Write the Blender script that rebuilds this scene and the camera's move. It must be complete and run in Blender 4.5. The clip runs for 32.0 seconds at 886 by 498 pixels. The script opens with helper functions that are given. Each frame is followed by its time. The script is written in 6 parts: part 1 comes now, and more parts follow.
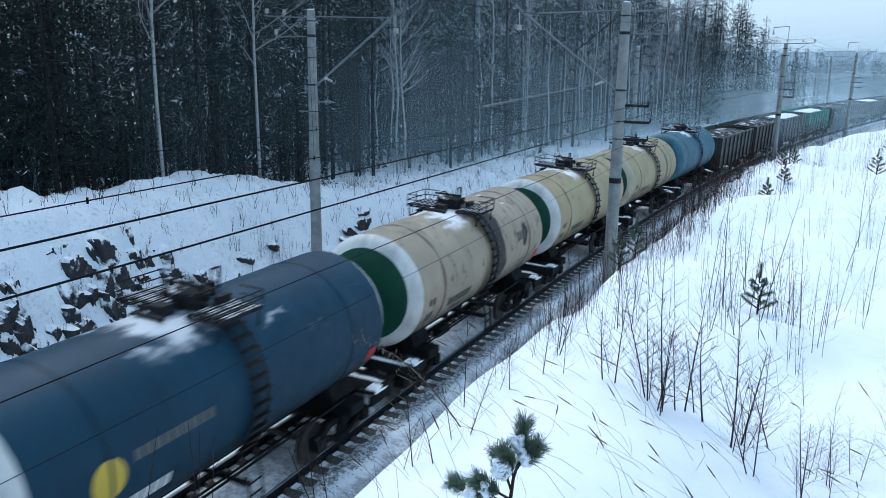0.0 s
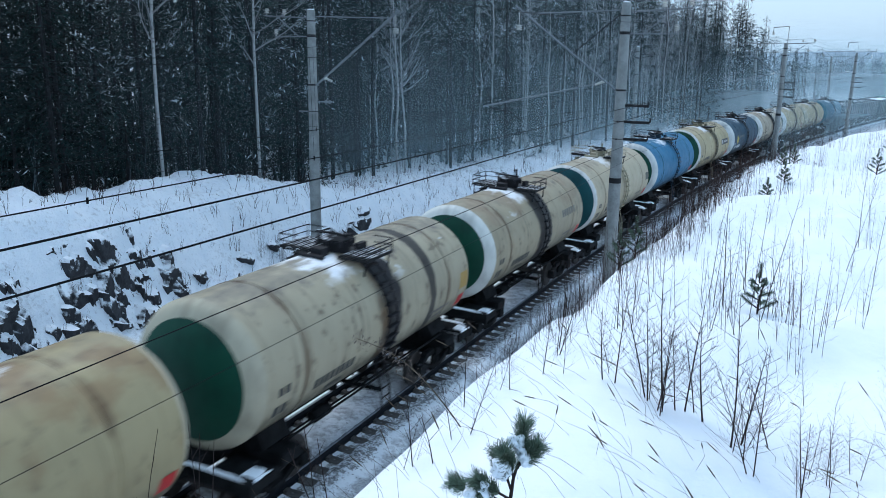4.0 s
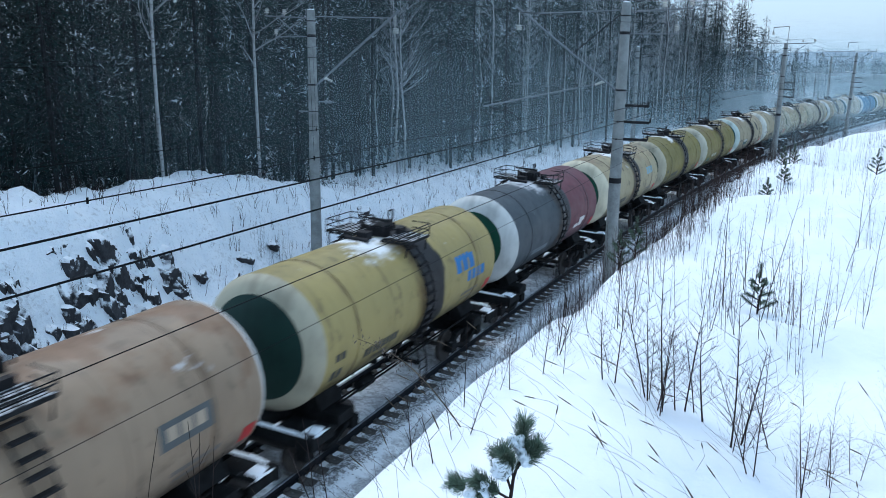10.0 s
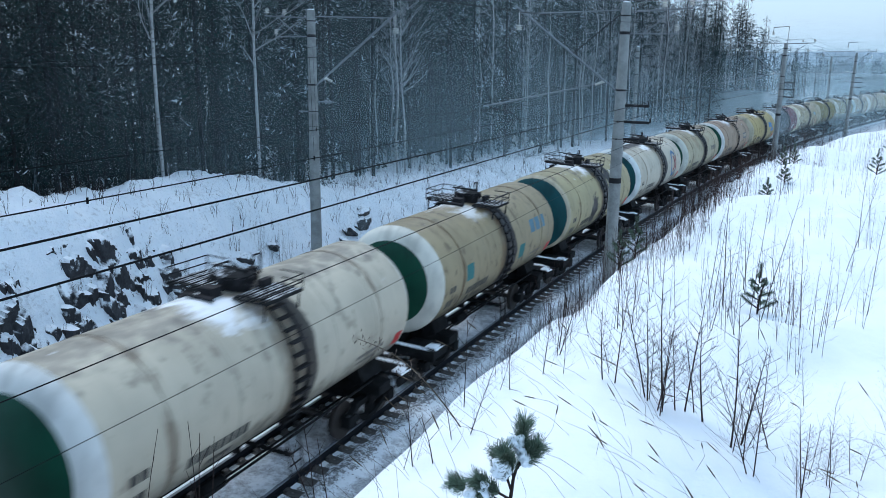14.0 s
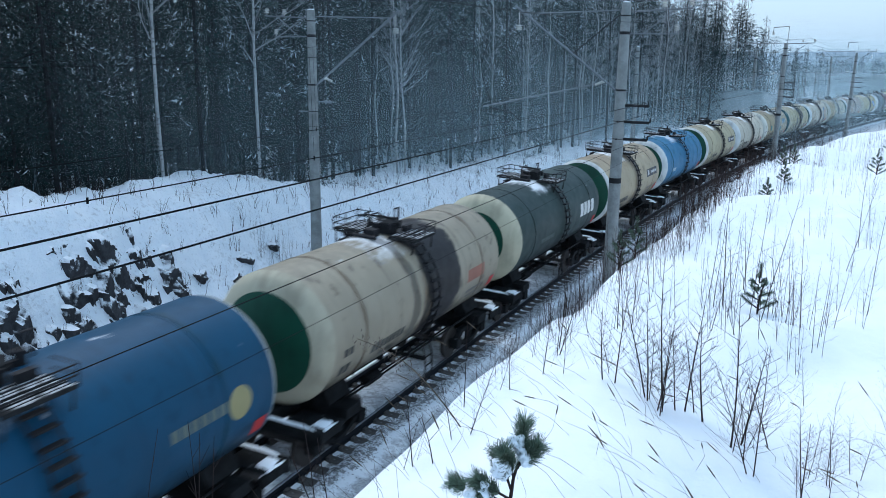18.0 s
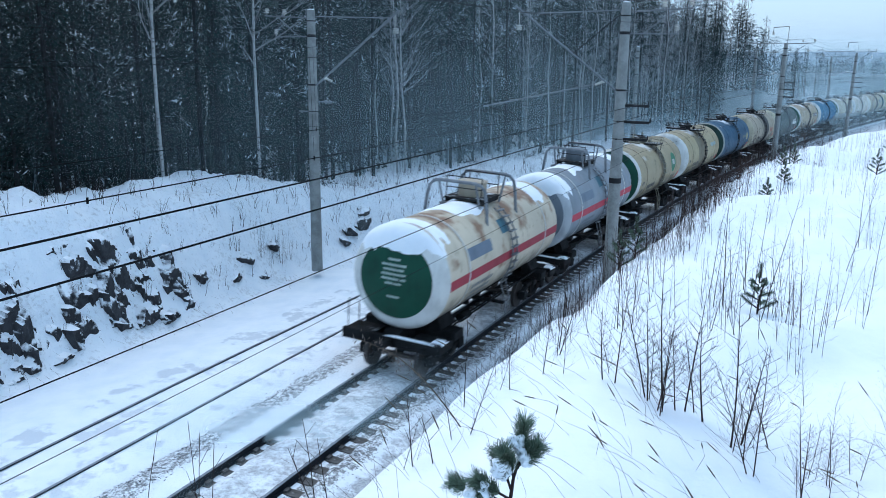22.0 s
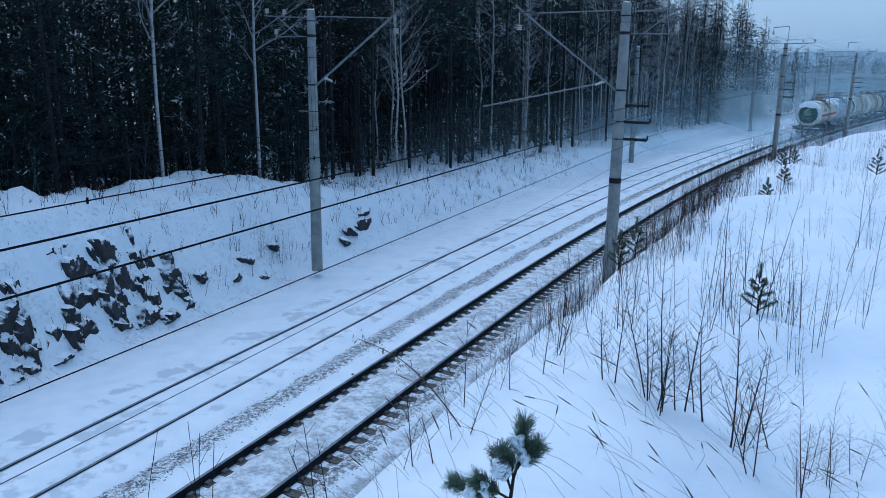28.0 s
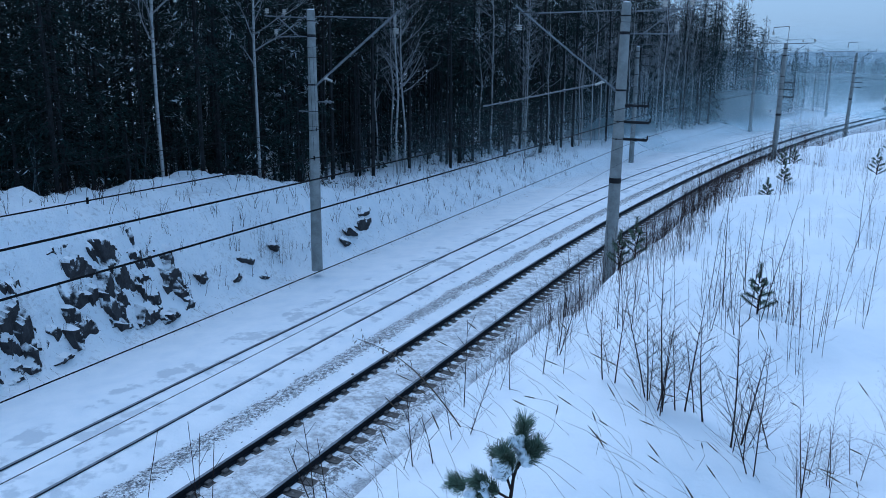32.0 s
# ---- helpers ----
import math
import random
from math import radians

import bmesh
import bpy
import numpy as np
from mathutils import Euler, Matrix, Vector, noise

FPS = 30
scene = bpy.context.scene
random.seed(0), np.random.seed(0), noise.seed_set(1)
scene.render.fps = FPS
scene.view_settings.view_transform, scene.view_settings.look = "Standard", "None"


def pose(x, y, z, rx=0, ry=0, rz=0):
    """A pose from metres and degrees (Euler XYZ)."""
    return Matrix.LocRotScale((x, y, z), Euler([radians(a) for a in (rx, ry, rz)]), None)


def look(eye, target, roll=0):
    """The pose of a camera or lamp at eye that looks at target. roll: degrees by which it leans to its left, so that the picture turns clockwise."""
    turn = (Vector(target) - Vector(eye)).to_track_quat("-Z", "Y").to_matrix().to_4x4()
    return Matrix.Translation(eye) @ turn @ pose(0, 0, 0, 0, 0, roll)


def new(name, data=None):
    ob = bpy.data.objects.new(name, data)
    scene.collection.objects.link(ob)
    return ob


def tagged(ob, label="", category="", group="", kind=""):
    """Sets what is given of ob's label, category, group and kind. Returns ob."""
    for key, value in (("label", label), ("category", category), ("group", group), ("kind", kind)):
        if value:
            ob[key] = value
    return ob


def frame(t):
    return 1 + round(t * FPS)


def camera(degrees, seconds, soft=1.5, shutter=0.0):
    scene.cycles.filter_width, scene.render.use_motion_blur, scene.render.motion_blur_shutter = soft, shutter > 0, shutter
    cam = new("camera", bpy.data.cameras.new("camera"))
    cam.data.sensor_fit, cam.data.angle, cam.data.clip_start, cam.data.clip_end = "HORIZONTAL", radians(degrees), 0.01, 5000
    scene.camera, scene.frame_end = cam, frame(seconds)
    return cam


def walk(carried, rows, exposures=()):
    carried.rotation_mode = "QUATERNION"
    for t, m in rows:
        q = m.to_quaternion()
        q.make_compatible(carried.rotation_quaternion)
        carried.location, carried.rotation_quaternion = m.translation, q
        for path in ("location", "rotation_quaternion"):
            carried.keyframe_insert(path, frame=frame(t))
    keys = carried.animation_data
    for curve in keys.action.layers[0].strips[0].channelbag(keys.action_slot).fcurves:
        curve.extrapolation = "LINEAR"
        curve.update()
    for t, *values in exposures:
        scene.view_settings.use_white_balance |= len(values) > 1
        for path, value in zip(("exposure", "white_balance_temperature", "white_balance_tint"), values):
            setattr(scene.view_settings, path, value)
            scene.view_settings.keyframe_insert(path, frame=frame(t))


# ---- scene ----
# ---------------------------------------------------------------- camera
EYE_Z = 8.503
PITCH = 0.2213
cam = camera(56.43, 32.0, 0.8, 0.3)
EYE = (0.0, 0.0, EYE_Z)
AIM = (0.0, math.cos(PITCH), EYE_Z - math.sin(PITCH))
walk(cam, [(0.0, look(EYE, AIM, 0.29)), (32.0, look(EYE, AIM, 0.29))],
     exposures=[(0.0, -0.02, 5750, 10), (20.5, 0.0, 5750, 10), (22.0, -0.02, 5600, 10), (23.0, -0.33, 5450, 10), (24.0, -0.46, 5340, 10), (26.0, -0.58, 5130, 10), (29.0, -0.68, 4920, 10), (32.0, -0.71, 4830, 10)])

# ---------------------------------------------------------------- overcast light
world = bpy.data.worlds.new("overcast_sky")
scene.world = world
world.use_nodes = True
wt = world.node_tree
wt.nodes.clear()
SUN_ELEV, SUN_AZ = radians(60), radians(-30)
w_sky = wt.nodes.new("ShaderNodeTexSky")
w_sky.sky_type = "NISHITA"
w_sky.sun_disc = False
w_sky.sun_elevation, w_sky.sun_rotation = SUN_ELEV, SUN_AZ
w_sky.air_density, w_sky.dust_density, w_sky.ozone_density = 1.0, 3.0, 1.5
w_bg = wt.nodes.new("ShaderNodeBackground")
w_bg.inputs[1].default_value = 0.075
w_cloud = wt.nodes.new("ShaderNodeBackground")
w_cloud.inputs[0].default_value = (0.64, 0.88, 1.06, 1)
w_cloud.inputs[1].default_value = 0.66
w_add = wt.nodes.new("ShaderNodeAddShader")
w_out = wt.nodes.new("ShaderNodeOutputWorld")
wt.links.new(w_sky.outputs[0], w_bg.inputs[0])
wt.links.new(w_bg.outputs[0], w_add.inputs[0])
wt.links.new(w_cloud.outputs[0], w_add.inputs[1])
wt.links.new(w_add.outputs[0], w_out.inputs[0])
sun = new("sun", bpy.data.lights.new("sun", "SUN"))
sun.data.energy, sun.data.angle, sun.data.color = 1.4, radians(42), (1.0, 0.96, 0.90)
sun_dir = Vector((math.sin(SUN_AZ) * math.cos(SUN_ELEV), math.cos(SUN_AZ) * math.cos(SUN_ELEV), math.sin(SUN_ELEV)))
sun.matrix_world = look(sun_dir * 100, (0, 0, 0))


# ---------------------------------------------------------------- materials
class Nodes:
    """Short hand for a node tree."""

    def __init__(self, name, rough=0.6, metal=0.0, spec=0.5):
        self.mat = bpy.data.materials.new(name)
        self.mat.use_nodes = True
        self.t = self.mat.node_tree
        self.b = self.t.nodes["Principled BSDF"]
        self.b.inputs["Roughness"].default_value = rough
        self.b.inputs["Metallic"].default_value = metal
        self.b.inputs["Specular IOR Level"].default_value = spec
        self.tc = self.t.nodes.new("ShaderNodeTexCoord")

    def put(self, sock, val):
        if isinstance(val, bpy.types.NodeSocket):
            self.t.links.new(val, sock)
        elif isinstance(val, tuple) and len(val) == 3 and sock.type == "RGBA":
            sock.default_value = (*val, 1)
        else:
            sock.default_value = val

    def obj(self):
        return self.tc.outputs["Object"]

    def gen(self, scale=(1, 1, 1), loc=(0, 0, 0), src=None):
        m = self.t.nodes.new("ShaderNodeMapping")
        m.inputs["Scale"].default_value = scale
        m.inputs["Location"].default_value = loc
        self.t.links.new(src or self.obj(), m.inputs[0])
        return m.outputs[0]

    def noise(self, scale, detail=4, vec=None, rough=0.55, dist=0.0):
        n = self.t.nodes.new("ShaderNodeTexNoise")
        n.inputs["Scale"].default_value = scale
        n.inputs["Detail"].default_value = detail
        n.inputs["Roughness"].default_value = rough
        n.inputs["Distortion"].default_value = dist
        self.t.links.new(vec or self.obj(), n.inputs["Vector"])
        return n.outputs["Fac"]

    def math(self, op, a, b=0.0, c=0.0, clamp=False):
        n = self.t.nodes.new("ShaderNodeMath")
        n.operation = op
        n.use_clamp = clamp
        for s, v in zip(n.inputs, (a, b, c)):
            self.put(s, v)
        return n.outputs[0]

    def step(self, x, lo, hi):
        n = self.t.nodes.new("ShaderNodeMapRange")
        n.interpolation_type = "SMOOTHSTEP"
        n.inputs["From Min"].default_value, n.inputs["From Max"].default_value = lo, hi
        self.put(n.inputs["Value"], x)
        return n.outputs[0]

    def mix(self, fac, a, b):
        n = self.t.nodes.new("ShaderNodeMix")
        n.data_type = "RGBA"
        self.put(n.inputs[0], fac)
        self.put(n.inputs[6], a)
        self.put(n.inputs[7], b)
        return n.outputs[2]

    def xyz(self, src=None):
        n = self.t.nodes.new("ShaderNodeSeparateXYZ")
        self.t.links.new(src or self.obj(), n.inputs[0])
        return n.outputs

    def rand(self):
        return self.t.nodes.new("ShaderNodeObjectInfo").outputs["Random"]

    def island(self):
        return self.t.nodes.new("ShaderNodeNewGeometry").outputs["Random Per Island"]

    def normal_z(self):
        g = self.t.nodes.new("ShaderNodeNewGeometry")
        return self.xyz(g.outputs["Normal"])[2]

    def bump(self, h, strength=0.3, dist=0.02):
        n = self.t.nodes.new("ShaderNodeBump")
        n.inputs["Strength"].default_value, n.inputs["Distance"].default_value = strength, dist
        self.put(n.inputs["Height"], h)
        self.t.links.new(n.outputs[0], self.b.inputs["Normal"])

    def done(self, color, rough=None):
        self.put(self.b.inputs["Base Color"], color)
        if rough is not None:
            self.put(self.b.inputs["Roughness"], rough)
        return self.mat


def sc(c, k):
    return tuple(min(1.0, v * k) for v in c)


SNOW_C = (0.83, 0.87, 0.90)


def snow_material():
    n = Nodes("snow", 0.65, spec=0.25)
    a = n.noise(0.35, 5)
    b = n.noise(9.0, 4)
    f = n.noise(70.0, 2)
    h = n.math("ADD", n.math("MULTIPLY", a, 1.0), n.math("ADD", n.math("MULTIPLY", b, 0.10), n.math("MULTIPLY", f, 0.010)))
    n.bump(h, 0.5, 0.14)
    return n.done(n.mix(n.step(n.noise(1.3, 5), 0.3, 0.75), SNOW_C, (0.74, 0.80, 0.85)))


def ground_material():
    """Snow over the whole place; grit, soot, ice and dead growth come through where the ground carries them; the soot's
    grey also holds the cutting's shade.
    """
    n = Nodes("ground_snow", 0.7, spec=0.25)

    def share(name):
        at_node = n.t.nodes.new("ShaderNodeAttribute")
        at_node.attribute_name = name
        return at_node.outputs["Fac"]

    def through_snow(w, pattern, lo, hi):
        """Cover of a stuff with weight w: its pattern thins out towards its edges."""
        return n.step(n.math("ADD", pattern, n.math("MULTIPLY", n.math("SUBTRACT", w, 1.0), 0.55)), lo, hi)

    wide, mid, fine, dust = n.noise(0.7, 5), n.noise(2.6, 6), n.noise(8.0, 6, None, 0.62), n.noise(26.0, 4)
    col = n.mix(n.step(n.noise(1.3, 5), 0.3, 0.75), SNOW_C, (0.74, 0.80, 0.85))
    ice = through_snow(share("ice"), n.math("ADD", n.math("MULTIPLY", wide, 0.7), n.math("MULTIPLY", mid, 0.35)), 0.54, 0.62)
    col = n.mix(n.math("MULTIPLY", ice, 0.75), col, (0.52, 0.57, 0.62))
    dead = through_snow(share("growth"), n.math("ADD", n.math("MULTIPLY", fine, 0.75), n.math("MULTIPLY", wide, 0.4)), 0.59, 0.75)
    col = n.mix(n.math("MULTIPLY", dead, 0.4), col, n.mix(n.step(dust, 0.35, 0.65), (0.16, 0.15, 0.14), (0.42, 0.43, 0.44)))
    # soot and dirt, with the cutting's dimmer light painted in as grey
    soot = through_snow(share("soot"), n.math("ADD", n.math("MULTIPLY", mid, 0.5), n.math("MULTIPLY", fine, 0.5)), 0.42, 0.66)
    col = n.mix(n.math("MULTIPLY", soot, 0.9), col, n.mix(n.step(dust, 0.35, 0.65), (0.26, 0.27, 0.29), (0.46, 0.48, 0.50)))
    grit = through_snow(share("grit"), n.math("ADD", n.math("MULTIPLY", fine, 0.55), n.math("MULTIPLY", dust, 0.45)), 0.43, 0.56)
    col = n.mix(grit, col, n.mix(n.step(n.noise(60, 2), 0.35, 0.65), (0.06, 0.065, 0.07), (0.30, 0.31, 0.32)))
    h = n.math("ADD", n.noise(0.35, 5), n.math("MULTIPLY", fine, 0.22))
    rough_ground = n.math("MAXIMUM", share("growth"), n.math("MAXIMUM", share("grit"), share("soot")))
    h = n.math("ADD", h, n.math("MULTIPLY", rough_ground, n.math("ADD", n.math("MULTIPLY", fine, 0.55), n.math("MULTIPLY", dust, 0.25))))
    n.bump(h, 0.6, 0.15)
    return n.done(col)


def simple(name, c, rough=0.6, metal=0.0, var=0.35, scale=6.0, bump=0.0, spec=0.5):
    n = Nodes(name, rough, metal, spec)
    f = n.math("ADD", n.math("MULTIPLY", n.noise(scale, 5), 0.7), n.math("MULTIPLY", n.noise(scale * 9, 3), 0.3))
    if bump:
        n.bump(n.noise(scale * 5, 4), bump, 0.02)
    return n.done(n.mix(n.step(f, 0.3, 0.7), sc(c, 1 - var), sc(c, 1 + var * 0.6)))


def snow_topped(name, c, lo=0.35, hi=0.75, rough=0.8, var=0.4, scale=3.0, bump=0.5, patch=1.2):
    """A dark surface that carries snow where it faces up."""
    n = Nodes(name, rough, spec=0.3)
    up = n.math("ADD", n.normal_z(), n.math("MULTIPLY", n.math("SUBTRACT", n.noise(patch, 5), 0.5), 1.1))
    m = n.step(up, lo, hi)
    body = n.mix(n.step(n.noise(scale, 6), 0.3, 0.7), sc(c, 1 - var), sc(c, 1 + var))
    n.bump(n.noise(scale * 4, 5), bump, 0.06)
    return n.done(n.mix(m, body, SNOW_C))


def foliage_material(name, c, snow=0.0):
    """Needles of mixed depth of green; snow lies in loads on some of the boughs."""
    n = Nodes(name, 0.8, spec=0.2)
    r = n.island()
    tone = n.math("ADD", n.math("MULTIPLY", r, 0.75), n.math("MULTIPLY", n.rand(), 0.25))
    col = n.mix(tone, sc(c, 0.35), sc(c, 2.6))
    if snow:
        r2 = n.math("FRACT", n.math("MULTIPLY", r, 37.7))
        side = n.math("ADD", n.noise(0.35, 2), n.math("MULTIPLY", n.math("SUBTRACT", n.rand(), 0.5), 0.10))
        load = n.math("ADD", n.math("MULTIPLY", side, 0.55), n.math("MULTIPLY", n.noise(1.5, 3), 0.45))
        load = n.math("ADD", load, n.math("MULTIPLY", r2, 0.14))
        col = n.mix(n.step(load, 0.70 - snow, 0.74 - snow), col, (0.50, 0.56, 0.60))
    return n.done(col)


def birch_material():
    n = Nodes("birch_bark", 0.8, spec=0.2)
    z = n.gen((6, 6, 26))
    m = n.step(n.noise(1.0, 4, z), 0.56, 0.66)
    return n.done(n.mix(m, n.mix(n.noise(3, 4), (0.22, 0.23, 0.235), (0.46, 0.46, 0.45)), (0.05, 0.045, 0.04)))


M_SNOW = snow_material()
M_GROUND = ground_material()
M_RAIL = simple("rail_steel", (0.008, 0.011, 0.016), 0.7, 0.0, 0.4, 8, spec=0.15)
M_RAIL_TOP = simple("rail_head_steel", (0.19, 0.215, 0.25), 0.45, 0.2, 0.4, 3, spec=0.4)
M_SLEEPER = snow_topped("sleeper_concrete", (0.085, 0.083, 0.08), 1.05, 1.6, patch=5.0)
M_STONE = snow_topped("ballast_stone", (0.085, 0.09, 0.10), 0.45, 1.0, patch=6.0)
M_ROCK = snow_topped("rock", (0.036, 0.037, 0.041), 0.26, 0.60, patch=4.5, scale=3.0, bump=1.0)
M_CONCRETE = simple("pole_concrete", (0.235, 0.25, 0.245), 0.85, 0, 0.3, 2.5, 0.3, 0.3)
M_GALV = simple("galvanised_steel", (0.17, 0.185, 0.20), 0.5, 0.5, 0.25, 5)
M_GUARD = simple("grey_pipe_paint", (0.16, 0.18, 0.20), 0.5, 0.1, 0.3, 4)
M_BLACKSTEEL = simple("blackened_steel", (0.018, 0.018, 0.02), 0.65, 0.0, 0.3, 5, spec=0.15)
M_CABLE = simple("cable", (0.004, 0.005, 0.006), 0.7, 0.0, 0.3, 5, spec=0.1)
M_INSUL = simple("porcelain_insulator", (0.45, 0.45, 0.42), 0.25, 0, 0.3, 9)
M_BARK = simple("pine_bark", (0.021, 0.023, 0.025), 0.95, 0, 0.6, 3, 0.6, 0.2)
M_BIRCH = birch_material()
M_LIMB = simple("birch_twigs", (0.24, 0.25, 0.26), 0.9, 0, 0.4, 2, 0, 0.2)
M_TWIG = simple("frosted_twigs", (0.105, 0.13, 0.145), 0.9, 0, 0.35, 2, 0, 0.2)
M_NEEDLE = foliage_material("conifer_needles", (0.0063, 0.016, 0.0148), 0.035)
M_NEEDLE_FAR = foliage_material("conifer_needles_far", (0.008, 0.016, 0.016))
M_SHRUB = simple("shrub_bark", (0.026, 0.017, 0.015), 0.85, 0, 0.4, 7, 0, 0.2)
M_SHRUB_RED = simple("willow_bark", (0.055, 0.032, 0.026), 0.85, 0, 0.4, 7, 0, 0.2)
M_DEAD_LEAF = simple("withered_leaf", (0.16, 0.13, 0.11), 0.9, 0, 0.5, 30, 0, 0.2)
M_STRAW = simple("dry_grass", (0.11, 0.085, 0.06), 0.9, 0, 0.4, 7, 0, 0.2)
M_PINE_NEAR = foliage_material("young_pine_needles", (0.075, 0.105, 0.075))
# the far woods' haze is mixed into this pale blue
M_HILL = simple("haze_tinted_hill", (0.20, 0.235, 0.27), 1.0, 0, 0.15, 0.02, 0, 0.0)

# ---------------------------------------------------------------- plan: the railway's line
K_AT = (-20, 30, 70, 110, 160, 230, 350)
K_VAL = (0.0000768, 0.0022075, 0.0018299, 0.0013579, 0.0000883, 0.0000241, 0.0000155)
S_AX = np.arange(-520.0, 1400.0, 0.5)
_psi = np.cumsum(np.interp(S_AX, K_AT, K_VAL)) * 0.5
_psi += 0.4241 - np.interp(0, S_AX, _psi)
_x = np.cumsum(np.sin(_psi)) * 0.5
_y = np.cumsum(np.cos(_psi)) * 0.5
_x += -4.5377 - np.interp(0, S_AX, _x)
_y += 15.0 - np.interp(0, S_AX, _y)
CANT = 0.057
SPACING = 4.131


def line_z(s):
    return -1.035e-5 * np.clip(s, 0, 300) ** 2


def at(s, lat=0.0, z=0.0):
    """World place s metres along the near track, lat metres to its left, z above its rails."""
    ps = np.interp(s, S_AX, _psi)
    return (float(np.interp(s, S_AX, _x) - lat * math.cos(ps)), float(np.interp(s, S_AX, _y) + lat * math.sin(ps)), float(z + line_z(s)))


def head_angle(s):
    return float(np.interp(s, S_AX, _psi))


def smooth(x, a, b):
    t = np.clip((x - a) / (b - a), 0, 1)
    return t * t * (3 - 2 * t)


WAVES = {}


def lump(s, l, f, seed):
    """Cheap smooth bumps from a few sines, about -1..1."""
    if (f, seed) not in WAVES:
        r = random.Random(seed)
        rows = []
        for k in range(7):
            a, w = r.uniform(0, 2 * math.pi), f * r.uniform(0.6, 1.9)
            rows.append((w * math.cos(a), w * math.sin(a), r.uniform(0, 6.28)))
        WAVES[f, seed] = rows
    out = 0 * (s + l)
    for a, b, c in WAVES[f, seed]:
        out = out + np.sin(s * a + l * b + c)
    return out * 0.23


HOLLOWS = ((-8.3, -9.95, 0.12, 0.05), (-8.55, -10.1, 0.15, 0.10), (-8.4, -10.3, 0.16, 0.1), (-8.2, -10.45, 0.15, 0.09), (-7.75, -10.38, 0.2, 0.07), (-7.15, -10.55, 0.3, 0.08), (-7.5, -9.9, 0.35, 0.06), (-6.6, -10.2, 0.5, 0.10), (-6.0, -11.0, 0.6, 0.12), (-5.0, -10.6, 0.7, 0.12))


def ground_z(s, l):
    """Height of the snow above the rails of the near track."""
    s, l = np.asarray(s, float), np.asarray(l, float)
    # bed of both tracks
    z = -0.185 + 0 * (s + l)
    near = (np.abs(l) < 2.2)
    z = z + 0.055 * smooth(-l, 1.22, 1.4) * (1 - smooth(-l, 1.6, 2.1)) * (1.0 + 0.9 * lump(s, l, 4.5, 18))
    z = z + np.where(near, np.clip(l, -1.0, 0.9) * CANT, 0)
    z = z + 0.025 * np.clip(1 - np.abs(l) / 0.75, 0, 1) * (1 + 0.4 * lump(s, l, 2.5, 14))
    z = z + 0.05 * smooth(l, 0.80, 0.95) * (1 - smooth(l, 1.6, 2.0)) + 0.05 * smooth(l, -0.60, -0.46) * (1 - smooth(l, 0.34, 0.50)) + 0.026 * smooth(-l, 0.84, 0.95) * (1 - smooth(-l, 1.1, 1.3)) * (0.8 + 0.8 * lump(s, l, 6.0, 27))
    z = z + np.where(np.abs(l) < 1.5, 0.02 * lump(s, l, 5.0, 16), 0)
    z = z - 0.03 * (smooth(l, 0.44, 0.54) * (1 - smooth(l, 0.74, 0.8)) + smooth(-l, 0.82, 0.9) * (1 - smooth(-l, 1.1, 1.35)))
    ridge = np.exp(-((l - 1.95) / 0.42) ** 2)
    z = z + ridge * (0.10 + 0.05 * lump(s, l, 4.0, 3))
    far = smooth(l, 2.3, 3.0)
    z = z + far * (0.15 + 0.012 * lump(s, l, 1.2, 4))
    # left verge, ditch and cutting
    z = z + smooth(l, 6.2, 7.4) * (-0.12)
    top = np.interp(s, (-30, 0, 4, 6, 8, 11, 16, 20, 24, 28, 38, 53, 80, 120, 200), (3.8, 4.05, 4.1, 4.35, 3.88, 3.82, 3.75, 2.9, 2.25, 1.9, 1.45, 1.25, 0.8, 0.7, 0.8))
    foot = 8.6 + 0.25 * lump(s, 0, 0.7, 5)
    rise = smooth(l, foot, foot + 3.0) * 0.82 + smooth(l, foot + 1.0, foot + 4.5) * 0.18
    z = z + rise * (top + 0.25) + rise * 0.24 * lump(s, l, 1.3, 6) + rise * 0.16 * lump(s, l, 3.4, 7) + rise * 0.09 * lump(s, l, 7.5, 15)
    z = z - smooth(l, 12.5, 18.0) * (top * 0.22)
    z = z + smooth(l, 20, 60) * 0.0
    # right shoulder, ditch and the bank on which the camera stands
    z = z - smooth(-l, 1.3, 2.6) * (0.22 + 0.03 * lump(s, l, 3.0, 8))
    edge = np.interp(s, (-60, -9, -2, 5, 9, 15, 22, 40), (8.5, 8.45, 8.75, 9.1, 9.9, 10.9, 12.0, 15.0))
    edge = edge + 0.12 * lump(s, 0 * l, 1.1, 9)
    base = np.interp(s, (-60, 20, 60), (4.3, 4.3, 5.0))
    top_r = np.interp(s, (-200, -40, -12, 0, 14, 24, 40, 70), (6.0, 6.6, 6.9, 6.9, 6.85, 6.5, 2.2, 0.5))
    t = np.clip((-l - base) / (edge - base), 0, 1.0)
    bank = t ** 1.15
    z = z + bank * top_r + smooth(-l, edge - 0.5, edge + 0.6) * (0.16 + 0.15 * lump(s, l, 0.9, 10) + 0.06 * lump(s, l, 3.0, 13))
    flat = smooth(-l, edge + 0.1, edge + 0.8)
    z = z + flat * (0.085 * lump(s, l, 2.2, 19) + 0.032 * lump(s, l, 6.0, 20)) + flat * smooth(s, -4, 2) * (0.16 * lump(s, l, 1.1, 29) + 0.05 * lump(s, l, 3.6, 30))
    for hs, hl, hr, hd in HOLLOWS:
        z = z - hd * np.exp(-((s - hs) ** 2 + (l - hl) ** 2) / (hr * hr))
    z = z + smooth(-l, 3.4, 5.0) * (1 - bank) * 0.05 * lump(s, l, 2.5, 11)
    return z


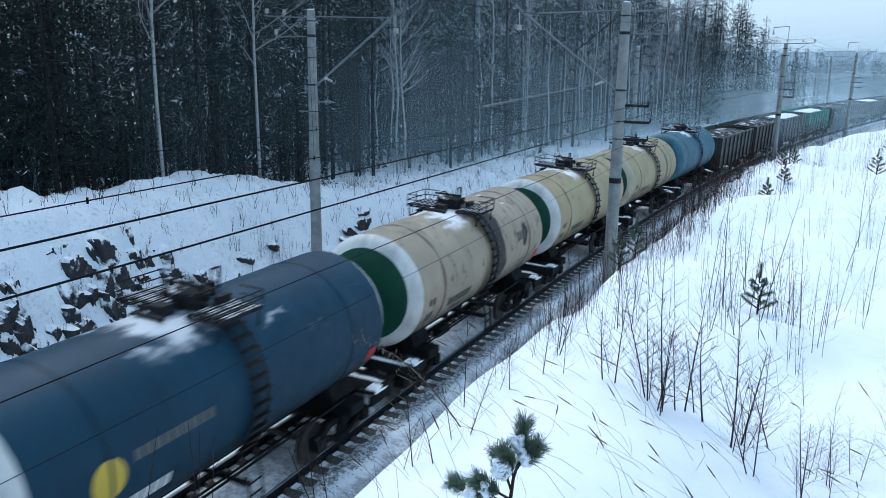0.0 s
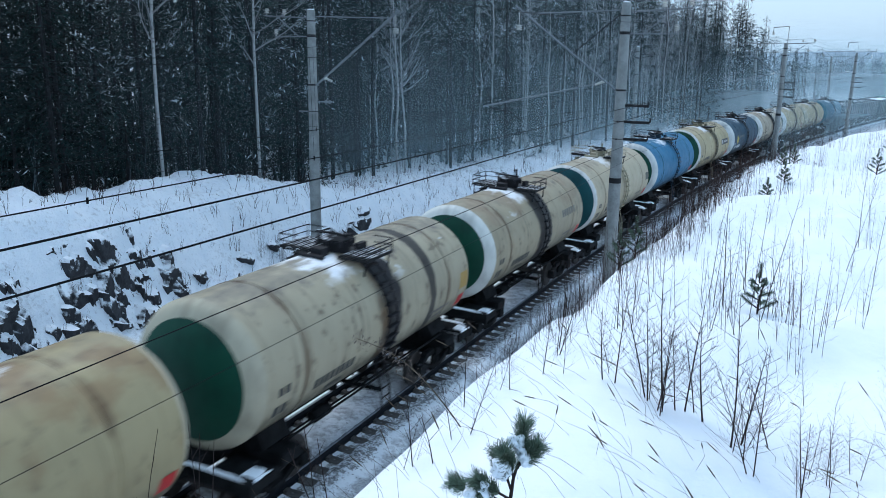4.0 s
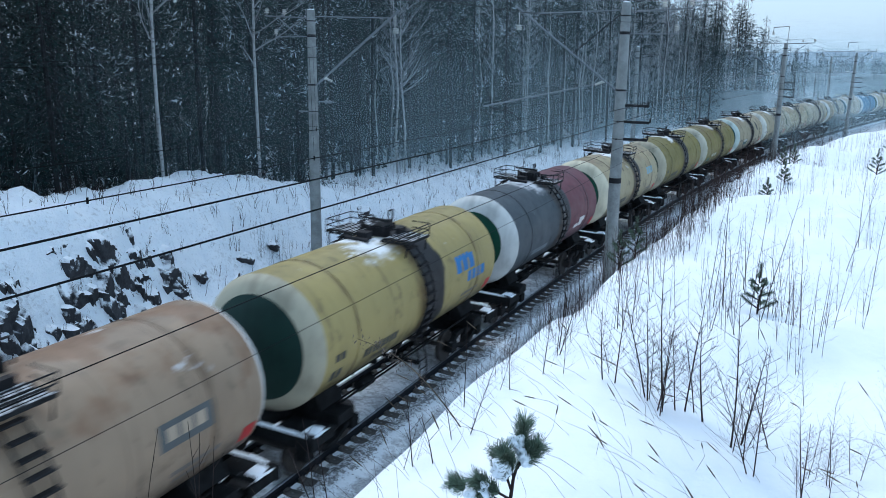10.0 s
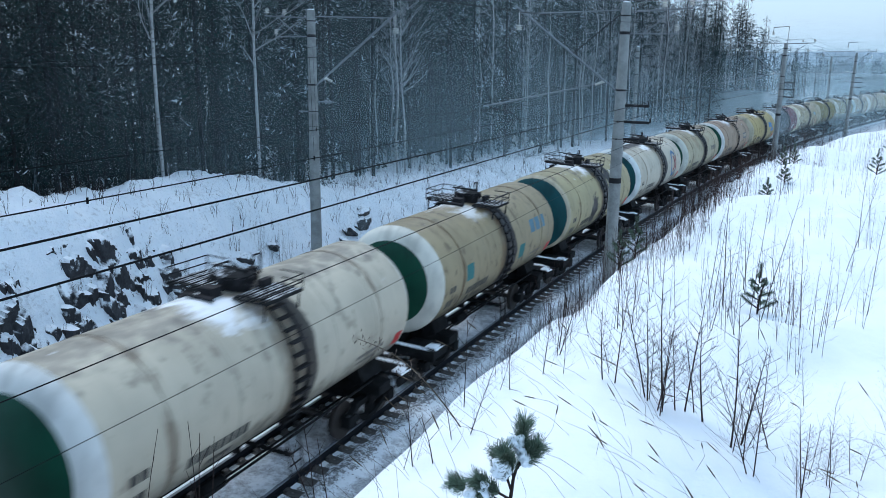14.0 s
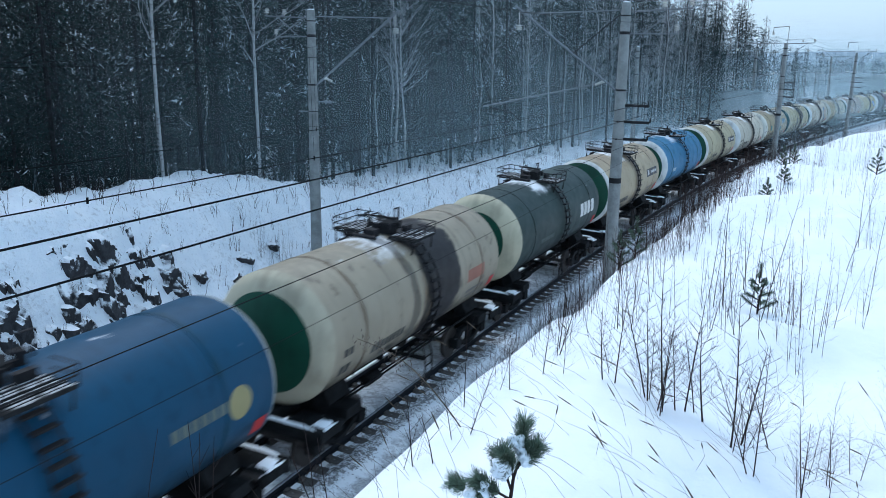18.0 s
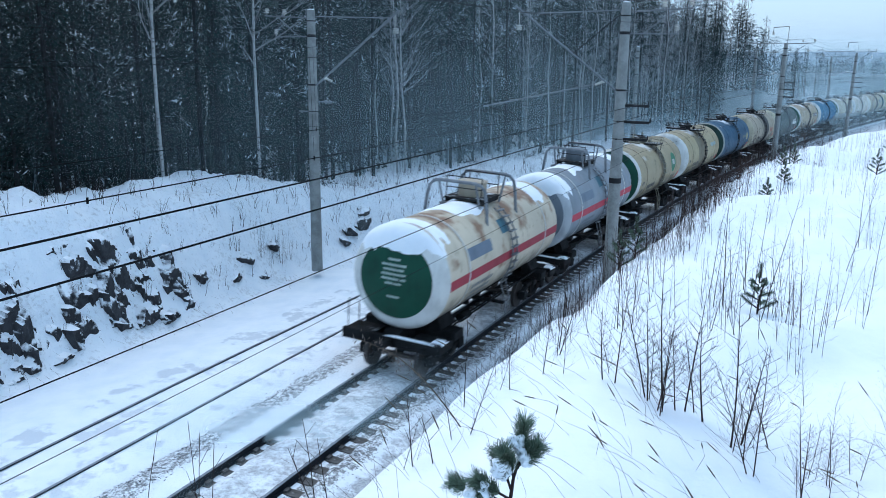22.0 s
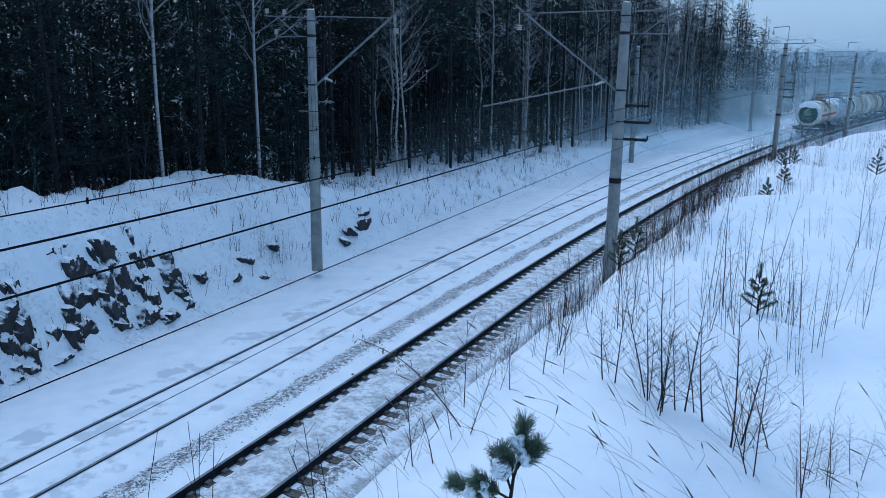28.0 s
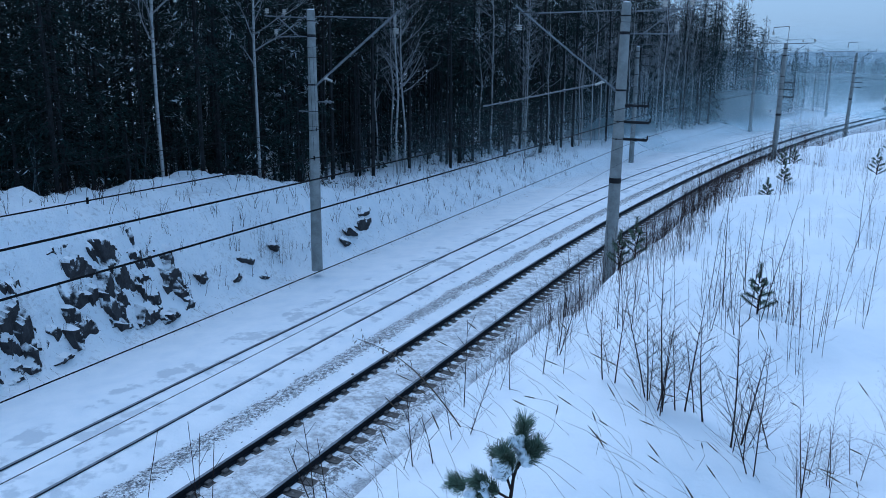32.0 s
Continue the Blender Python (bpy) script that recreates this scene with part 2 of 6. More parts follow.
class MB:
    """Collects vertices and faces of one mesh."""

    def __init__(self):
        self.v, self.f, self.m = [], [], []

    def add(self, vs, fs, mi=0):
        o = len(self.v)
        self.v.extend(vs)
        self.f.extend(tuple(i + o for i in f) for f in fs)
        self.m.extend([mi] * len(fs))
        return self

    def box(self, c, d, rot=None, mi=0):
        hx, hy, hz = d[0] / 2, d[1] / 2, d[2] / 2
        vs = [Vector((sx * hx, sy * hy, sz * hz)) for sx in (-1, 1) for sy in (-1, 1) for sz in (-1, 1)]
        if rot is not None:
            vs = [rot @ v for v in vs]
        vs = [tuple(v + Vector(c)) for v in vs]
        return self.add(vs, [(0, 1, 3, 2), (4, 6, 7, 5), (0, 4, 5, 1), (2, 3, 7, 6), (0, 2, 6, 4), (1, 5, 7, 3)], mi)

    def tube(self, pts, r, n=6, cap=True, mi=0):
        """A round bar along pts; r is one radius or one for each point."""
        pts = [Vector(p) for p in pts]
        rs = r if isinstance(r, (list, tuple)) else [r] * len(pts)
        vs, fs = [], []
        for i, p in enumerate(pts):
            d = (pts[min(i + 1, len(pts) - 1)] - pts[max(i - 1, 0)]).normalized()
            a = d.cross(Vector((0, 0, 1)) if abs(d.z) < 0.9 else Vector((1, 0, 0))).normalized()
            b = d.cross(a)
            for k in range(n):
                t = 2 * math.pi * k / n
                vs.append(tuple(p + (a * math.cos(t) + b * math.sin(t)) * rs[i]))
        for i in range(len(pts) - 1):
            for k in range(n):
                q = (k + 1) % n
                fs.append((i * n + k, i * n + q, (i + 1) * n + q, (i + 1) * n + k))
        if cap:
            fs.append(tuple(range(n - 1, -1, -1)))
            fs.append(tuple((len(pts) - 1) * n + k for k in range(n)))
        return self.add(vs, fs, mi)

    def turned(self, prof, n=32, axis="x", c=(0, 0, 0), mi=0):
        """A turned shape: prof holds (along, radius)."""
        vs, fs = [], []
        for a, r in prof:
            for k in range(n):
                t = 2 * math.pi * k / n
                p = (a, r * math.cos(t), r * math.sin(t)) if axis == "x" else ((r * math.cos(t), a, r * math.sin(t)) if axis == "y" else (r * math.cos(t), r * math.sin(t), a))
                vs.append((p[0] + c[0], p[1] + c[1], p[2] + c[2]))
        for i in range(len(prof) - 1):
            for k in range(n):
                q = (k + 1) % n
                fs.append((i * n + k, i * n + q, (i + 1) * n + q, (i + 1) * n + k))
        return self.add(vs, fs, mi)

    def mesh(self, name, mats, soft=True, fix=True, bevel=0.0):
        me = bpy.data.meshes.new(name)
        me.from_pydata(self.v, [], self.f)
        for m in (mats if isinstance(mats, (list, tuple)) else [mats]):
            me.materials.append(m)
        if any(self.m):
            me.polygons.foreach_set("material_index", self.m)
        if fix or bevel:
            bm = bmesh.new()
            bm.from_mesh(me)
            bmesh.ops.recalc_face_normals(bm, faces=bm.faces)
            if bevel:
                bmesh.ops.bevel(bm, geom=[e for e in bm.edges if e.is_manifold and e.calc_face_angle(0) > 0.6], offset=bevel, segments=1, affect="EDGES", clamp_overlap=True)
            bm.to_mesh(me)
            bm.free()
        if soft:
            me.polygons.foreach_set("use_smooth", [True] * len(me.polygons))
            if hasattr(me, "set_sharp_from_angle"):
                me.set_sharp_from_angle(angle=radians(38))
        me.update()
        return me


def part(name, mesh, parent=None, label="", mat=None):
    """One mesh object, under a thing or a part of it."""
    ob = new(name, mesh)
    ob.parent = parent
    if label:
        ob["label"] = label
    if mat is not None:
        ob.material_slots[0].link = "OBJECT"
        ob.material_slots[0].material = mat
    return ob


def empty(name, m=None, parent=None):
    ob = new(name)
    ob.empty_display_size = 0.2
    ob.parent = parent
    if m is not None:
        ob.matrix_basis = m
    return ob


# ---------------------------------------------------------------- ground sheet
def ground():
    s = np.unique(np.concatenate([np.arange(-500, -60, 40.0), np.arange(-60, -12, 3.0), np.arange(-12, -3, 0.11), np.arange(-3, 45, 0.3), np.arange(45, 130, 1.0), np.arange(130, 260, 5.0), np.arange(260, 1400, 60.0)]))
    l = np.unique(np.concatenate([np.arange(-300, -30, 30.0), np.arange(-30, -13, 1.0), np.arange(-13, -8.2, 0.11), np.arange(-8.2, -2.6, 0.22), np.arange(-2.6, 7.4, 0.16), np.arange(7.4, 15, 0.2), np.arange(15, 30, 1.0), np.arange(30, 120, 10.0), np.arange(120, 1600, 120.0)]))
    ss, ll = np.meshgrid(s, l, indexing="ij")
    ps = np.interp(ss, S_AX, _psi)
    x = np.interp(ss, S_AX, _x) - ll * np.cos(ps)
    y = np.interp(ss, S_AX, _y) + ll * np.sin(ps)
    z = ground_z(ss, ll) + line_z(ss)
    ni, nj = ss.shape
    idx = np.arange(ni * nj).reshape(ni, nj)
    fs = np.stack([idx[:-1, :-1], idx[1:, :-1], idx[1:, 1:], idx[:-1, 1:]], -1).reshape(-1, 4)
    me = bpy.data.meshes.new("ground")
    me.from_pydata(np.stack([x, y, z], -1).reshape(-1, 3).tolist(), [], fs.tolist())
    me.materials.append(M_GROUND)
    near = ss < 150
    wob = ll + 0.10 * lump(ss, ll, 2.2, 23)
    for name, w in (("grit", 0.8 * smooth(wob, 0.42, 0.62) * (1 - smooth(ll, 0.76, 0.86)) + 0.7 * smooth(-wob, 0.5, 0.65) * (1 - smooth(-ll, 0.76, 0.86)) + 1.0 * smooth(wob, 1.2, 1.65) * (1 - smooth(wob, 2.3, 2.7)) + 1.02 * smooth(-ll, 0.80, 1.0) * (1 - smooth(-wob, 1.55, 2.1))),
                    ("soot", 1.12 * smooth(-wob, 1.3, 2.0) * (1 - smooth(-wob, 4.8, 6.2)) + 1.04 * (1 - smooth(np.abs(ll), 0.66, 0.78))),
                    ("ice", smooth(wob, 2.3, 2.8) * (1 - smooth(wob, 6.0, 6.7))),
                    ("growth", smooth(wob, 7.2, 8.4) * (1 - smooth(ll, 14, 17)))):
        me.attributes.new(name, "FLOAT", "POINT").data.foreach_set("value", (w * near).reshape(-1).astype(np.float32))
    me.polygons.foreach_set("use_smooth", [True] * len(me.polygons))
    me.update()
    me.flip_normals()
    return tagged(new("ground", me), "snow-covered railway cutting with banks and verges", "ground", kind="structure")


ground()


def far_hill():
    """Low wooded hills beyond the railway's far end, coloured pale to suggest haze."""
    r = np.random.RandomState(5)
    vs, fs = [], []
    n = 90
    for i in range(n):
        az = radians(-40 + 100 * i / (n - 1))
        h = 34 + 12 * math.sin(az * 7 + 1.0) + 7 * math.sin(az * 17) + r.uniform(-0.8, 0.8)
        for d, z in ((1300, -8), (1420, h * 0.55), (1600, h), (2400, h * 0.8)):
            vs.append((math.sin(az) * d, math.cos(az) * d, z))
    for i in range(n - 1):
        for k in range(3):
            a = i * 4 + k
            fs.append((a, a + 4, a + 5, a + 1))
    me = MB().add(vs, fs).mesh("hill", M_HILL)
    tagged(new("hill", me), "distant low wooded hills with haze painted into their colour", "hill", kind="structure")


far_hill()

# ---------------------------------------------------------------- the goods train
R_TANK, Z_TANK, X_SHELL, X_END = 1.5, 2.76, 4.66, 5.16
CREAM, CREAM2, KHAKI = (0.50, 0.42, 0.25), (0.55, 0.465, 0.26), (0.37, 0.335, 0.215)
YELLOW, OLIVE, TAN = (0.56, 0.45, 0.17), (0.175, 0.140, 0.018), (0.50, 0.37, 0.25)
BLUE, LBLUE, NAVY = (0.002, 0.056, 0.118), (0.014, 0.14, 0.27), (0.002, 0.036, 0.068)
GREY, DGREEN, WHITE = (0.052, 0.066, 0.076), (0.013, 0.034, 0.030), (0.80, 0.74, 0.58)
H_GREEN, H_TEAL, H_DARK = (0.007, 0.056, 0.033), (0.007, 0.062, 0.070), (0.012, 0.035, 0.028)
RIM_W, RIM_C = (0.58, 0.60, 0.58), (0.42, 0.39, 0.29)


def tank_paint(name, c, bands=(), blots=(), dirt=0.5, rust=0.0, second=None, seed=0.0, top=0.25, spill=0.0, frost=0.0):
    """Weathered paint of a tank barrel, its lower flank darkened for shade as well as grime. bands: (middle, half
    width, strength) of oil spilt down the shell; blots: (x, z, radius).
    """
    n = Nodes(name, 0.5, 0.0, 0.22)
    p = n.gen((1, 1, 1), (seed * 13.1, seed * 7.7, seed * 3.3))
    big = n.noise(0.6, 5, p)
    mid = n.noise(2.6, 6, p)
    runs = n.noise(1.0, 5, n.gen((5.0, 0.6, 0.45), (seed * 3, 0, 0)))
    x, y, z = n.xyz()
    col = n.mix(n.step(big, 0.3, 0.72), c, sc(c, 0.80))
    if second:
        col = n.mix(n.step(x, second[0], second[0] + 0.05), col, second[1])
    col = n.mix(n.math("MULTIPLY", n.step(runs, 0.52, 0.78), dirt * 0.75), col, sc(c, 0.30))
    col = n.mix(n.math("MULTIPLY", n.step(n.math("ADD", mid, n.math("MULTIPLY", runs, 0.3)), 0.72, 0.86), dirt * 0.8), col, tuple(min(a, b) for a, b in zip((0.09, 0.07, 0.05), sc(c, 0.45))))
    # grime plus painted shade: the flank's colour darkens toward the belly
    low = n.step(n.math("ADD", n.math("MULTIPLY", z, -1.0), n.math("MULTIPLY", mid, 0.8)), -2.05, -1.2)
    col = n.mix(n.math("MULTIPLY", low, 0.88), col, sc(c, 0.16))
    if top:
        cap = n.step(n.math("ADD", z, n.math("MULTIPLY", n.math("SUBTRACT", mid, 0.5), 1.2)), 3.95, 4.35)
        col = n.mix(n.math("MULTIPLY", cap, top), col, tuple(min(0.1, v * 0.5 + 0.02) for v in c))
    if rust:
        rs = n.step(n.math("ADD", n.math("MULTIPLY", n.noise(1.1, 6, p), 0.8), n.math("MULTIPLY", z, 0.09)), 0.72, 0.86)
        col = n.mix(n.math("MULTIPLY", rs, rust), col, (0.16, 0.065, 0.025))
    # rust and soot that run out from under the two straps, and the thin weld seams
    near = n.math("ABSOLUTE", n.math("SUBTRACT", n.math("ABSOLUTE", x), 3.38))
    near = n.math("ADD", near, n.math("MULTIPLY", n.math("SUBTRACT", n.noise(2.2, 6, n.gen((1.5, 1.0, 0.5), (seed, 9, 2))), 0.5), 0.55))
    col = n.mix(n.math("MULTIPLY", n.math("SUBTRACT", 1.0, n.step(near, -0.02, 0.13)), 0.35 + 0.4 * dirt), col, tuple(min(a, b) for a, b in zip((0.10, 0.062, 0.035), sc(c, 0.5))))
    seam = n.math("ABSOLUTE", n.math("SUBTRACT", n.math("FRACT", n.math("MULTIPLY", n.math("ADD", x, 20.3), 0.62)), 0.5))
    col = n.mix(n.math("MULTIPLY", n.math("SUBTRACT", 1.0, n.step(seam, 0.004, 0.012)), 0.45), col, sc(c, 0.35))
    if frost:
        d = n.math("ADD", n.math("ABSOLUTE", n.math("ADD", x, 1.0)), n.math("MULTIPLY", n.math("SUBTRACT", n.noise(1.7, 6, n.gen((0.8, 1.6, 1.6), (seed * 4, 3, 1))), 0.5), 3.0))
        lie = n.math("MULTIPLY", n.math("SUBTRACT", 1.0, n.step(d, 0.1, 0.9)), n.step(n.math("ADD", z, n.math("MULTIPLY", n.noise(5.0, 4, p), 0.3)), 4.02, 4.28))
        col = n.mix(n.math("MULTIPLY", lie, frost), col, SNOW_C)
        flecks = n.math("MULTIPLY", n.step(n.noise(1.1, 7, n.gen((0.7, 1.3, 1.3), (seed * 6, 1, 8))), 0.66, 0.72), n.step(z, 3.3, 4.1))
        col = n.mix(n.math("MULTIPLY", flecks, frost * 0.7), col, SNOW_C)
    if spill:
        d = n.math("ADD", n.math("ABSOLUTE", n.math("ADD", y, 0.05)), n.math("MULTIPLY", n.math("SUBTRACT", n.noise(1.6, 6, p), 0.5), 0.5))
        on = n.math("MULTIPLY", n.math("SUBTRACT", 1.0, n.step(d, 0.22, 0.42)), n.math("MULTIPLY", n.step(z, 3.6, 3.9), n.math("SUBTRACT", 1.0, n.step(x, 0.2, 0.8))))
        col = n.mix(n.math("MULTIPLY", on, spill), col, (0.022, 0.021, 0.022))
    if bands:
        d = n.math("ABSOLUTE", n.math("SUBTRACT", x, 0.05))
        d = n.math("ADD", d, n.math("MULTIPLY", n.math("SUBTRACT", n.noise(1.8, 7, n.gen((1.6, 1.0, 0.35), (seed * 2, 4, 7))), 0.5), 1.5))
        m = n.math("SUBTRACT", 1.0, n.step(d, 0.15, 0.62))
        col = n.mix(n.math("MULTIPLY", m, 0.35 + 0.5 * dirt), col, n.mix(n.step(mid, 0.35, 0.65), (0.035, 0.026, 0.02), (0.13, 0.075, 0.035)))
    for xc, hw, k in bands:
        d = n.math("ABSOLUTE", n.math("SUBTRACT", x, xc))
        d = n.math("ADD", d, n.math("MULTIPLY", n.math("SUBTRACT", n.noise(1.4, 6, n.gen((1.2, 1.2, 0.5), (seed * 5, 1, 2))), 0.5), hw * 2.2 + 0.25))
        m = n.math("SUBTRACT", 1.0, n.step(d, hw * 1.15, hw * 1.6 + 0.03))
        col = n.mix(n.math("MULTIPLY", m, k), col, (0.012, 0.011, 0.011))
    for bx, bz, br in blots:
        dx = n.math("SUBTRACT", x, bx)
        dz = n.math("MULTIPLY", n.math("SUBTRACT", z, bz), 0.75)
        d = n.math("SQRT", n.math("ADD", n.math("MULTIPLY", dx, dx), n.math("MULTIPLY", dz, dz)))
        d = n.math("ADD", d, n.math("MULTIPLY", n.math("SUBTRACT", n.noise(3.0, 6, p), 0.5), br * 1.6))
        side = n.step(n.math("MULTIPLY", y, -1.0), 0.2, 0.6)
        m = n.math("MULTIPLY", n.math("SUBTRACT", 1.0, n.step(d, br * 0.7, br)), side)
        col = n.mix(m, col, (0.012, 0.011, 0.011))
    n.bump(n.math("ADD", n.math("MULTIPLY", mid, 0.5), n.noise(30, 3, p)), 0.10, 0.01)
    return n.done(col, n.math("ADD", 0.34, n.math("MULTIPLY", mid, 0.35)))


def plain_paint(name, c, dirt=0.4):
    n = Nodes(name, 0.5, spec=0.22)
    m = n.step(n.math("ADD", n.math("MULTIPLY", n.noise(1.3, 6), 0.7), n.math("MULTIPLY", n.noise(0.9, 4, n.gen((0.5, 5, 0.4))), 0.3)), 0.42, 0.72)
    return n.done(n.mix(n.math("MULTIPLY", m, dirt), c, sc(c, 0.35)), n.math("ADD", 0.4, n.math("MULTIPLY", n.noise(4, 4), 0.3)))


_paints = {}


def paint_of(c, dirt=0.4):
    if c not in _paints:
        _paints[c] = plain_paint("paint", c, dirt + 0.15)
    return _paints[c]


M_UNDER = snow_topped("underframe_paint", (0.011, 0.012, 0.013), 1.12, 1.4, patch=2.0, bump=0.2)
M_WHEEL = simple("wheel_steel", (0.045, 0.04, 0.037), 0.6, 0.4, 0.3, 6)
M_WALK = snow_topped("walkway_steel", (0.02, 0.021, 0.022), 0.98, 1.2, patch=2.5, bump=0.2)
M_COAL = snow_topped("coal", (0.015, 0.015, 0.016), 0.9, 1.3, patch=1.5, bump=1.0, scale=5)
for _m in (M_UNDER, M_WALK):
    _m.node_tree.nodes["Principled BSDF"].inputs["Specular IOR Level"].default_value = 0.08
M_MARK = paint_of((0.05, 0.045, 0.04))


def tank_shell():
    b = MB()
    prof = [(x, R_TANK) for x in np.linspace(-X_SHELL, X_SHELL, 15)]
    b.turned(prof, 56, "x", (0, 0, Z_TANK))
    return b.mesh("tank_barrel", M_MARK)


def head_profile(lo, hi, n=9):
    """The dished end between two shares of the radius."""
    out = []
    for i in range(n):
        r = lo + (hi - lo) * (1 - i / (n - 1))
        out.append((X_SHELL + (X_END - X_SHELL) * math.sqrt(max(0.0, 1 - r * r)), R_TANK * max(r, 0.002)))
    return out


HEAD = {}


def head_mesh(lo, hi, sgn):
    key = (lo, hi, sgn)
    if key not in HEAD:
        prof = [(sgn * x, r) for x, r in head_profile(lo, hi, 12 if lo < 0.1 else 6)]
        HEAD[key] = MB().turned(prof, 56, "x", (0, 0, Z_TANK)).mesh("tank_end", M_MARK)
    return HEAD[key]


def wrap(x0, x1, a0, a1, out=0.006, nx=2, na=8):
    """A thin patch on the right flank; angles up from the horizontal, in degrees."""
    vs, fs = [], []
    for i in range(nx + 1):
        for j in range(na + 1):
            x, a = x0 + (x1 - x0) * i / nx, radians(a0 + (a1 - a0) * j / na)
            vs.append((x, -(R_TANK + out) * math.cos(a), Z_TANK + (R_TANK + out) * math.sin(a)))
    for i in range(nx):
        for j in range(na):
            k = i * (na + 1) + j
            fs.append((k, k + na + 1, k + na + 2, k + 1))
    return vs, fs


def bars(x0, a0, count, w, h, gap=0.35, out=0.006, seed=1):
    """A row of plain bars in place of characters; w, h in metres."""
    b = MB()
    da = math.degrees(h / R_TANK)
    for i in range(count):
        b.add(*wrap(x0 + i * w * (1 + gap), x0 + i * w * (1 + gap) + w, a0, a0 + da, out, 1, 3))
    return b


def strap_mesh(x):
    b = MB()
    b.turned([(x - 0.03, R_TANK + 0.001), (x - 0.03, R_TANK + 0.012), (x + 0.03, R_TANK + 0.012), (x + 0.03, R_TANK + 0.001)], 48, "x", (0, 0, Z_TANK))
    return b.mesh("strap", M_MARK)


def frame_mesh():
    b = MB()
    b.box((0, 0, 1.12), (10.2, 0.46, 0.34))
    for y in (-1.2, 1.2):
        b.tube([(-3.6, y, 1.28), (3.6, y, 1.28)], 0.03, 6)
    for x in (-3.75, 3.75):
        b.box((x, 0, 1.08), (0.6, 2.9, 0.26))
        for y in (-0.85, 0.85):
            b.box((x, y, 1.38), (0.9, 0.35, 0.42), Matrix.Rotation(-0.5 if y < 0 else 0.5, 3, "X"))
    b.box((0.0, 0, 1.02), (0.12, 2.7, 0.10))
    return b.mesh("frame", M_UNDER, bevel=0.012)


def end_beam_mesh(sg):
    b = MB()
    b.box((sg * 5.12, 0, 1.0), (0.14, 3.05, 0.30))
    for y in (-1.0, 1.0):
        b.box((sg * 4.76, y, 1.12), (0.7, 0.9, 0.05))
    for y in (-1.47, 1.47):
        b.box((sg * 4.74, y, 0.98), (0.9, 0.07, 0.2))
    b.tube([(sg * 5.21, -1.3, 0.8), (sg * 5.21, -1.3, 0.72), (sg * 5.21, -0.9, 0.72), (sg * 5.21, -0.9, 0.8)], 0.015, 5)
    b.tube([(sg * 5.21, -1.1, 1.0), (sg * 5.24, -0.4, 0.92), (sg * 5.24, 0.3, 0.95)], 0.018, 5)
    return b.mesh("end_beam", M_UNDER, bevel=0.01)


def handrail_mesh(sg):
    b = MB()
    y = 1.40
    b.tube([(sg * 5.10, y, 1.1), (sg * 5.10, y, 2.0), (sg * 5.10, y - 0.35, 2.0), (sg * 5.10, y - 0.35, 1.1)], 0.016, 5)
    return b.mesh("handrail", M_UNDER)


def coupler_mesh(sg):
    b = MB()
    b.box((sg * 5.42, 0, 1.04), (0.55, 0.16, 0.18))
    b.box((sg * 5.69, 0.06, 1.04), (0.16, 0.34, 0.26))
    b.tube([(sg * 5.19, 0.35, 0.95), (sg * 5.45, 0.38, 0.62), (sg * 5.73, 0.3, 0.72)], 0.03, 6)
    return b.mesh("coupler", M_UNDER, bevel=0.015)


def wheelset_mesh():
    b = MB()
    for y in (-0.79, 0.79):
        sg = 1 if y > 0 else -1
        b.turned([(y - 0.065, 0.16), (y - 0.065, 0.475), (y + 0.02 * sg, 0.48), (y + 0.065, 0.465), (y + 0.065, 0.40), (y + 0.03, 0.36), (y + 0.03, 0.18), (y + 0.1, 0.12), (y + 0.1, 0.002)], 22, "y")
        b.turned([(y - 0.065, 0.16), (y - 0.07, 0.002)], 22, "y")
    b.tube([(0, -1.1, 0), (0, 1.1, 0)], 0.075, 10)
    return b.mesh("wheelset", M_WHEEL)


def side_frame_mesh(y):
    b = MB()
    for x in (-0.925, 0.925):
        b.box((x, y, 0.50), (0.34, 0.26, 0.30))
    b.box((0, y, 0.80), (1.5, 0.17, 0.16))
    for sg in (-1, 1):
        b.box((sg * 0.72, y, 0.70), (0.55, 0.16, 0.14), Matrix.Rotation(sg * 0.5, 3, "Y"))
        b.box((sg * 0.48, y, 0.42), (0.62, 0.15, 0.12), Matrix.Rotation(-sg * 0.35, 3, "Y"))
    b.box((0, y, 0.30), (0.62, 0.16, 0.12))
    for x in (-0.14, 0, 0.14):
        b.turned([(0.36, 0.055), (0.72, 0.055)], 8, "z", (x, y, 0))
    return b.mesh("side_frame", M_UNDER, bevel=0.015)


def bolster_mesh():
    return MB().box((0, 0, 0.78), (0.42, 2.3, 0.26)).box((0, 0, 0.95), (0.5, 0.5, 0.14)).mesh("bolster", M_UNDER, bevel=0.02)


def ladder_mesh(sg):
    b = MB()
    for dx in (-0.2, 0.2):
        pts = []
        for a in range(58, -46, -8):
            t = radians(a)
            pts.append((dx, sg * (R_TANK + 0.10) * math.cos(t), Z_TANK + (R_TANK + 0.10) * math.sin(t)))
        pts.append((dx, sg * 1.46, 1.15))
        pts.append((dx, sg * 1.5, 0.62))
        b.tube(pts, 0.022, 5)
    for i in range(11):
        t = radians(52 - i * 9)
        b.box((0, sg * (R_TANK + 0.12) * math.cos(t), Z_TANK + (R_TANK + 0.12) * math.sin(t)), (0.44, 0.13, 0.035), Matrix.Rotation(sg * 0.12, 3, "X"))
    for z in (0.65, 0.9, 1.15):
        b.tube([(-0.2, sg * 1.48, z), (0.2, sg * 1.48, z)], 0.018, 5)
    return b.mesh("ladder", M_BLACKSTEEL)


